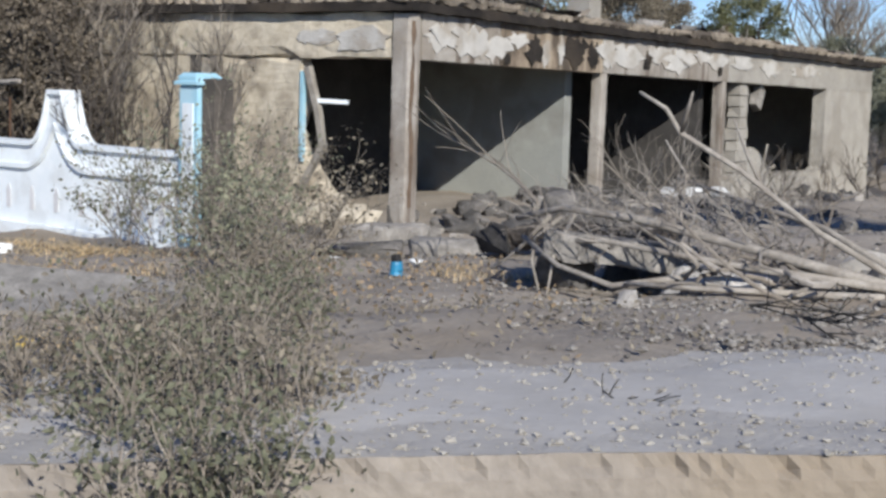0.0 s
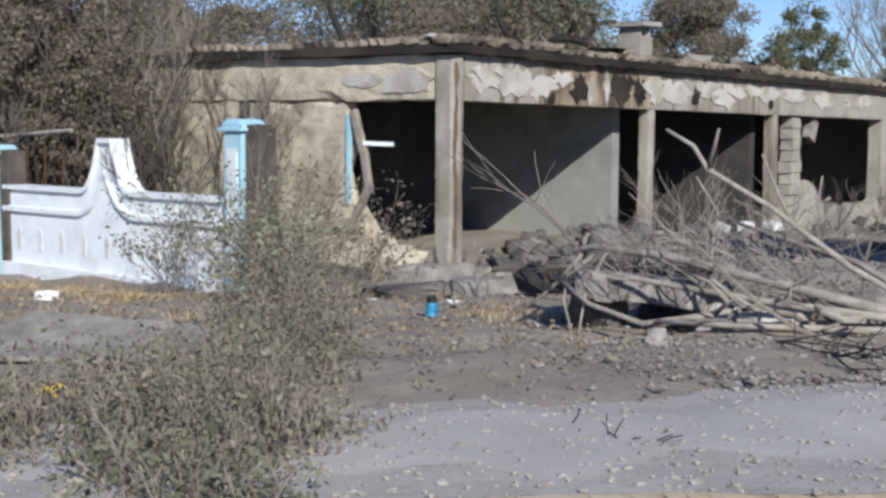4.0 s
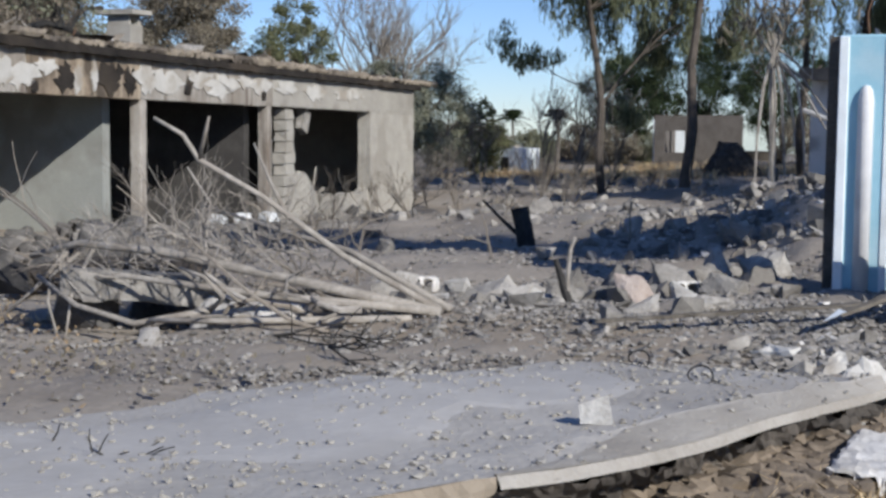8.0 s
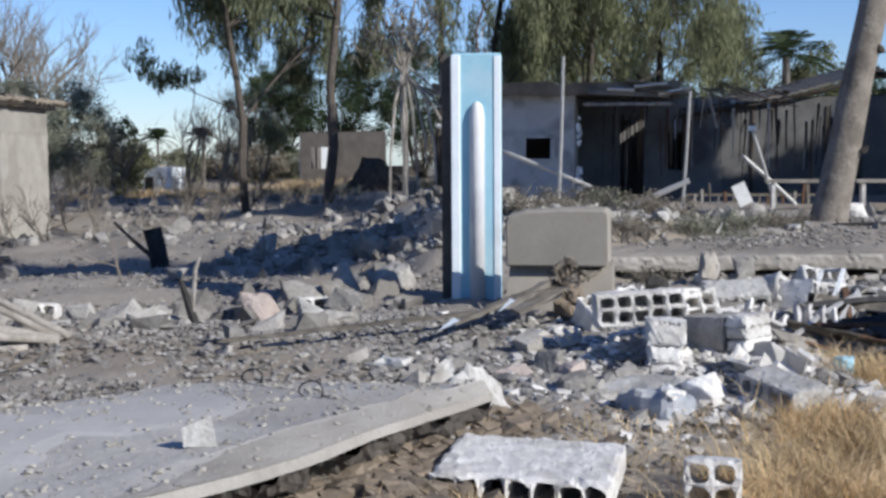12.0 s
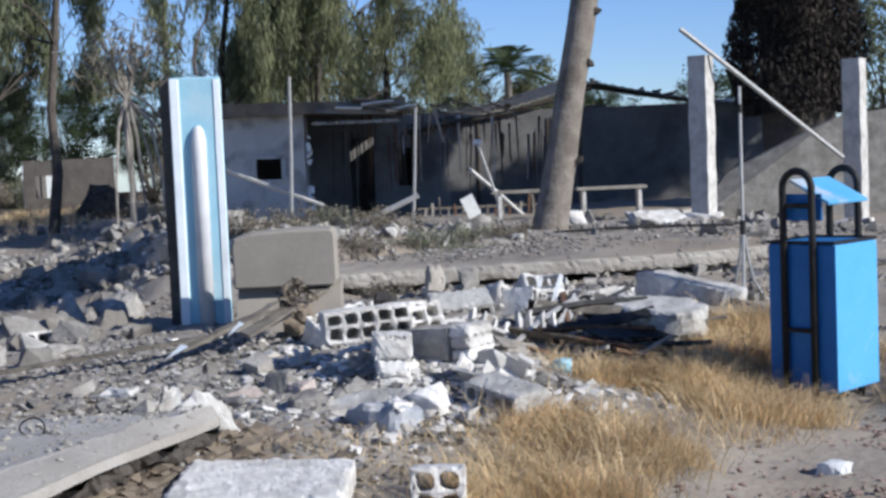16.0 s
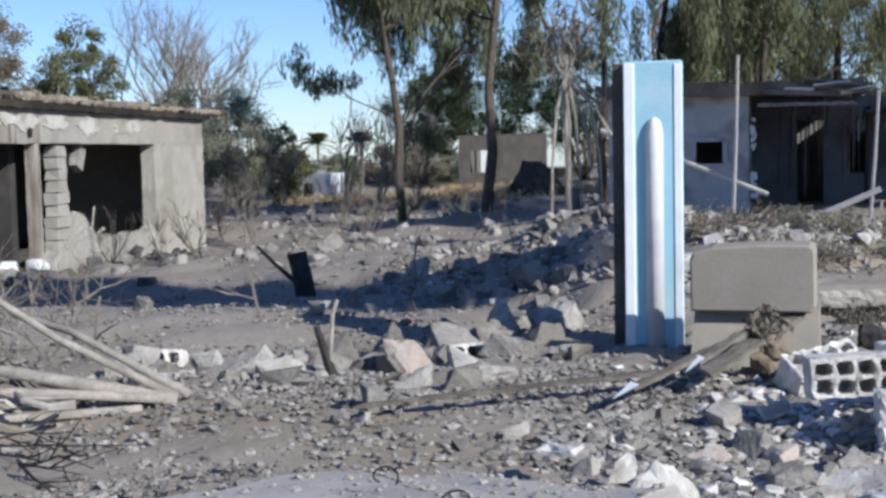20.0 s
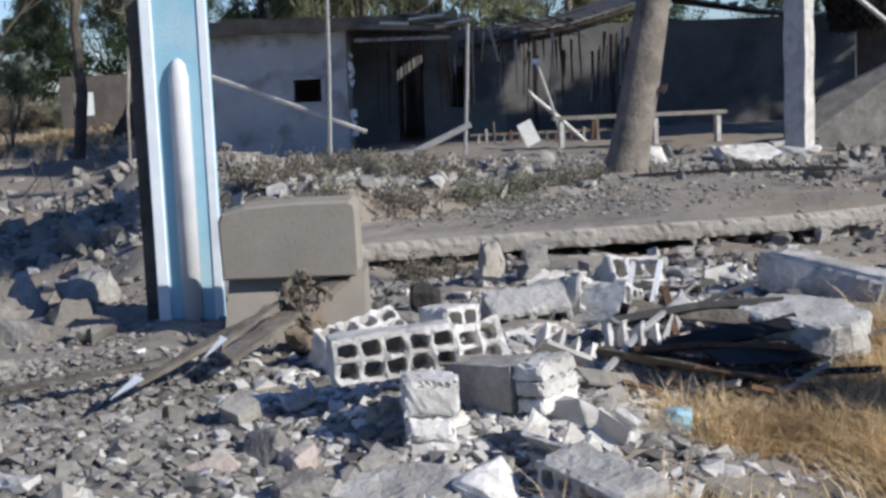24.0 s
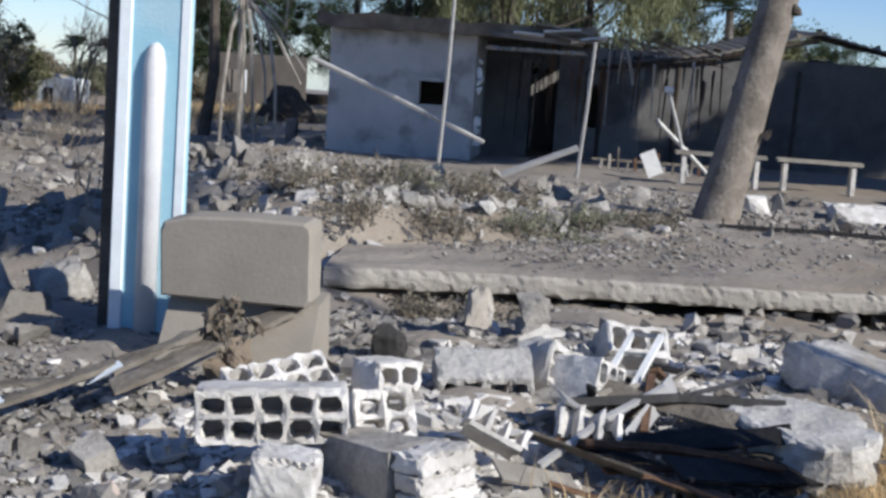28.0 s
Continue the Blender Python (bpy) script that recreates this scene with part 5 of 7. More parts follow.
for x, y, h, w, sd in ((-.5, 11.9, .3, .6, 121), (.1, 12.2, .34, .7, 122), (.6, 12.6, .28, .6, 123), (-1.0, 12.4, .32, .6, 124), (.2, 13.2, .3, .7, 125), (1.0, 13.4, .25, .6, 126), (0.5, 10.4, .2, .5, 127), (.1, 10.2, .2, .4, 128), (-.2, 13.0, .35, .7, 129), (.5, 13.5, .3, .7, 130), (-.6, 12.9, .35, .6, 134), (.9, 12.7, .22, .6, 135), (1.5, 13.9, .2, .6, 136)):
    dusty_shrub(x, y, h * .72, w, sd, "low grey-green weeds on the earth bank", 16, 900, .028, LEAF_B if sd % 3 else LEAF_S)

# charred bough and brush that fell on the roof of the burnt house
def roof_bough(m, scale, seed, label):
    """A crooked burnt bough with twigs and some withered leaves."""
    rb = thing("fallen_bough", m, label, "fallen branch", "boughs on the roof")
    rng = random.Random(seed)
    random.seed(seed)
    for k, pts in enumerate((((-.7, 0, .05), (0, 0, .12), (.6, .1, .25), (1.1, .1, .2), (1.7, 0, .05)), ((.9, .1, .22), (.75, .1, .6), (.5, .2, .85), (.3, .2, 1.3)), ((.75, .1, .6), (.55, .1, .72), (.25, 0, .7)), ((-.6, 0, .05), (-.8, .1, .4), (-.85, .1, .8)), ((1.1, .1, .2), (1.6, .2, .5), (2.1, .2, .55)))):
        part("limb", Shape().tube([tuple(c * scale for c in p) for p in pts], .085 if k < 2 else .05, .025, 7, .12), CHAR, rb)
    for k in range(14):
        tips, s = [], Shape()
        branches(s, ((-.8 + k * .2) * scale, .1, .1 * scale), (rng.uniform(-.7, .7), .2, .8), .5 * scale, .012, 2, random.Random(seed * 10 + k), tips, .3, .1, 3, 3, 3, .7)
        part("twig", s, BARK_D, rb)
        np.random.seed(seed + k)
        tp = np.array([p[:] for p in tips])
        part("foliage", leaf_mesh("foliage", tp[np.random.randint(0, len(tp), 260)] + np.random.normal(size=(260, 3)) * .12, .07, (LEAF_S, LEAF_S, OLIVE, THICKET)[k % 4], .5, .2), None, rb)


roof_bough(HOUSE @ pose(3.1, .8, 2.44), 1.1, 500, "charred crooked bough lying on the roof edge")
roof_bough(HOUSE @ pose(1.2, 2.4, 2.4, 0, 0, 25), 1.3, 520, "leafy broken bough lying across the flat roof")

# dry grass


def straw(name, spots, n, h, label, wide=1.0, tuft=.085, per=400):
    """Dry grass in tufts: blades that fan out from a common foot and bow at their tips."""
    rng = np.random.default_rng(7)
    c = np.array([(x, y) for x, y, r in spots])
    r = np.array([s[2] for s in spots])
    m = max(8, n // per)
    kc = rng.integers(0, len(c), m)
    foot = c[kc] + rng.normal(size=(m, 2)) * r[kc][:, None] * .55
    tall = rng.uniform(.45, 1.2, m)
    k = rng.integers(0, m, n)
    off = rng.normal(size=(n, 2)) * tuft * (.5 + tall[k][:, None])
    p = foot[k] + off
    z = ground_z(p[:, 0], p[:, 1]) - .02
    hh = h * rng.uniform(.35, 1.15, n) * tall[k]
    a = np.arctan2(off[:, 1], off[:, 0]) + rng.normal(size=n) * 1.3
    lean = (np.hypot(off[:, 0], off[:, 1]) / tuft * .28 + rng.uniform(.05, .95, n)) * hh
    tip = np.stack([p[:, 0] + np.cos(a) * lean, p[:, 1] + np.sin(a) * lean, z + hh * rng.uniform(.7, 1, n)], 1)
    mid = np.stack([p[:, 0] + np.cos(a) * lean * .35, p[:, 1] + np.sin(a) * lean * .35, z + hh * .62], 1)
    b = np.stack([p[:, 0], p[:, 1], z], 1)
    wv = np.stack([-np.sin(a), np.cos(a), 0 * a], 1) * rng.uniform(.0012, .0034, n)[:, None] * wide
    v = np.stack([b - wv, b + wv, mid + wv * .8, mid - wv * .8, tip], 1).reshape(-1, 3)
    i = np.arange(n)[:, None] * 5
    faces = [tuple(q) for q in (i + [0, 1, 2, 3])] + [tuple(q) for q in (i + [3, 2, 4])]
    me = bpy.data.meshes.new(name)
    me.from_pydata(v.tolist(), [], [tuple(int(j) for j in q) for q in faces])
    me.materials.append(STRAW)
    tagged(new(name, me), label, "grass", kind="stuff")


straw("dry_grass", [(.55, 5.3, .26), (.8, 5.55, .26), (1.0, 5.85, .22), (.75, 5.0, .2), (.45, 4.95, .2), (1.15, 5.6, .18), (.85, 6.1, .16), (1.75, 6.2, .16), (1.95, 6.6, .2), (2.1, 7.0, .2), (1.8, 6.9, .14), (1.3, 7.15, .12), (1.6, 7.3, .13), (1.9, 7.45, .15), (2.15, 7.85, .12), (2.4, 8.4, .1), (2.75, 8.1, .3), (3.2, 7.5, .45)], 36000, .21, "tall dry straw-coloured grass in tufts", 1.0, .085, 330)
straw("dry_weeds", [(-.3, 5.0, .35), (-.1, 5.7, .3), (.15, 6.1, .25), (-.7, 4.6, .3), (-6.5, 7.6, .3), (-9.5, 6.5, .9), (-11.5, 7.5, .9), (-13, 7.4, 1), (-8.2, 5.9, .8), (-10.4, 7.0, .9), (-7.0, 4.9, .7), (-6.2, 4.0, .6), (-5.2, 3.4, .5), (-8.6, 4.8, .8), (-13, 48, 2), (-8, 44, 2.5), (-17, 46, 2)], 12000, .1, "short dry yellow weeds", 1.3, .09, 60)


straw("far_dry_grass", [(-11.5, 49, 2.2), (-8.5, 47, 2.5), (-14, 46, 2.5), (-11, 44, 2.5), (-16, 47.5, 2), (-7, 49, 1.5)], 6000, .42, "yellow dry grass round a distant hut", 7.0, .3, 40)


def litter_leaves(name, areas, n, mat, label, seed):
    """Fallen leaves lying on the ground."""
    np.random.seed(seed)
    c = np.array(areas)
    k = np.random.randint(0, len(c), n)
    p = c[k][:, :2] + np.random.normal(size=(n, 2)) * c[k][:, 2:]
    z = ground_z(p[:, 0], p[:, 1]) + np.random.uniform(.01, .05, n)
    tagged(new(name, leaf_mesh(name, np.stack([p[:, 0], p[:, 1], z], 1), .042, mat, .6, 0)), label, "leaf litter", kind="stuff")


litter_leaves("leaf_litter", [(-7.2, 7.4, .9, .6), (-9.3, 6.6, 1.2, .9), (-11.2, 7.2, 1.4, .8), (-6.6, 6.6, .8, .6), (-13.5, 7.4, 1.4, .7), (-8.0, 5.6, 1.2, .8)], 1300, LITTER, "orange-brown fallen leaves on the ground", 210)
litter_leaves("dry_leaf_scraps", [(-4.2, 3.2, .9, .6), (-6, 4.5, .9, .8), (-8.8, 7.4, 1.2, .8), (-5, 5.8, .9, .5), (-9.9, 6, 1, 1), (.2, 5.6, .4, .4)], 1900, LEAF_B, "grey-brown dry leaves on the ground", 211)

# ---- rubble ----


def chunk_mesh(seed, sx, sy, sz, n=11, mat=None):
    """An angular broken lump, cut from a box of that size, resting on z = 0."""
    rng = random.Random(seed)
    pts = []
    for i in range(n):
        p = [rng.uniform(-1, 1), rng.uniform(-1, 1), rng.uniform(-1, 1)]
        m = max(abs(c) for c in p)
        k = rng.uniform(.82, 1.0) / m
        pts.append((p[0] * k * sx / 2, p[1] * k * sy / 2, sz / 2 + p[2] * k * sz / 2))
    for c in ((-1, -1, 0), (1, -1, 0), (1, 1, 0), (-1, 1, 0), (-1, 1, 1), (1, 1, 1)):
        if rng.random() < .75:
            pts.append((c[0] * sx / 2 * rng.uniform(.7, 1), c[1] * sy / 2 * rng.uniform(.7, 1), c[2] * sz * rng.uniform(.75, 1)))
    return weather(Shape().hull(pts).mesh("chunk", mat or CONC), max(.045, (sx + sy + sz) * .085), (sx + sy + sz) * .011, 3.0 / max(sx, sy), seed, 1.3)


def hollow_block(L=.40, D=.18, Hh=.18, nx=4, nz=2, wall=.019, broken=0.0, seed=0, mat=None, shut=False):
    """A hollow concrete block with rounded cells that run through from front to back, or to a closed web."""
    rng = random.Random(seed)
    s = Shape()
    if shut:
        s.box(-L / 2 + .008, L / 2 - .008, D / 2 - .03, D / 2 - .008, .008, Hh - .008)
    xs = []
    gap = wall * 1.5 if nx == 4 else wall
    cw = (L - 2 * wall - (nx - 1) * wall - (gap - wall)) / nx
    x = -L / 2 + wall
    cells = []
    for i in range(nx):
        cells.append((x, x + cw))
        x += cw + (gap if i == nx // 2 - 1 else wall)
    ch = (Hh - (nz + 1) * wall) / nz
    rows_ = [(wall + j * (ch + wall), wall + j * (ch + wall) + ch) for j in range(nz)]
    xe = [-L / 2] + [(cells[i][1] + cells[i + 1][0]) / 2 for i in range(nx - 1)] + [L / 2]
    ze = [0] + [(rows_[j][1] + rows_[j + 1][0]) / 2 for j in range(nz - 1)] + [Hh]
    gone = {(i, j) for i in range(nx) for j in range(nz) if rng.random() < broken}
    solid = lambda i, j: 0 <= i < nx and 0 <= j < nz and (i, j) not in gone
    shift = {}
    w = lambda: rng.uniform(-.003, .003)

    def corner(a, b, k):
        if (a, b, k) not in shift:
            far = .012 if broken else 0
            shift[a, b, k] = len(s.v)
            s.v.append((xe[a] + w(), (-D / 2, D / 2)[k] + w() + rng.uniform(-far, far), ze[b] + w() + rng.uniform(-far, far)))
        return shift[a, b, k]
    for i in range(nx):
        for j in range(nz):
            if not solid(i, j):
                continue
            a0, a1, b0, b1 = cells[i][0], cells[i][1], rows_[j][0], rows_[j][1]
            c = min(a1 - a0, b1 - b0) * .22
            o = [(a0 + c, b0), (a1 - c, b0), (a1, b0 + c), (a1, b1 - c), (a1 - c, b1), (a0 + c, b1), (a0, b1 - c), (a0, b0 + c)]
            ids = []
            for k in (0, 1):
                q = [corner(i, j, k), corner(i + 1, j, k), corner(i + 1, j + 1, k), corner(i, j + 1, k)]
                e = len(s.v)
                s.v += [(px, (-D / 2, D / 2)[k] + w(), pz) for px, pz in o]
                ids.append(q + list(range(e, e + 8)))
                fl = [(0, 1, 5, 4), (1, 6, 5), (1, 2, 7, 6), (2, 8, 7), (2, 3, 9, 8), (3, 10, 9), (3, 0, 11, 10), (0, 4, 11)]
                s.f += [tuple(ids[k][t] for t in (reversed(u) if k else u)) for u in fl]
            f_, r_ = ids
            s.f += [(f_[4 + k], f_[4 + (k + 1) % 8], r_[4 + (k + 1) % 8], r_[4 + k]) for k in range(8)]
            for (di, dj), (p_, q_) in zip(((0, -1), (1, 0), (0, 1), (-1, 0)), ((0, 1), (1, 2), (2, 3), (3, 0))):
                if not solid(i + di, j + dj):
                    s.f.append((f_[p_], r_[p_], r_[q_], f_[q_]))
    return weather(s.mesh("hollow_block", mat or CONC_W), .045, .0045, 26, seed, 1.8)


WHOLE, CRACKED, HALF = hollow_block(seed=1), hollow_block(broken=.3, seed=8), hollow_block(.2, .19, .19, 2, 2, .022, .0, 3)
HALF_BROKEN, SOLIDISH = hollow_block(.2, .18, .18, 2, 2, .03, .45, 5), hollow_block(.3, .17, .16, 3, 1, .03, .1, 6)


def block(mesh, x, y, z, rx, ry, rz, label):
    return single("hollow_block", mesh, None, pose(x, y, z, rx, ry, rz), label, "concrete block", "fallen hollow blocks")


FIVE, LONG_ROW, DEEP = hollow_block(.47, .19, .175, 5, 2, .024, .0, 21, None, True), hollow_block(.38, .2, .14, 4, 1, .03, .0, 22, CONC_P), hollow_block(.2, .34, .2, 3, 2, .02, .0, 23)
SIX = hollow_block(.4, .21, .19, 4, 2, .03, .0, 24, CONC_P)


def ribs(n, L, D, h, seed, mat=None):
    """The ribs of a split hollow block, standing on what is left of its web."""
    rng = random.Random(seed)
    s = Shape().box(-L / 2, L / 2, -D / 2, D / 2, 0, .022)
    for i in range(n):
        x = -L / 2 + L * i / (n - 1)
        k = h * rng.uniform(.45, 1.1)
        s.box(x - .011, x + .011, -D / 2 * rng.uniform(.7, 1), D / 2 * rng.uniform(.7, 1), .02, k, worn=.006)
    return weather(s.mesh("ribs", mat or CONC_W), .06, .004, 22, seed, 1.4)


block(FIVE, .02, 7.29, .48, -4, -3, 11, "pale hollow concrete block with two rows of cells")
block(HALF_BROKEN, .35, 7.5, .44, -18, -8, 14, "broken end of a hollow block with open cells")
block(WHOLE, -.08, 8.0, .40, -58, -8, 36, "tilted hollow concrete block covered in dust")
block(HALF, .25, 8.2, .385, -4, 3, 44, "half hollow block with a dark side")
block(LONG_ROW, .60, 8.42, .44, 26, -3, 12, "dusty hollow block tipped forward on its row of cells")
block(HALF_BROKEN, .85, 8.55, .42, -20, 25, 40, "broken hollow block with open cells")
block(DEEP, .95, 8.5, .38, -6, 20, 52, "hollow block leaning on its side with bright cells")
block(SOLIDISH, 1.22, 9.2, .44, -40, 5, 20, "hollow block tipped on its face")
block(SIX, .66, 6.43, .17, 7, 5, -58, "hollow concrete block with a shaded row of cells")
block(HALF, .24, 4.98, .115, -10, 0, -6, "half hollow block lying in dry grass")
for k, (x, y, z, n, L, D, h, rx, ry, rz) in enumerate(((.55, 6.72, .32, 4, .22, .17, .11, -35, 10, -35), (.75, 6.85, .32, 3, .16, .14, .1, 30, -20, 40), (.98, 8.05, .4, 4, .2, .16, .12, 50, 20, 20), (.2, 7.75, .46, 3, .14, .14, .09, -50, 10, 70), (1.0, 6.35, .15, 3, .18, .16, .12, 25, 15, -30), (-.35, 7.45, .36, 3, .12, .1, .07, 20, -20, 15), (1.05, 9.3, .44, 4, .22, .16, .12, 40, -10, 60), (.68, 7.65, .44, 4, .2, .15, .1, -30, 25, 5))):
    block(ribs(n, L, D, h, 70 + k), x, y, z, rx, ry, rz, "splintered ribs of a hollow block")
block(HALF, -2.12, 9.1, .2, -20, 0, 30, "half hollow block in the yard rubble")
block(HALF, -3.95, 9.0, .16, -14, 0, 12, "half hollow block in the yard rubble")
block(SOLIDISH, -3.72, 8.5, .15, -60, 0, 20, "hollow block in the yard rubble")


def slab(name, poly, z0, z1, m, mat, label, category, group="", jag=.015, seed=0):
    random.seed(seed)
    dense = []
    for (xa, ya), (xb, yb) in zip(poly, poly[1:] + poly[:1]):
        n = max(1, int(math.hypot(xb - xa, yb - ya) / .09))
        dense += [(xa + (xb - xa) * i / n, ya + (yb - ya) * i / n) for i in range(n)]
    lo = [(x + random.uniform(-jag, jag), y + random.uniform(-jag, jag), z0 + random.uniform(-jag, jag) * .5) for x, y in dense]
    hi0 = [(x + random.uniform(-jag, jag), y + random.uniform(-jag, jag), z1 - .012) for x, y in dense]
    cx, cy = sum(p[0] for p in dense) / len(dense), sum(p[1] for p in dense) / len(dense)
    hi = [(cx + (x - cx) * .975, cy + (y - cy) * .975, z1) for x, y, _ in hi0]
    return single(name, weather(Shape().rings([lo, hi0, hi]).mesh(name, mat), .06, .007, 12, seed, 2.0), None, m, label, category, group)


def rugged(pts, mat=None):
    return weather(Shape().hull(pts).mesh("chunk", mat or CONC_W), .03, .008, 16, len(pts), 2.0)


# upright broken stack, and the long masonry lump beside it
stack = thing("masonry_chunk", pose(.13, 6.93, .25, 3, 2, 4), "upright broken masonry chunk with two deep grooves", "masonry")
random.seed(3)
for k, (z0, z1) in enumerate(((0, .1), (.095, .19), (.185, .305))):
    part("course", rugged([(x * random.uniform(.88, 1) * (.098 - .012 * (k == 1)), y * random.uniform(.88, 1) * .085, z) for x in (-1, 1) for y in (-1, 1) for z in (z0, z1)] + [(random.uniform(-.08, .08), -.092, z0 + random.uniform(.02, .07)) for _ in range(3)]), None, stack)
lump = thing("masonry_chunk", pose(.41, 7.17, .375, 0, -4, -38), "long masonry chunk with a torn pale end", "masonry")
part("body", weather(Shape().rings([[(-.25, -.06, 0), (.12, -.13, 0), (.13, .13, 0), (-.24, .1, .01)], [(-.26, -.06, .165), (.13, -.13, .175), (.13, .13, .18), (-.25, .1, .165)]]).mesh("body", CONC), .05, .004, 14, 5, 1.5), None, lump, "smooth grey plastered side")
random.seed(4)
for k in range(3):
    part("torn_course", rugged([(.19 + x * .065 * random.uniform(.85, 1.05), y * .135 * random.uniform(.85, 1), .06 * k + z * .06) for x in (-1, 1) for y in (-1, 1) for z in (0, 1)] + [(random.uniform(.2, .265), random.uniform(-.13, .1), .06 * k + random.uniform(.01, .05)) for _ in range(4)]), None, lump, "torn pale blockwork")
single("prop_chunk", chunk_mesh(46, .22, .16, .2, 9, CONC), None, pose(.36, 7.02, .2, 0, 6, 20), "grey chunk that props the long masonry piece", "rubble")
single("prop_chunk", chunk_mesh(47, .26, .2, .22, 9, CONC_W), None, pose(.6, 7.12, .19, 8, 0, -20), "pale chunk that props the long masonry piece", "rubble")
slab("plaster_fragment", [(-.28, -.16), (.24, -.18), (.3, .06), (.08, .15), (-.22, .12)], 0, .05, pose(-.03, 6.58, .25, 8, -4, 6), CONC_P, "flat pale plaster fragment with a worn rim", "rubble", seed=5)
slab("concrete_fragment", [(-.26, -.12), (.22, -.14), (.27, .05), (.1, .12), (-.12, .1), (-.27, .03)], 0, .07, pose(-.36, 6.2, .16, 5, 4, -4), CONC, "flat grey concrete fragment with a chipped rim", "rubble", seed=6)
WIDE = weather(hollow_block(.66, .66, .13, 7, 1, .022, .0, 9), .06, .004, 14, 9, 2.0)
single("concrete_plate", WIDE, None, pose(-.42, 5.16, .13, 1, 2, -5), "broad whitish hollow-core slab piece lying by the pavement", "concrete block")
boulder = thing("plaster_boulder", pose(.08, 6.16, .1, 6, 3, -44), "plastered lump of masonry coloured bluish for its shade, with a torn white rim", "rubble")
part("body", weather(Shape().rings([[(-.19, -.1, 0), (.15, -.11, 0), (.17, .1, 0), (-.17, .12, 0)], [(-.15, -.09, .25), (.12, -.06, .27), (.15, .09, .23), (-.13, .1, .21)]]).mesh("body", BLUISH), .05, .012, 8, 41, 1.6), None, boulder)
random.seed(41)
part("torn_rim", rugged([(random.uniform(-.06, .15), random.uniform(-.06, .1), .215 + random.uniform(0, .06)) for _ in range(16)]), None, boulder, "torn white rim")
single("plaster_boulder", chunk_mesh(42, .3, .26, .24, 14, CONC_W), None, pose(.33, 6.5, .12, 0, 0, 60), "pale plastered lump of masonry", "rubble")
slab("wall_piece", [(-.34, -.2), (.3, -.22), (.35, .0), (.3, .2), (-.3, .2)], 0, .18, pose(2.24, 9.2, .35, -3, 11, -38), CONC_P, "long pale wall piece with a broken white end", "masonry", seed=8, jag=.03)
slab("wall_piece", [(-.26, -.17), (.1, -.2), (.22, -.13), (.28, -.02), (.22, .17), (-.08, .26), (-.27, .1)], 0, .17, pose(1.82, 8.2, .32, 5, 4, -52), CONC_P, "heavy broken wall piece with dark underside", "masonry", seed=9, jag=.04)
single("blue_painted_piece", chunk_mesh(43, .11, .08, .08, 10, LBLUE), None, pose(1.03, 7.1, .28, 30, 0, -25), "small wall fragment with pale blue paint", "rubble")

# broken paving apron before the grey house
apron = thing("concrete_apron", Matrix(), "broad dusty concrete apron with a broken front edge", "paving")
front = [(-.45, 10.74), (.3, 10.96), (.9, 11.07), (1.9, 11.24), (2.85, 11.45), (3.55, 11.8)]
rear = [(-.5, 12.3), (.4, 14.0), (1.4, 15.3), (2.7, 15.2), (3.2, 14.0)]
top_, face = Shape(), Shape()
cols = []
for i in range(61):
    k = i / 60
    a, b = along(front, k), along(rear, k)
    a = a + (0, .015 * noise.noise((k * 19, 0, 4)))
    cols.append([(*(a + (b - a) * (j / 20)), .545 + .022 * min(1, j / 3) * noise.noise((k * 7, j * .35, 2)) + .006 * noise.noise((k * 31, j * 1.7, 8)) - (.012 if j == 0 else 0) - (.25 if j == 20 else 0)) for j in range(21)])
top_.add([p for c in cols for p in c], [(i * 21 + j, (i + 1) * 21 + j, (i + 1) * 21 + j + 1, i * 21 + j + 1) for i in range(60) for j in range(20)])
part("slab", top_, SOIL, apron, "dust-covered top of the slab")
lip2 = [[c[0], (c[0][0], c[0][1] - .015, c[0][2] - .02), (c[0][0], c[0][1], c[0][2] - .12 + .02 * noise.noise((c[0][0] * 6, 1, 1))), (c[0][0], c[0][1] + .3, c[0][2] - .14)] for c in cols]
face.add([p for c in lip2 for p in c], [(i * 4 + j, i * 4 + j + 1, (i + 1) * 4 + j + 1, (i + 1) * 4 + j) for i in range(60) for j in range(3)])
part("front_edge", weather(face.mesh("front_edge", KERB), .05, .006, 24, 10, 1.6), None, apron, "crumbled beige front edge of the slab")
# overturned panel
pan = thing("tilted_slab", pose(-.43, 8.72, .54, 0, 0, -4), "beige concrete panel with rounded corners lying tilted", "concrete panel")
prof = [(-.36, .11), (.27, .11), (.29, .14), (.29, .42), (.285, .455), (.26, .47), (.0, .47), (-.24, .455), (-.345, .425), (-.36, .39)]
cxp, czp = -.03, .28
inset = [(cxp + (x - cxp) * .965, czp + (z - czp) * .94) for x, z in prof]
part("slab", Shape().rings([[(x, -.0 - z * .12, z) for x, z in inset], [(x, .014 - z * .12, z) for x, z in prof], [(x, .15 - z * .07, z + .01) for x, z in prof]]), BEIGE, pan)
part("lower_ledge", Shape().rings([[(-.36, -.16, -.34), (.31, -.18, -.34), (.3, .1, .11), (-.35, .1, .11)], [(-.36, .3, -.34), (.31, .3, -.34), (.3, .28, .14), (-.35, .28, .14)]]), BEIGE, pan, "stepped lower edge of the panel")
weed = thing("dead_plant", pose(-.4, 8.32, .4), "withered brown potted plant before the panel", "plant")
sp, tips = Shape(), []
for k in range(5):
    branches(sp, (0, 0, 0), (math.cos(k * 1.3) * .3, math.sin(k * 1.3) * .2, 1), .19, .012, 1, random.Random(130 + k), tips, .3, .2, 3, 4, 3)
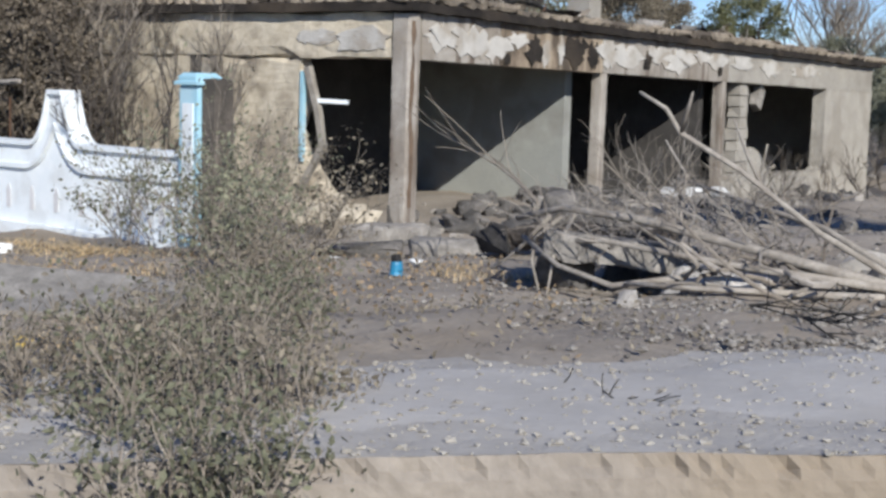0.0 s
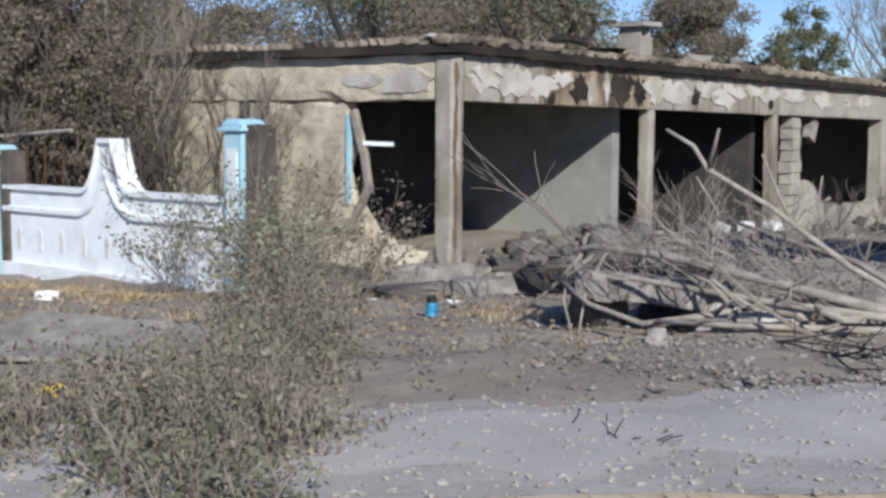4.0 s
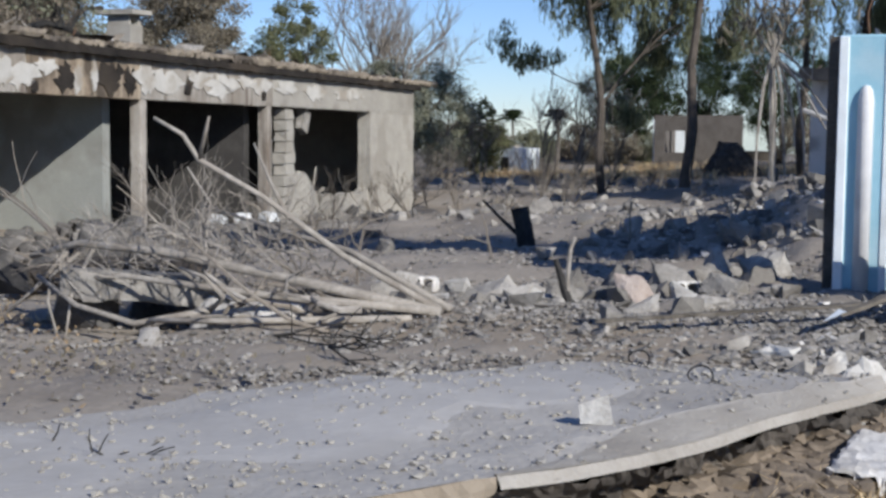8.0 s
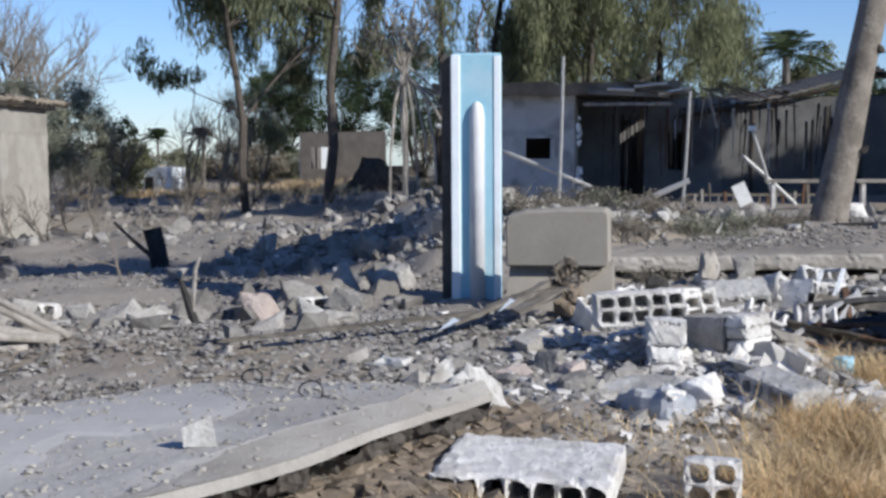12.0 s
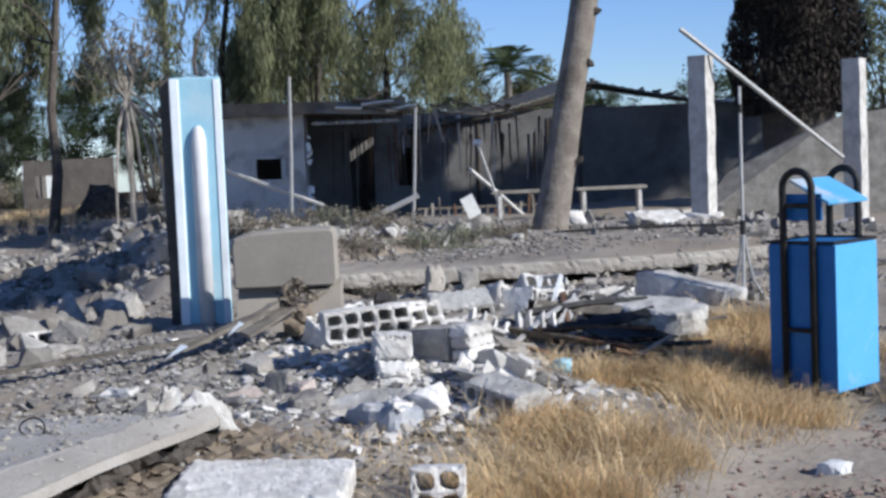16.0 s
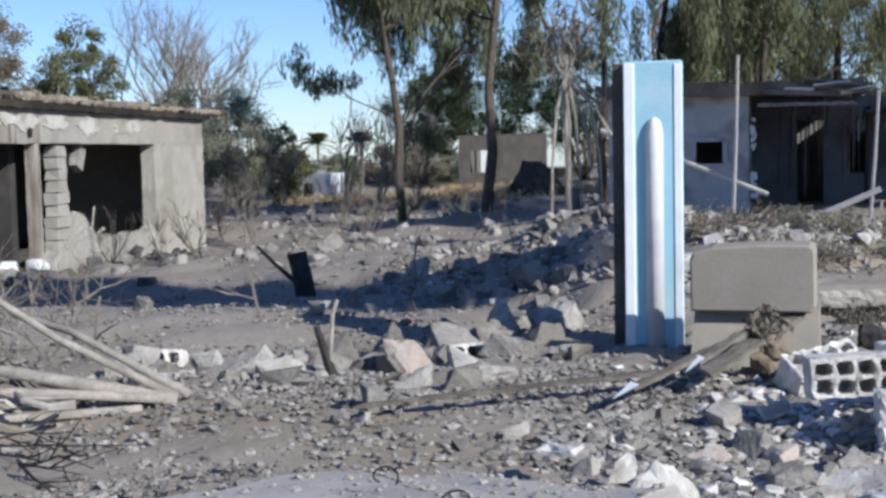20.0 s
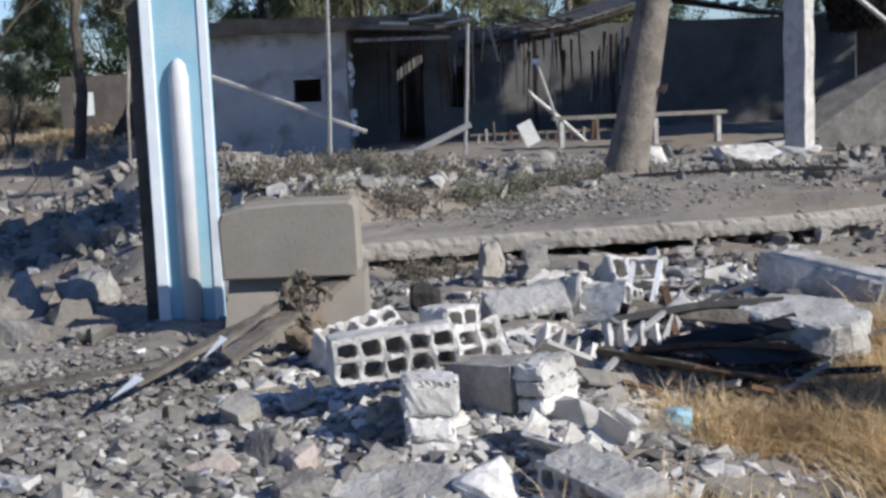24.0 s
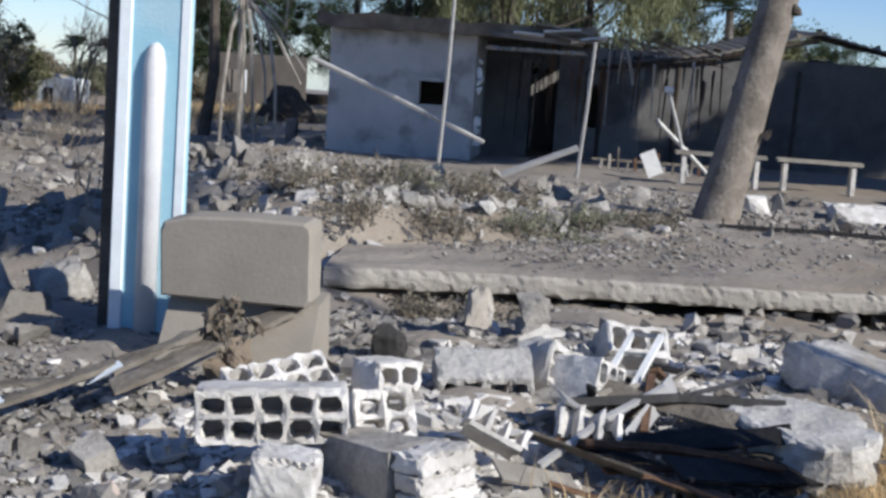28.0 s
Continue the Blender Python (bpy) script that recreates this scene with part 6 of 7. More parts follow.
part("stem_work", sp, TWIG, weed)
np.random.seed(131)
tp = np.array([p[:] for p in tips])
part("foliage", leaf_mesh("foliage", tp[np.random.randint(0, len(tp), 130)] + np.random.normal(size=(130, 3)) * .02, .045, THICKET, .6, .2), None, weed)
for k, (x, z, r) in enumerate(((-.02, .2, .05), (.06, .12, .07), (.0, .04, .08), (-.06, .27, .035), (.12, .05, .06))):
    part("clod", weather(Shape().hull([(x + random.uniform(-r, r), random.uniform(-r, r), z + random.uniform(-r, r)) for _ in range(14)]).mesh("clod", ROOFSOIL), .03, .008, 20, k), None, weed, "clod of dry brown roots")
# planks
for (a, b, w, tip, label) in (((-2.3, 7.45, .34), (-.82, 7.86, .47), .03, 0, "long weathered plank lying on the rubble"), ((-1.0, 7.5, .44), (-.42, 8.5, .6), .035, .12, "dark split plank with a pale pointed tip"), ((-.68, 7.72, .47), (-.2, 8.9, .64), .055, .0, "dark weathered plank with a pale broken end"), ((-.72, 7.9, .5), (-.5, 8.3, .6), .03, .1, "splintered lath with a white tip")):
    a, b = Vector(a), Vector(b)
    d = b - a
    m_ = Matrix.Translation((a + b) / 2) @ d.to_track_quat('X', 'Z').to_matrix().to_4x4()
    L = d.length / 2
    pl = thing("plank", m_, label, "plank", "fallen planks")
    part("board", weather(Shape().rings([[(-L, -w, -.012), (-L + .1, w, -.012), (-L + .1, w, .012), (-L, -w, .012)], [(L, -w, -.014), (L - .05, w, -.014), (L - .05, w, .014), (L, -w, .014)]]).mesh("board", OLDWOOD), .09, .006, 12, int(L * 50)), None, pl)
    if tip:
        part("splintered_tip", Shape().hull([(-L - tip * 1.2, -w * .6, 0), (-L + .05, -w, .016), (-L + .08, w, .016), (-L + .05, 0, -.01)]), WHITE, pl, "white painted splintered tip")
    else:
        part("broken_end", Shape().hull([(L + .02, -w, -.012), (L + .04, w * .8, .0), (L - .07, -w, .018), (L - .06, w, .018), (L, 0, -.02)]), CONC_W, pl, "pale broken end")
# twisted metal frame in the rubble
fr = thing("window_frame", Matrix(), "pale bent metal window frame lying aslant on rubble", "window frame")
for p_, q_, r_ in (((1.03, 8.3, .47), (1.2, 9.06, .6), .016), ((1.17, 8.42, .47), (1.31, 8.92, .62), .018), ((1.03, 8.3, .47), (1.17, 8.42, .47), .012), ((1.2, 9.06, .6), (1.31, 8.92, .62), .014), ((1.09, 8.6, .52), (1.22, 8.6, .53), .009), ((1.14, 8.82, .56), (1.27, 8.76, .57), .009)):
    part("rail", Shape().tube([p_, q_], r_, r_, 4), CLOTH_W if r_ > .015 else STEEL, fr)
single("splintered_board", weather(Shape().box(-.36, .36, -.05, .05, -.012, .012).mesh("board", OLDWOOD), .1, .01, 6, 3, 1.0), None, pose(1.36, 8.28, .47, 30, 4, -24), "long dark scorched board lying over the rubble", "board")
single("pale_lath", Shape().box(-.09, .09, -.028, .028, -.01, .01, None, .006), PLANK, pose(.8, 7.27, .36, 25, -10, 32), "short pale broken lath", "board")
single("sooty_lump", chunk_mesh(48, .17, .16, .15, 20, CHAR), None, pose(.16, 8.98, .42), "rounded soot-black lump in the rubble", "rubble")
single("white_stone", chunk_mesh(49, .13, .12, .19, 12, BEAM), None, pose(.5, 9.36, .52, 0, 12, 20), "bright white plaster stone standing on the heap", "stone")
single("grey_stone", chunk_mesh(50, .17, .14, .17, 9, CONC), None, pose(.74, 9.6, .52, 8, 0, 40), "grey angular stone standing on the heap", "stone")
single("grey_cube", Shape().box(-.055, .055, -.05, .05, 0, .1, None, .008), CONC, pose(-.55, 7.34, .33, 25, -28, 38), "small grey cube of concrete with a bright broken side", "stone")
for k, (x, y, z, sx, sy, sz, rz) in enumerate(((-.6, 6.85, .25, .2, .09, .08, 15), (-.32, 6.86, .24, .16, .12, .11, -30), (-.42, 7.02, .28, .1, .08, .1, 60), (.05, 7.02, .27, .12, .1, .09, 10))):
    single("rosy_chunk", chunk_mesh(660 + k, sx, sy, sz, 8, ROSY), None, pose(x, y, z, 10, -8, rz), "rosy-grey chunk of broken screed in the rubble", "rubble", "screed chunks")
for a, b, r, mt in (((.95, 8.2, .47), (1.75, 8.35, .5), .028, IRON), ((.9, 7.9, .4), (1.7, 7.9, .38), .02, RUST), ((.85, 7.7, .36), (1.3, 8.4, .52), .016, STEEL), ((1.3, 7.6, .3), (2.0, 7.8, .3), .018, IRON), ((.8, 8.1, .42), (1.25, 8.5, .5), .02, PLANK), ((1.4, 8.6, .4), (2.0, 8.1, .4), .022, IRON)):
    single("metal_bar", Shape().tube([a, ((a[0] + b[0]) / 2, (a[1] + b[1]) / 2 + .03, (a[2] + b[2]) / 2 + .015), b], r, r * .9, 5), mt, Matrix(), "bent metal bar lying in rubble", "metal bar", "bent bars")
for k, (x, y, z, l, w, rx, ry, rz, mt) in enumerate(((1.35, 8.0, .42, .8, .06, 20, -6, 8, IRON), (1.1, 7.75, .38, .6, .05, -30, 8, -25, OLDWOOD), (1.6, 7.9, .36, .7, .08, 15, 5, 30, IRON), (1.25, 8.25, .46, .55, .04, 60, -12, 70, STEEL), (1.45, 7.65, .33, .5, .09, -10, 10, -10, RUST), (1.0, 8.15, .46, .4, .03, 40, 25, 60, STEEL), (1.7, 8.05, .38, .9, .04, 0, -4, -5, OLDWOOD), (.85, 7.5, .38, .35, .05, 30, 15, 40, PLANK))):
    single("metal_strip", weather(Shape().box(-l / 2, l / 2, -w, w, -.008, .008).mesh("strip", mt), .1, .012, 5, k, .5), None, pose(x, y, z, rx, ry, rz), ("splintered wooden lath lying in rubble" if mt in (OLDWOOD, PLANK) else "bent metal strip lying in rubble"), "wreckage", "dark wreckage strips")
wr = random.Random(77)
for k in range(34):
    x, y = wr.uniform(.95, 1.75), wr.uniform(7.5, 9.0)
    l, mt = wr.uniform(.15, .55), wr.choice((OLDWOOD, IRON, PLANK, RUST, CONC, CHAR))
    single("lath", Shape().box(-l / 2, l / 2, -wr.uniform(.008, .025), .012, -.006, .008, None, .004), mt, pose(x, y, gz(x, y) + wr.uniform(.05, .16), wr.uniform(-40, 40), wr.uniform(-25, 25), wr.uniform(0, 180)), "thin broken lath in the dark wreckage", "wreckage", "loose laths")
for k, (x, y, w, h_, rz) in enumerate(((-.72, 6.0, .2, .26, 20), (-.95, 6.1, .16, .13, -15))):
    single("upright_shard", weather(Shape().hull([(-w, -.05, -.05), (w, -.04, -.05), (w * .8, .06, -.05), (-w * .9, .05, -.05), (-w * .2, 0, h_), (w * .5, .02, h_ * .7), (-w * .8, .0, h_ * .45)]).mesh("shard", CONC if k % 2 else CONC_W), .05, .009, 12, k, 1.5), None, pose(x, y, gz(x, y), 12, 0, rz), "pale broken shard standing on end in the crumbled soil", "rubble", "standing shards")
for k, (x, y, sx, sy, sz, rz) in enumerate(((-.28, 6.55, .2, .14, .13, 35), (-.42, 6.95, .18, .15, .16, -20), (-.05, 6.75, .16, .12, .12, 60))):
    single("tilted_chunk", chunk_mesh(640 + k, sx, sy, sz, 8, CONC), None, pose(x, y, gz(x, y) - .02, 18, -14, rz), "grey broken chunk tilted in the crumbled soil", "rubble", "tilted chunks")
# ladder of reinforcing steel
lad = thing("steel_lattice", pose(3.05, 14.6, .56, 0, 0, -2), "flat lattice of reinforcing steel lying on rubble", "steel lattice")
for y in (-.09, .09):
    part("chord", Shape().tube([(-.95, y, .0), (0, y, .02), (.95, y, 0)], .012, .012, 5), IRON, lad)
for i in range(15):
    part("rung", Shape().tube([(-.9 + i * .128, -.09, .01), (-.9 + i * .128, .09, .05)], .009, .009, 4), IRON, lad)
# thin poles on the bank, fallen rails
for a, b, r, label in (((-1.03, 23, .25), (-.95, 23, 2.8), .03, "thin bent steel pole standing on the bank"), ((.95, 22.5, .2), (1.07, 22.5, 2.2), .028, "thin steel pole standing on the bank"),
                       ((-3.3, 25, 1.72), (-.52, 25, .6), .045, "pale pipe leaning down to the bank"), ((-.3, 20, .3), (.94, 20, .86), .05, "pale beam propped on the bank"),
                       ((2.28, 25, 1.6), (2.68, 25, .3), .03, "thin pole leaning in the porch"), ((2.12, 25.2, 1.15), (3.1, 25.2, .25), .04, "fallen beam leaning in the porch")):
    single("pole", Shape().tube([a, tuple((p + q_) / 2 + .01 for p, q_ in zip(a, b)), b], r, r * .85, 6), STEEL, Matrix(), label, "pole", "loose poles")
single("white_box", Shape().bevel_box(-.07, .07, -.05, .05, 0, .09, .01), CLOTH_W, pose(2.28, 25, 1.58), "small white lamp head on a thin pole", "lamp")
single("white_board", Shape().box(-.12, .12, -.01, .01, 0, .4, pose(0, 0, 0, 10, -25, 0)), CLOTH_W, pose(2.18, 24.8, .3), "white board leaning in the porch", "board")
single("white_block", chunk_mesh(44, .34, .25, .2, 12, CONC_W), None, pose(2.65, 16.6, .5, 0, 0, 15), "pale stone block beside the leaning trunk", "stone")
single("flat_stone", chunk_mesh(45, .8, .5, .22, 14, CONC_W), None, pose(3.9, 17.6, .4, 0, 0, 5), "flat pale broken slab before the pillar", "stone")

# dead tree with hanging fronds
dt = thing("dead_tree", pose(-2.95, 18.8, .55), "broken dead tree with dry hanging stalks", "tree")
part("trunk", Shape().tube([(0, 0, -.4), (.02, 0, .6), (-.02, .02, 1.4), (.0, 0, 2.1)], .055, .035, 6), DEADWOOD, dt)
for pts in (((.0, 0, 1.85), (-.12, -.05, 1.4), (-.18, -.08, .7), (-.2, -.1, -.4)), ((.02, 0, 1.8), (.12, -.05, 1.3), (.16, -.06, .7), (.2, -.08, .15)), ((.02, 0, 1.8), (.3, -.05, 1.5), (.42, -.06, .8), (.45, -.08, .15)),
            ((.05, 0, 1.9), (.25, -.05, 1.75), (.5, -.05, 1.5), (.52, -.05, 1.9)), ((-.02, 0, 1.75), (.05, -.1, 1.2), (.02, -.12, .5), (.06, -.12, -.05)), ((.02, 0, 1.9), (.2, 0, 1.3), (.28, 0, .95), (.3, 0, .6))):
    part("stalk", Shape().tube(pts, .024, .014, 5), DEADWOOD, dt)
for e in ((-.55, 0, 2.3), (.75, 0, 1.0), (.68, .1, .85), (-.3, 0, 2.6), (.35, 0, 2.5), (.15, .1, 2.8)):
    part("branch", Shape().tube([(.0, 0, 1.8), (e[0] * .5, e[1], (1.85 + e[2]) / 2 + .08), e], .03, .012, 5), DEADWOOD, dt)
np.random.seed(140)
part("foliage", leaf_mesh("foliage", np.random.normal(size=(600, 3)) * (.32, .25, .26) + (-.05, 0, 2.3), .22, LEAF_B, .12, .6), None, dt)
single("stone_stub", Shape().bevel_box(-.1, .1, -.1, .1, -.1, .38, .02), CONC, pose(-4.2, 28, .25), "short square concrete stub on the bank", "stub")

# ---- yard ----
stump = thing("burnt_stump", pose(-4.66, 13.4, gz(-4.66, 13.4)), "charred tree stump with a broken side branch", "tree stump")
random.seed(150)
part("trunk", Shape().tube([(.1, 0, -.1), (.06, 0, .12), (.02, 0, .36), (-.02, 0, .56)], .115, .085, 9, .14), CHAR, stump)
part("branch", Shape().tube([(.0, 0, .26), (-.13, 0, .36), (-.24, 0, .46), (-.42, .02, .62)], .03, .014, 6, .15), CHAR, stump)
stk = thing("sapling_stub", pose(-2.8, 8.72, .2), "broken sapling with a splintered pale top", "sapling")
part("stem", Shape().tube([(0, 0, -.05), (-.02, 0, .2), (.0, 0, .42), (.03, 0, .5)], .02, .012, 6), DEADWOOD, stk)
part("burnt_foot", Shape().tube([(0, 0, -.05), (-.02, 0, .1), (-.1, 0, .35)], .05, .02, 6), CHAR, stk)
for k in range(7):
    x, y = ((-4.6, 9.3), (-2.3, 12.2), (-3.4, 12.8), (-4.2, 11.2), (-6.2, 17.5), (-8.2, 18.2), (-3.3, 14.6))[k]
    tips, s = [], Shape()
    branches(s, (0, 0, -.03), (.3 * (-1) ** k, 0, 1), .45, .014, 2, random.Random(160 + k), tips, .3, .1, 2, 4, 3)
    single("dead_sapling", s, TWIG, pose(x, y, gz(x, y)), "small leafless sapling in the rubble", "sapling", "dead saplings")

# fallen tree
ft = thing("fallen_tree", pose(0, 0, 0), "uprooted pale leafless tree lying across the yard", "fallen tree")
limbs = [([(-3.35, 7.8, .3), (-3.9, 7.6, .62), (-4.35, 7.4, .98), (-4.7, 7.25, 1.2), (-4.78, 7.2, 1.35), (-4.95, 7.15, 1.45)], .033, .017),
         ([(-4.7, 7.25, 1.2), (-4.62, 7.2, 1.38), (-4.6, 7.2, 1.46)], .02, .012),
         ([(-4.2, 7.45, .85), (-4.4, 7.6, 1.05), (-4.52, 7.6, 1.3)], .022, .008),
         ([(-3.35, 7.8, .28), (-4.1, 7.5, .46), (-5.0, 7.35, .62), (-5.6, 7.3, .66), (-6.05, 7.4, .55)], .055, .03),
         ([(-3.4, 7.75, .3), (-4.3, 7.4, .38), (-5.2, 7.2, .48), (-5.75, 7.25, .42)], .04, .02),
         ([(-3.3, 7.85, .3), (-4.0, 7.9, .62), (-4.6, 8.1, .72), (-5.3, 8.3, .85)], .035, .015),
         ([(-3.5, 7.7, .25), (-4.4, 7.1, .26), (-4.9, 7.0, .25)], .035, .02),
         ([(-4.6, 7.2, .3), (-5.0, 7.0, .22), (-5.45, 7.05, .3), (-5.85, 7.2, .45)], .03, .022),
         ([(-4.6, 7.2, .3), (-4.45, 7.1, .4), (-4.55, 7.05, .52), (-4.75, 7.1, .56)], .026, .014),
         ([(-5.6, 7.3, .6), (-5.75, 7.2, .45), (-5.7, 7.1, .3), (-5.6, 7.05, .12)], .02, .012),
         ([(-5.5, 7.3, .62), (-5.55, 7.15, .4), (-5.5, 7.0, .1)], .018, .01),
         ([(-5.7, 7.3, .6), (-5.95, 7.3, .35), (-6.1, 7.2, .2)], .022, .012)]
for pts, r0, r1 in limbs:
    random.seed(len(pts) * 7 + int(r0 * 1000))
    part("limb", Shape().tube(pts, r0 * .72, r1 * .7, 7, .12), DEADWOOD, ft, smooth=True)
rng = random.Random(170)
for k in range(20):
    a = Vector((rng.uniform(-4.9, -3.6), rng.uniform(7.2, 7.9), rng.uniform(.2, .42)))
    L, el = rng.uniform(.5, 1.2), rng.uniform(.0, .6)
    az = math.pi + rng.gauss(-.15, .7)
    pts = [a]
    for i in range(5):
        az += rng.gauss(0, .5)
        el += rng.gauss(-.05, .3)
        pts.append(pts[-1] + Vector((math.cos(az), -math.sin(az), el)) * L / 5)
    pts = [(p.x, p.y, max(p.z, .12)) for p in pts]
    part("limb", Shape().tube(pts, rng.uniform(.01, .026), .006, 6, .12), DEADWOOD if k % 3 else TWIG, ft)
for k in range(76):
    x = rng.uniform(-5.7, -4.2)
    p = (x, rng.uniform(7.0, 8.6), rng.uniform(.25, .7))
    d = (rng.uniform(-1.3, .3), rng.uniform(-.3, .8), rng.uniform(.0, .5))
    tips, s = [], Shape()
    branches(s, p, d, rng.uniform(.25, .55), .007, 2, rng, tips, .3, .05, 3, 3, 4, .7)
    part("twig_spray", s, DEADWOOD if k % 2 else TWIG, ft)
for k in range(2):
    tips, s = [], Shape()
    branches(s, (-6.3 - k * .1, 8.0 + k * .15, .6), (-1, .45, .55 + .1 * k), 1.05 - .35 * k, .011, 1, random.Random(180 + k), tips, .1, .03, 5, 4, 5, .6)
    part("twig_spray", s, TWIG, ft)
for x, y, z, sx, sy, sz, mt, rz, lb in ((-5.5, 8.15, -.02, .5, .4, .3, CONC_D, 20, "sooty stone that props a slab"), (-4.6, 7.6, .08, .8, .4, .26, CONC_W, -10, "pale concrete lump under the fallen tree"), (-5.75, 7.45, .02, .5, .4, .38, CONC_D, 5, "sooty concrete lump under the fallen tree"),
                                    (-9.4, 13.0, -.3, .7, .6, .62, CONC_D, 10, "large sooty block before the veranda"), (-9.9, 12.9, -.3, .45, .4, .32, CONC_D, 30, "sooty stone before the veranda"), (-8.6, 11.6, -.22, 1.5, .5, .3, CONC_D, 15, "long burnt rubble heap before the veranda"),
                                    (-9.0, 9.0, -.18, .9, .35, .22, CONC_D, 40, "dark low kerb stone before the house"), (-8.2, 9.4, -.12, .9, .35, .2, CONC, 30, "grey kerb stone before the house"), (-10.6, 11.1, -.35, 1.1, .6, .3, CONC, 10, "broken plaster heap by the house corner"),
                                    (-11.6, 11.3, -.35, 1.3, .7, .45, STONE, -5, "beige rubble heap under the blown-out opening"), (-12.3, 11.2, -.35, .9, .6, .5, STONE, 15, "beige rubble heap under the blown-out opening"), (-9.6, 16.5, -.4, .5, .4, .3, CONC_D, 25, "sooty stone before the veranda"),
                                    (-10.3, 20.5, -.5, .8, .6, .35, CONC, 0, "rubble before the veranda"), (-10.2, 18.2, -.45, .9, .5, .4, CONC_D, 30, "rubble before the veranda")):
    single("concrete_lump", chunk_mesh(int(abs(x * 31 + y * 17)), sx, sy, sz, 16, mt), None, pose(x, y, z, 0, 0, rz), lb, "rubble", "larger lumps")
slab("propped_slab", [(-.5, -.3), (.42, -.34), (.6, .0), (.5, .28), (-.45, .26)], 0, .19, pose(-5.4, 7.6, .27, -4, 5, 38), CONC, "thick concrete slab propped up under the fallen tree", "masonry", seed=17, jag=.03)
log = thing("charred_log", pose(0, 0, 0), "dark burnt log lying beside the fallen tree", "log")
part("stem", weather(Shape().tube([(-7.1, 8.7, .2), (-6.7, 8.65, .3), (-6.3, 8.6, .34), (-5.8, 8.5, .36), (-5.3, 8.3, .4)], .13, .08, 10, .1).mesh("stem", BARK_D), .1, .02, 9, 3), None, log)
part("root_end", Shape().hull([(-7.15 + rng.gauss(0, .1), 8.7 + rng.gauss(0, .1), .2 + rng.uniform(-.12, .16)) for _ in range(16)]), CHAR, log)
for k, x in enumerate((-10.9, -10.75, -10.55)):
    single("white_bag", chunk_mesh(190 + k, .3, .25, .18, 16, CLOTH_W), None, pose(x, 18.0 + .5 * k, -.12, 0, 0, 40 * k), "white torn bag on the veranda edge", "bag", "white bags")
# litter
bt = thing("bottle", pose(-7.0, 7.22, .06), "turquoise plastic jug with a dark top lying in leaves", "jug")
part("body", Shape().tube([(0, 0, 0), (0, 0, .02), (0, 0, .08), (0, 0, .1)], .055, .04, 10), CYAN, bt)
part("cap", Shape().tube([(0, 0, .1), (-.01, 0, .15)], .04, .035, 8), IRON, bt)
for x, y, s_, mt, lb in ((-7.3, 7.8, .12, CLOTH_W, "white crumpled paper"), (-10.45, 6.15, .2, CLOTH_W, "white crumpled bag"), (-10.0, 5.05, .3, CLOTH_W, "white crumpled bag"), (-6.4, 3.6, .14, ORANGE, "yellow crushed plastic"), (-8.0, 7.6, .1, CLOTH_W, "white paper scrap"), (1.95, 5.65, .14, CLOTH_W, "crumpled white bag on the paving")):
    single("litter", chunk_mesh(int(abs(x) * 40), s_, s_ * .8, s_ * .5, 14, mt), None, pose(x, y, gz(x, y) - .01, 0, 0, 30), lb + " on the ground", "litter", "scattered litter")
single("metal_sheet", Shape().rings([[(-.8, -.3, 0), (.7, -.35, .02), (.85, .3, .06), (-.6, .35, .12)], [(-.8, -.3, .03), (.7, -.35, .05), (.85, .3, .09), (-.6, .35, .16)]]), CONC, pose(-7.4, 4.6, gz(-7.4, 4.6) + .06, 6, 0, 35), "flat grey sheet lying among weeds", "sheet")
# curly wire on the pavement and thorny branches
for x, y, r in ((-1.62, 5.7, .035), (-1.3, 5.4, .038)):
    single("wire_loop", Shape().tube([(math.cos(a) * r * (1 + .1 * a), .02 * a, r * .7 + math.sin(a) * r) for a in np.linspace(-.6, 4.2, 12)], .004, .004, 5), IRON, pose(x, y, .42, 0, 0, 20), "curl of rusty wire on the pavement", "wire", "wire curls")
for x, y, rz, L, sd, mt in ((-3.3, 4.0, -35, .42, 201, CHAR), (-3.0, 3.8, -25, .36, 202, CHAR), (-3.6, 6.7, 15, .55, 203, CHAR), (-3.2, 6.2, -30, .4, 204, CHAR), (-3.55, 3.3, 80, .2, 205, CHAR), (-5.9, 3.1, -20, 1.0, 206, TWIG), (-6.2, 3.9, 10, .9, 207, TWIG)):
    bb = thing("broken_branch", pose(x, y, gz(x, y) + .05, 0, 0, rz), "dark broken thorny branch on the ground", "branch", "broken branches")
    for k in range(3):
        tips, s = [], Shape()
        branches(s, (-L / 2, 0, .02), (1, random.Random(sd + k).uniform(-.25, .25), .03), L * .8, .008, 1, random.Random(sd * 3 + k), tips, .14, .0, 4, 4, 4, .75)
        part("twig", s, mt, bb)

# white plaster shards on the pavement end
slab("plaster_shard", [(-.12, -.045), (.1, -.06), (.13, .02), (-.08, .05)], 0, .03, pose(-1.14, 6.35, .41, 12, -6, -20), BEAM, "white plaster shard on the pavement", "rubble", seed=14)
slab("plaster_shard", [(-.06, -.06), (.06, -.06), (.045, .05), (-.02, .06)], 0, .03, pose(-.86, 6.0, .43, 50, 0, 10), BEAM, "white plaster shard standing on edge", "rubble", seed=15)
single("triangular_stone", Shape().hull([(-.07, -.05, 0), (.09, -.04, 0), (.05, .09, .01), (-.05, .07, 0), (-.08, -.03, .09), (.06, .0, .14), (.0, .05, .1)]), CONC_P, pose(-1.5, 4.52, .42, 0, 0, 10) @ Matrix.Diagonal((.7, .7, .7, 1)), "pale triangular stone on the pavement", "stone")

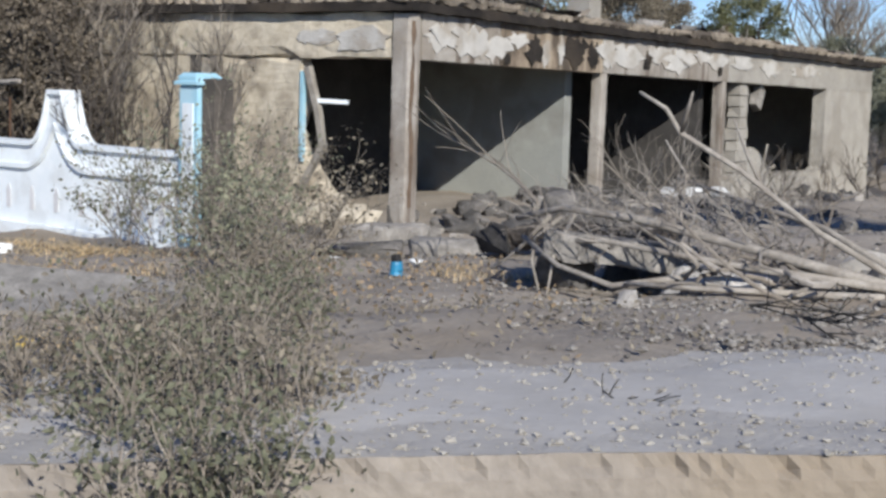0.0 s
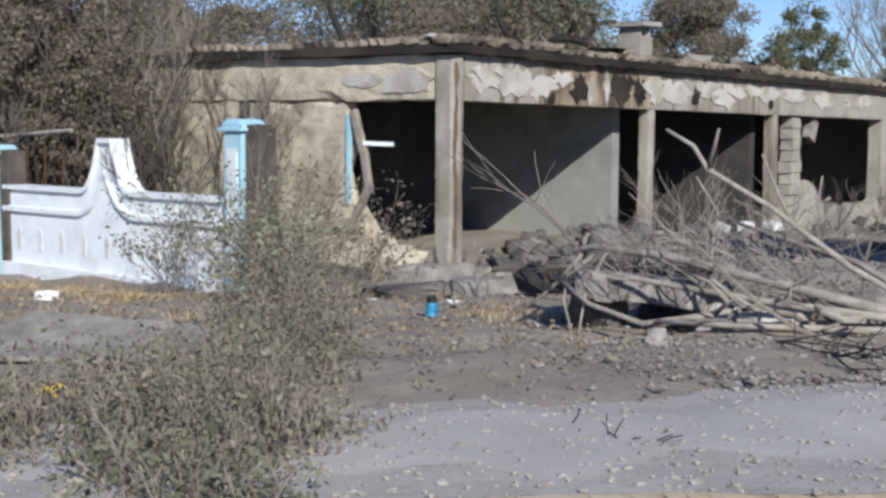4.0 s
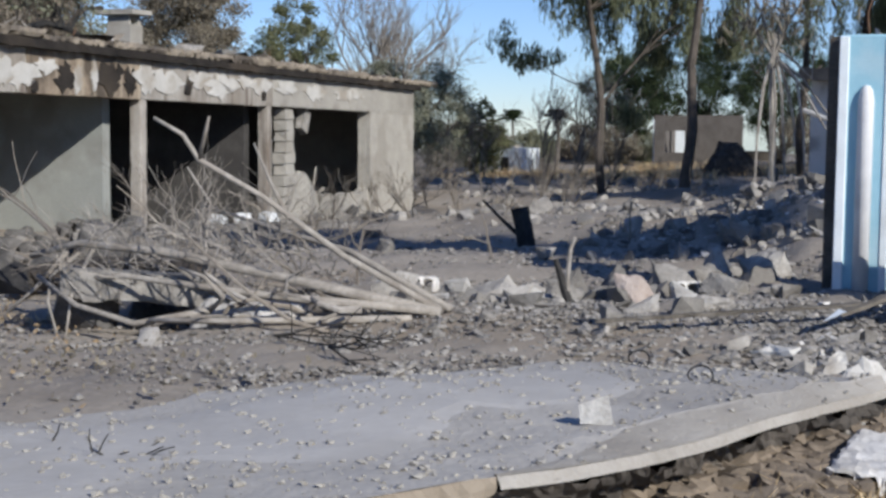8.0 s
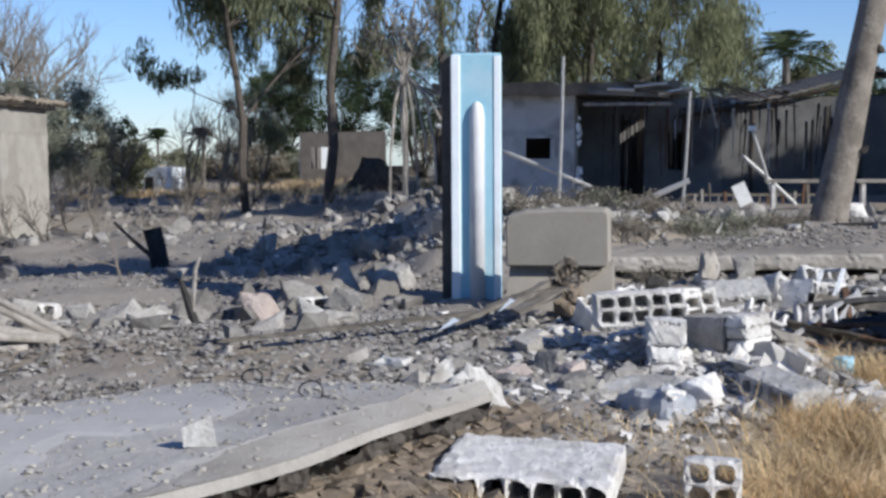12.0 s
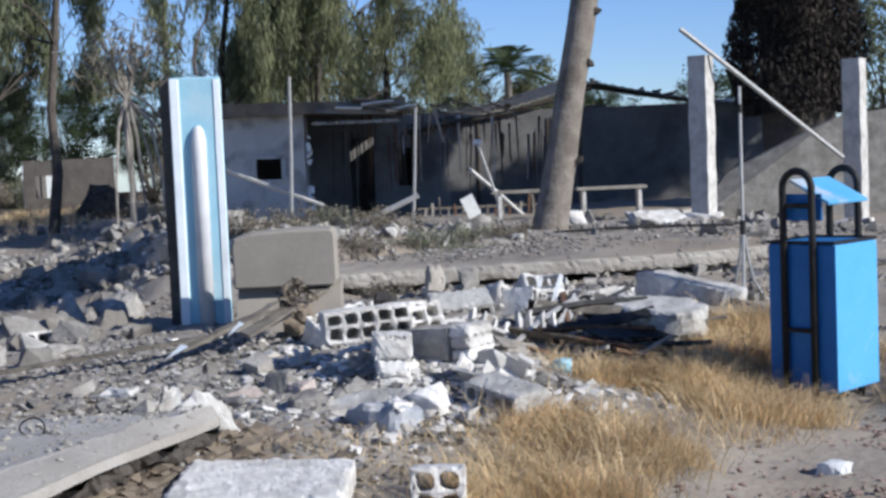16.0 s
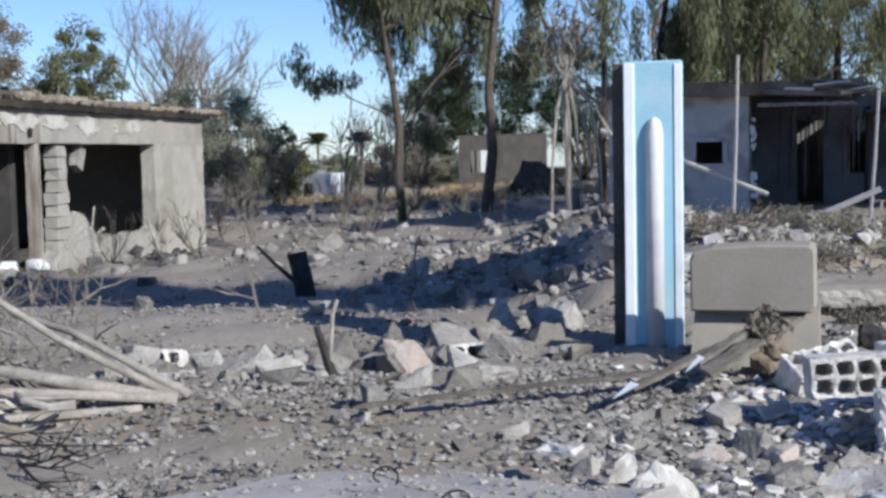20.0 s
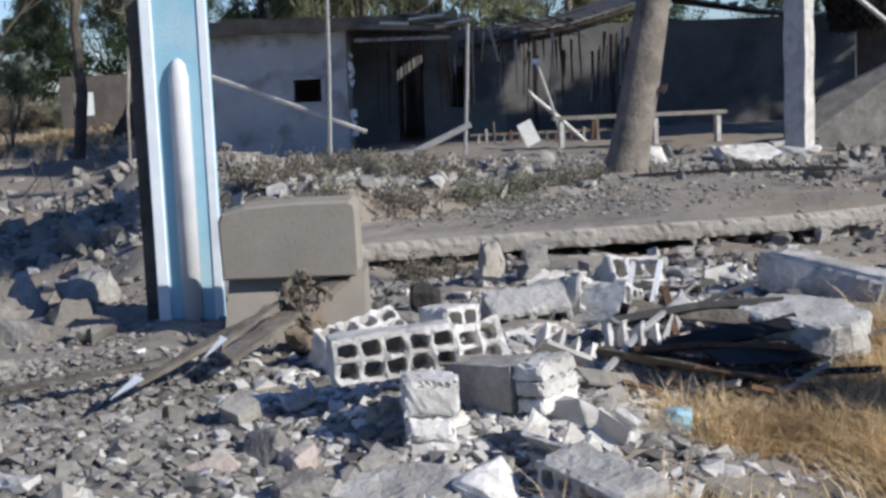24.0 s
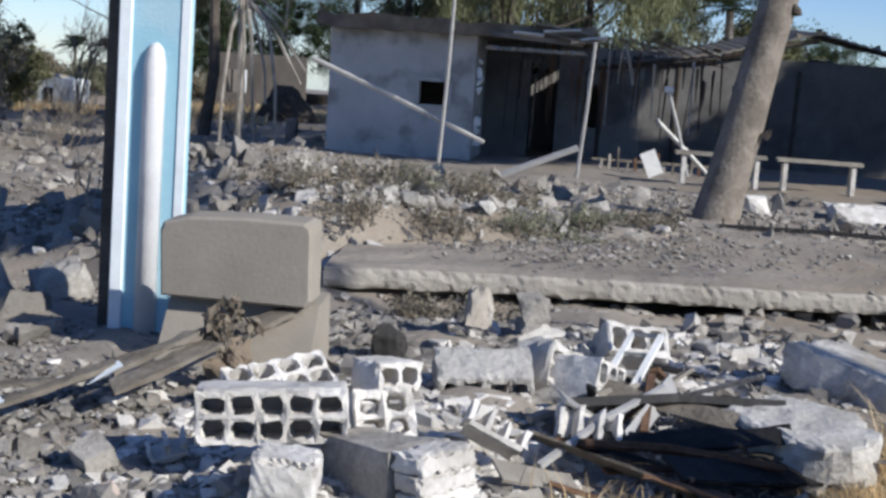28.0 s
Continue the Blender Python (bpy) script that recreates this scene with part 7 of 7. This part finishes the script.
# row of fallen wall pieces across the yard
for k, (x, y, sx, sy, sz, rz, mt) in enumerate(((-3.86, 8.5, .17, .13, .15, 10, CONC_P), (-3.6, 8.9, .2, .18, .2, 40, CONC_P), (-3.38, 8.85, .42, .3, .13, 20, CONC), (-3.08, 8.75, .24, .2, .2, -20, CONC_P), (-2.98, 9.35, .3, .22, .28, 15, CONC), (-2.72, 9.65, .3, .3, .3, 50, CONC), (-2.5, 9.2, .36, .24, .26, -30, CONC),
                                                  (-2.2, 9.45, .4, .3, .34, 35, CONC), (-1.98, 9.6, .3, .26, .3, 80, CONC), (-2.23, 8.26, .24, .14, .24, 8, CONC), (-2.36, 8.85, .28, .2, .26, 60, ROSY), (-2.66, 8.95, .26, .2, .22, 5, CONC), (-1.86, 9.05, .28, .24, .2, -15, CONC), (-2.05, 8.8, .2, .18, .2, 25, CONC_P), (-2.85, 8.95, .2, .16, .16, 70, CONC),
                                                  (-3.2, 9.25, .2, .18, .14, 30, CONC), (-1.7, 9.5, .3, .2, .22, 45, CONC), (-2.1, 10.0, .34, .3, .3, 12, CONC), (-2.5, 10.2, .3, .24, .24, 66, CONC), (-1.75, 10.2, .3, .3, .26, 33, CONC))):
    single("wall_chunk", chunk_mesh(600 + k, sx * 1.05, sy * 1.0, sz * .85, 5, mt), None, pose(x, y, gz(x, y) - .03, (k * 37) % 40 - 20, (k * 53) % 50 - 25, rz), ("rosy" if mt is ROSY else "pale" if mt is CONC_P else "grey") + " broken wall piece lying in the yard", "rubble", "fallen wall pieces")

# ---- distance ----
hut = thing("hut", pose(-10.4, 52, -.25), "small flat-roofed hut with a bright broken window", "hut")
part("wall", Shape().box(-1.6, -1.2, 0, .2, -.3, 2.05, worn=.01).box(-.42, 1.7, 0, .2, -.3, 2.06).box(-1.2, -.42, 0, .2, -.3, .66).box(-1.2, -.42, 0, .2, 1.48, 2.05), HUTWALL, hut, "brown-grey hut wall")
part("side_wall", Shape().box(-1.6, -1.4, .2, 3, -.3, 1.9), HUTWALL, hut)
part("rear_wall", Shape().box(-2.3, .4, 3, 3.2, -.3, 1.9), WHITE, hut, "white inner wall in the sun")
part("window_frame", Shape().box(-1.0, -.94, .02, .1, .66, 1.48), IRON, hut)
white_h = thing("white_cottage", pose(-17.3, 49, -.75), "low white ruined cottage in sunlight behind shrubs", "house")
part("wall", Shape().box(-1.1, 1.1, 0, 2, -.1, 1.3, worn=.05), WHITE, white_h)
part("roof", Shape().box(-1.2, .5, -.1, 2.1, 1.3, 1.42, worn=.05), STONE, white_h)
for x in (-.7, .25):
    part("window", Shape().box(x, x + .3, -.06, .03, .45, .95), CHAR, white_h)
spoil = single("earth_mound", weather(Shape().hull([(random.Random(i).uniform(-1.5, 1.5), random.Random(i + 70).uniform(-1, 1), 0) for i in range(14)] + [(random.Random(i + 30).uniform(-.6, .9), random.Random(i + 90).uniform(-.5, .5), random.Random(i).uniform(.7, 1.4)) for i in range(9)]).mesh("earth_mound", BRICK), .2, .06, 2.5, 3, 1.2), None, pose(-7.9, 45.5, -.4), "dark brown earth mound beside a hut", "earth mound")
lw = thing("long_wall", pose(-16.5, 62, -.8), "long low dark wall on the horizon", "wall")
part("wall", Shape().box(-5, 8, 0, .3, -.4, 1.15, worn=.05), BRICK, lw)
for x in (-3, 0, 2.2):
    part("block", Shape().box(x, x + 1.2, -.05, .3, 1.25, 1.5), BRICK, lw)
# ---- loose stones, nearest and largest first ----
def shard_mesh(seed, mat):
    """A sharp-edged splinter of concrete, about .2 m long, resting on z = 0."""
    rng = random.Random(seed)
    sx, sy, sz = .2 * rng.uniform(.6, 1.25), .16 * rng.uniform(.45, 1.2), .12 * rng.uniform(.25, 1.5)
    return Shape().hull([(rng.choice((-1, 1)) * sx / 2 * rng.uniform(.35, 1), rng.choice((-1, 1)) * sy / 2 * rng.uniform(.35, 1), sz * rng.choice((0, .1, .7, 1)) * rng.uniform(.7, 1)) for _ in range(rng.choice((8, 9, 10, 12)))]).mesh("shard", mat)


SHARDS = [shard_mesh(900 + i, (CONC, CONC_W, CONC, CONC)[i % 4]) for i in range(40)] + [ribs(3, .13, .1, .09, 950 + i, CONC) for i in range(4)]
WHITE_SHARDS = [shard_mesh(980 + i, CONC_W) for i in range(24)] + [ribs(3, .13, .1, .09, 990 + i) for i in range(5)]
LUMPS = [chunk_mesh(300 + i, .2 * random.Random(i).uniform(.7, 1.3), .15 * random.Random(i + 50).uniform(.7, 1.3), .12 * random.Random(i + 90).uniform(.6, 1.4), 15, (CONC, CONC, CONC_W)[i % 3]) for i in range(24)]
rng = random.Random(400)


DARK_LUMPS = [chunk_mesh(330 + i, .2 * random.Random(i).uniform(.7, 1.4), .15 * random.Random(i + 50).uniform(.7, 1.3), .13 * random.Random(i + 90).uniform(.6, 1.4), 9, CONC) for i in range(14)]


def scatter(spots, n, smin, smax, label, group, joined=None, meshes=LUMPS):
    """Stones round a few spots, on the ground: single ones, or as one mesh where they lie far off."""
    heap = Shape()
    for k in range(n):
        x0, y0, r = rng.choice(spots)
        x, y = x0 + rng.gauss(0, r), y0 + rng.gauss(0, r)
        s = smin + (smax - smin) * rng.random() ** 2.2
        if math.hypot(x - 0.2, y - 1.5) < 2.2:
            continue
        m = pose(x, y, gz(x, y) - .015 * s - .01, rng.uniform(-25, 25), rng.uniform(-25, 25), rng.uniform(0, 360)) @ Matrix.Diagonal((s, s, s, 1))
        me = rng.choice(meshes)
        if joined:
            heap.add([m @ v.co for v in me.vertices], [tuple(p.vertices) for p in me.polygons])
        else:
            ob = new("stone", me)
            ob.matrix_world = m
            tagged(ob, label, "stone", group)
    if joined:
        single("rubble", heap, joined, Matrix(), label, "rubble", kind="stuff")


scatter([(-2.9, 9.2, .45), (-2.3, 8.9, .45), (-2.2, 8.1, .3), (-3.6, 8.7, .4), (-2.0, 9.2, .3), (-3.9, 8.9, .25), (-3.2, 8.5, .25)], 90, .3, 1.4, "grey broken stone in the yard", "yard stones", None, DARK_LUMPS + [m for m in SHARDS if m.materials[0] is CONC])
scatter([(.2, 7.4, .4), (.7, 7.6, .5), (.4, 8.4, .5), (1.1, 8.6, .5), (.3, 6.6, .3), (.6, 6.9, .4), (.9, 9.6, .5), (1.7, 9.9, .5), (.2, 9.2, .4), (1.5, 10.5, .4), (.4, 6.2, .3), (-.2, 6.0, .3)], 118, .25, 1.0, "pale broken stone in the rubble heap", "rubble heap stones", None, WHITE_SHARDS + LUMPS[:8])
scatter([(-4.4, 7.0, .5), (-5.4, 7.0, .6), (-3.2, 7.2, .5), (-2.6, 6.9, .4), (-6.8, 7.6, .8), (-4.2, 9.0, .8), (-5.5, 9.8, 1.0)], 30, .35, .9, "small grey stone on the dusty ground", "scattered stones", None, DARK_LUMPS)
scatter([(.3, 9.2, .5), (1.0, 9.9, .5), (1.8, 10.5, .5), (2.4, 10.2, .5), (2.6, 11.2, .5), (1.2, 8.9, .4), (.7, 8.4, .4), (-.2, 9.6, .4), (3.3, 11.0, .6), (3.0, 10.2, .4), (3.6, 11.6, .5), (3.0, 9.6, .3), (1.9, 9.0, .4), (1.0, 7.9, .3), (.2, 6.6, .4)], 1500, .15, .8, "grey broken rubble between the blocks", "", CONC, SHARDS)
scatter([(.55, 7.75, .22), (.8, 8.1, .25), (1.35, 8.8, .3), (1.6, 9.3, .35), (1.2, 9.5, .35), (.85, 9.3, .3), (2.0, 9.9, .35), (.3, 7.75, .15)], 420, .2, .95, "pale shattered blockwork across the heap", "", CONC_W, WHITE_SHARDS)
scatter([(.2, 7.5, .4), (.7, 7.8, .4), (.5, 8.5, .4), (.9, 9.0, .4), (.4, 9.3, .3), (1.3, 9.6, .4), (.2, 6.6, .25), (.7, 6.9, .2), (.95, 7.2, .2), (.3, 7.0, .25), (1.5, 8.5, .3)], 620, .1, .55, "white splinters of blocks and plaster on the heap", "", CONC_W, WHITE_SHARDS)
scatter([(-2.2, 13.4, .7), (-1.9, 12.2, .5), (-2.7, 15.5, .8), (-3.2, 12.8, .8), (-3.6, 16.5, 1.2), (-2.6, 17.6, 1)], 900, .25, 1.3, "grey broken stones on the rubble bank", "", CONC, SHARDS)
scatter([(-.7, 12.2, .4), (-.2, 12.8, .5), (.5, 13.2, .5), (-1.0, 11.5, .3), (1.1, 13.9, .5), (-.4, 13.6, .5)], 420, .2, 1.0, "grey rubble over the earth bank", "", CONC_P, SHARDS)
scatter([(-.7, 6.7, .25), (-.4, 7.0, .25), (-.9, 7.1, .25), (-.2, 6.5, .2), (-.1, 6.9, .15), (-1.1, 6.7, .3)], 160, .2, .75, "broken pieces of concrete beside the heap", "", CONC, SHARDS)
scatter([(-1.7, 12.4, .35), (-2.1, 13.2, .4), (-1.5, 11.4, .35), (-2.2, 14.6, .5), (-2.4, 11.9, .4), (-2.9, 13.6, .5)], 60, .5, 1.5, "large grey chunk on the rubble bank", "bank chunks", None, DARK_LUMPS + SHARDS[:12])
scatter([(-.8, 13.8, .7), (.4, 14.6, .8), (-.3, 16, 1.2), (1.0, 17.5, 1.2), (2.8, 17.5, 1), (4.5, 16.5, 1), (4.0, 14, .8), (5.5, 18, 1), (3.9, 12.6, .6), (6.5, 17, 1.2)], 700, .25, 1.5, "grey broken stones before the grey house", "", CONC, SHARDS)


def gravel(name, areas, n, smin, smax, mat, label, seed, on_pavement=False, flat=None):
    """Small stones past counting, as one mesh."""
    g = np.random.default_rng(seed)
    if on_pavement:
        c = np.array(grid)[:, 2:-1]
        i0, j0 = g.random(n) ** .8 * (c.shape[0] - 1.01), g.random(n) * (c.shape[1] - 1.01)
        i1, j1 = i0.astype(int), j0.astype(int)
        a, b = (i0 - i1)[:, None], (j0 - j1)[:, None]
        p = (1 - a) * ((1 - b) * c[i1, j1] + b * c[i1, j1 + 1]) + a * ((1 - b) * c[i1 + 1, j1] + b * c[i1 + 1, j1 + 1])
        z = p[:, 2]
    else:
        c = np.array(areas)
        k = g.choice(len(c), n, p=c[:, 4] / c[:, 4].sum())
        p = c[k][:, :2] + g.normal(size=(n, 2)) * c[k][:, 2:4]
        z = ground_z(p[:, 0], p[:, 1]) if flat is None else np.full(n, flat)
    s = smin + (smax - smin) * g.random(n) ** 3
    base = np.array([(1, 0, 0), (-.5, .87, 0), (-.5, -.87, 0), (.45, .6, .75), (-.7, .1, .8), (.3, -.6, .7), (0, 0, -.6)])
    faces = np.array([(0, 1, 3), (1, 4, 3), (1, 2, 4), (2, 5, 4), (2, 0, 5), (0, 3, 5), (3, 4, 5), (0, 6, 1), (1, 6, 2), (2, 6, 0)])
    a = g.uniform(0, 6.283, n)
    v = base[None] * g.uniform(.55, 1.35, (n, 7, 3))
    v[:, :, 2] *= .7
    x = v[:, :, 0] * np.cos(a)[:, None] - v[:, :, 1] * np.sin(a)[:, None]
    y = v[:, :, 0] * np.sin(a)[:, None] + v[:, :, 1] * np.cos(a)[:, None]
    v = np.stack([x, y, v[:, :, 2]], -1) * s[:, None, None]
    v += np.stack([p[:, 0], p[:, 1], z + s * .15], 1)[:, None]
    i = (np.arange(n) * 7)[:, None, None] + faces[None]
    me = bpy.data.meshes.new(name)
    me.from_pydata(v.reshape(-1, 3).tolist(), [], i.reshape(-1, 3).tolist())
    me.materials.append(mat)
    tagged(new(name, me), label, "gravel", kind="stuff")


gravel("paving_grit", [(2.5, 5.6, .5, .5, 1), (2.9, 6.3, .5, .4, 1), (2.2, 5.2, .4, .3, .6)], 3200, .004, .022, REDGRIT, "reddish-brown grit over the paving beside the bin", 11)
gravel("white_crumbs", [(.3, 7.2, .5, .5, 4), (.8, 8.4, .6, .5, 3), (.2, 6.5, .4, .4, 2.5), (1.4, 9.6, .6, .5, 2), (-2.2, 13.4, .6, .8, 1.5), (.1, 7.6, .35, .3, 3), (.7, 7.7, .35, .3, 3)], 9500, .006, .055, CONC_W, "white crumbs of plaster and block", 12)
gravel("edge_clods", [(-.85, 5.0, .1, .4, 2), (-1.1, 4.3, .12, .35, 2), (-.6, 5.7, .15, .2, 1.5), (-.9, 4.6, .2, .5, 1)], 2200, .012, .085, ROOFSOIL, "brown clods and broken bits under the slab edge", 9)
gravel("gravel", [(-3.5, 7, 1.2, 1.0, 3), (-5.5, 8, 1.2, 1, 2), (-2.5, 9.5, 1, 1.2, 3), (-4.5, 11, 1.8, 1.5, 3), (-1.5, 8, .6, .8, 2.5), (-2.8, 6.2, .8, .5, 2), (-7, 13, 2, 2, 2), (-4, 16, 2.2, 2.2, 3), (-6.5, 21, 2.5, 3, 2), (-2.6, 8.8, .7, .6, 3), (-.9, 7.6, .4, .7, 3)], 30000, .005, .034, CONC, "grey gravel and crumbled concrete", 1)
gravel("rubble_crumbs", [(.3, 7.2, .5, .5, 4), (.8, 8.6, .6, .6, 3), (-.5, 6.8, .5, .6, 3), (1.4, 9.8, .6, .6, 2.5), (.2, 9.6, .5, .5, 2), (-2.3, 13.5, .7, 1, 2.5), (-2.8, 16, .9, 1, 1.5), (0, 14.5, 1.2, 1, 2), (3, 16.5, 1.5, 1.3, 2.5), (4.2, 13.5, .8, 1, 2), (-.6, 5.6, .3, .5, 1.5), (1, 18, 2, 1.5, 2)], 24000, .006, .055, CONC, "grey crumbs of concrete and plaster", 2)
scatter([(-8.5, 22, 2.5), (-7, 26, 2), (-10, 30, 2.2), (-6, 20, 1.6), (-12, 34, 2.5), (-8, 38, 3), (-14, 42, 2), (-10, 46, 2.5)], 900, .3, 1.5, "grey rubble and clods beyond the yard", "", CONC)
scatter([(-10.8, 12.5, .5), (-11.0, 14, .6), (-11.2, 15.5, .6), (-11.2, 17.5, .7), (-11.4, 19.5, .7), (-11.2, 21.5, .6), (-11.3, 24, .6), (-9.6, 13, .8), (-9.6, 16, 1.0), (-12.0, 11.3, .5), (-11.3, 11.0, .5)], 460, .4, 1.9, "sooty rubble along the foot of the burnt house", "", CONC_D)
scatter([(-11.0, 12.2, .4), (-11.2, 15, .8), (-11.2, 18, .8), (-11.4, 22, 1), (-12.0, 11.3, .6), (-9.0, 14, 1.2), (-8.5, 19, 2)], 260, .3, 1.3, "grey rubble along the foot of the burnt house", "", CONC)
gravel("apron_grit", [(1.5, 13.3, .9, .8, 1), (.8, 12.2, .5, .4, .6)], 1800, .006, .035, CONC, "grit strewn over the concrete apron", 4, flat=.565)
gravel("pavement_grit", None, 5200, .004, .022, PLASTER, "grit and pebbles strewn over the pavement", 3, True)
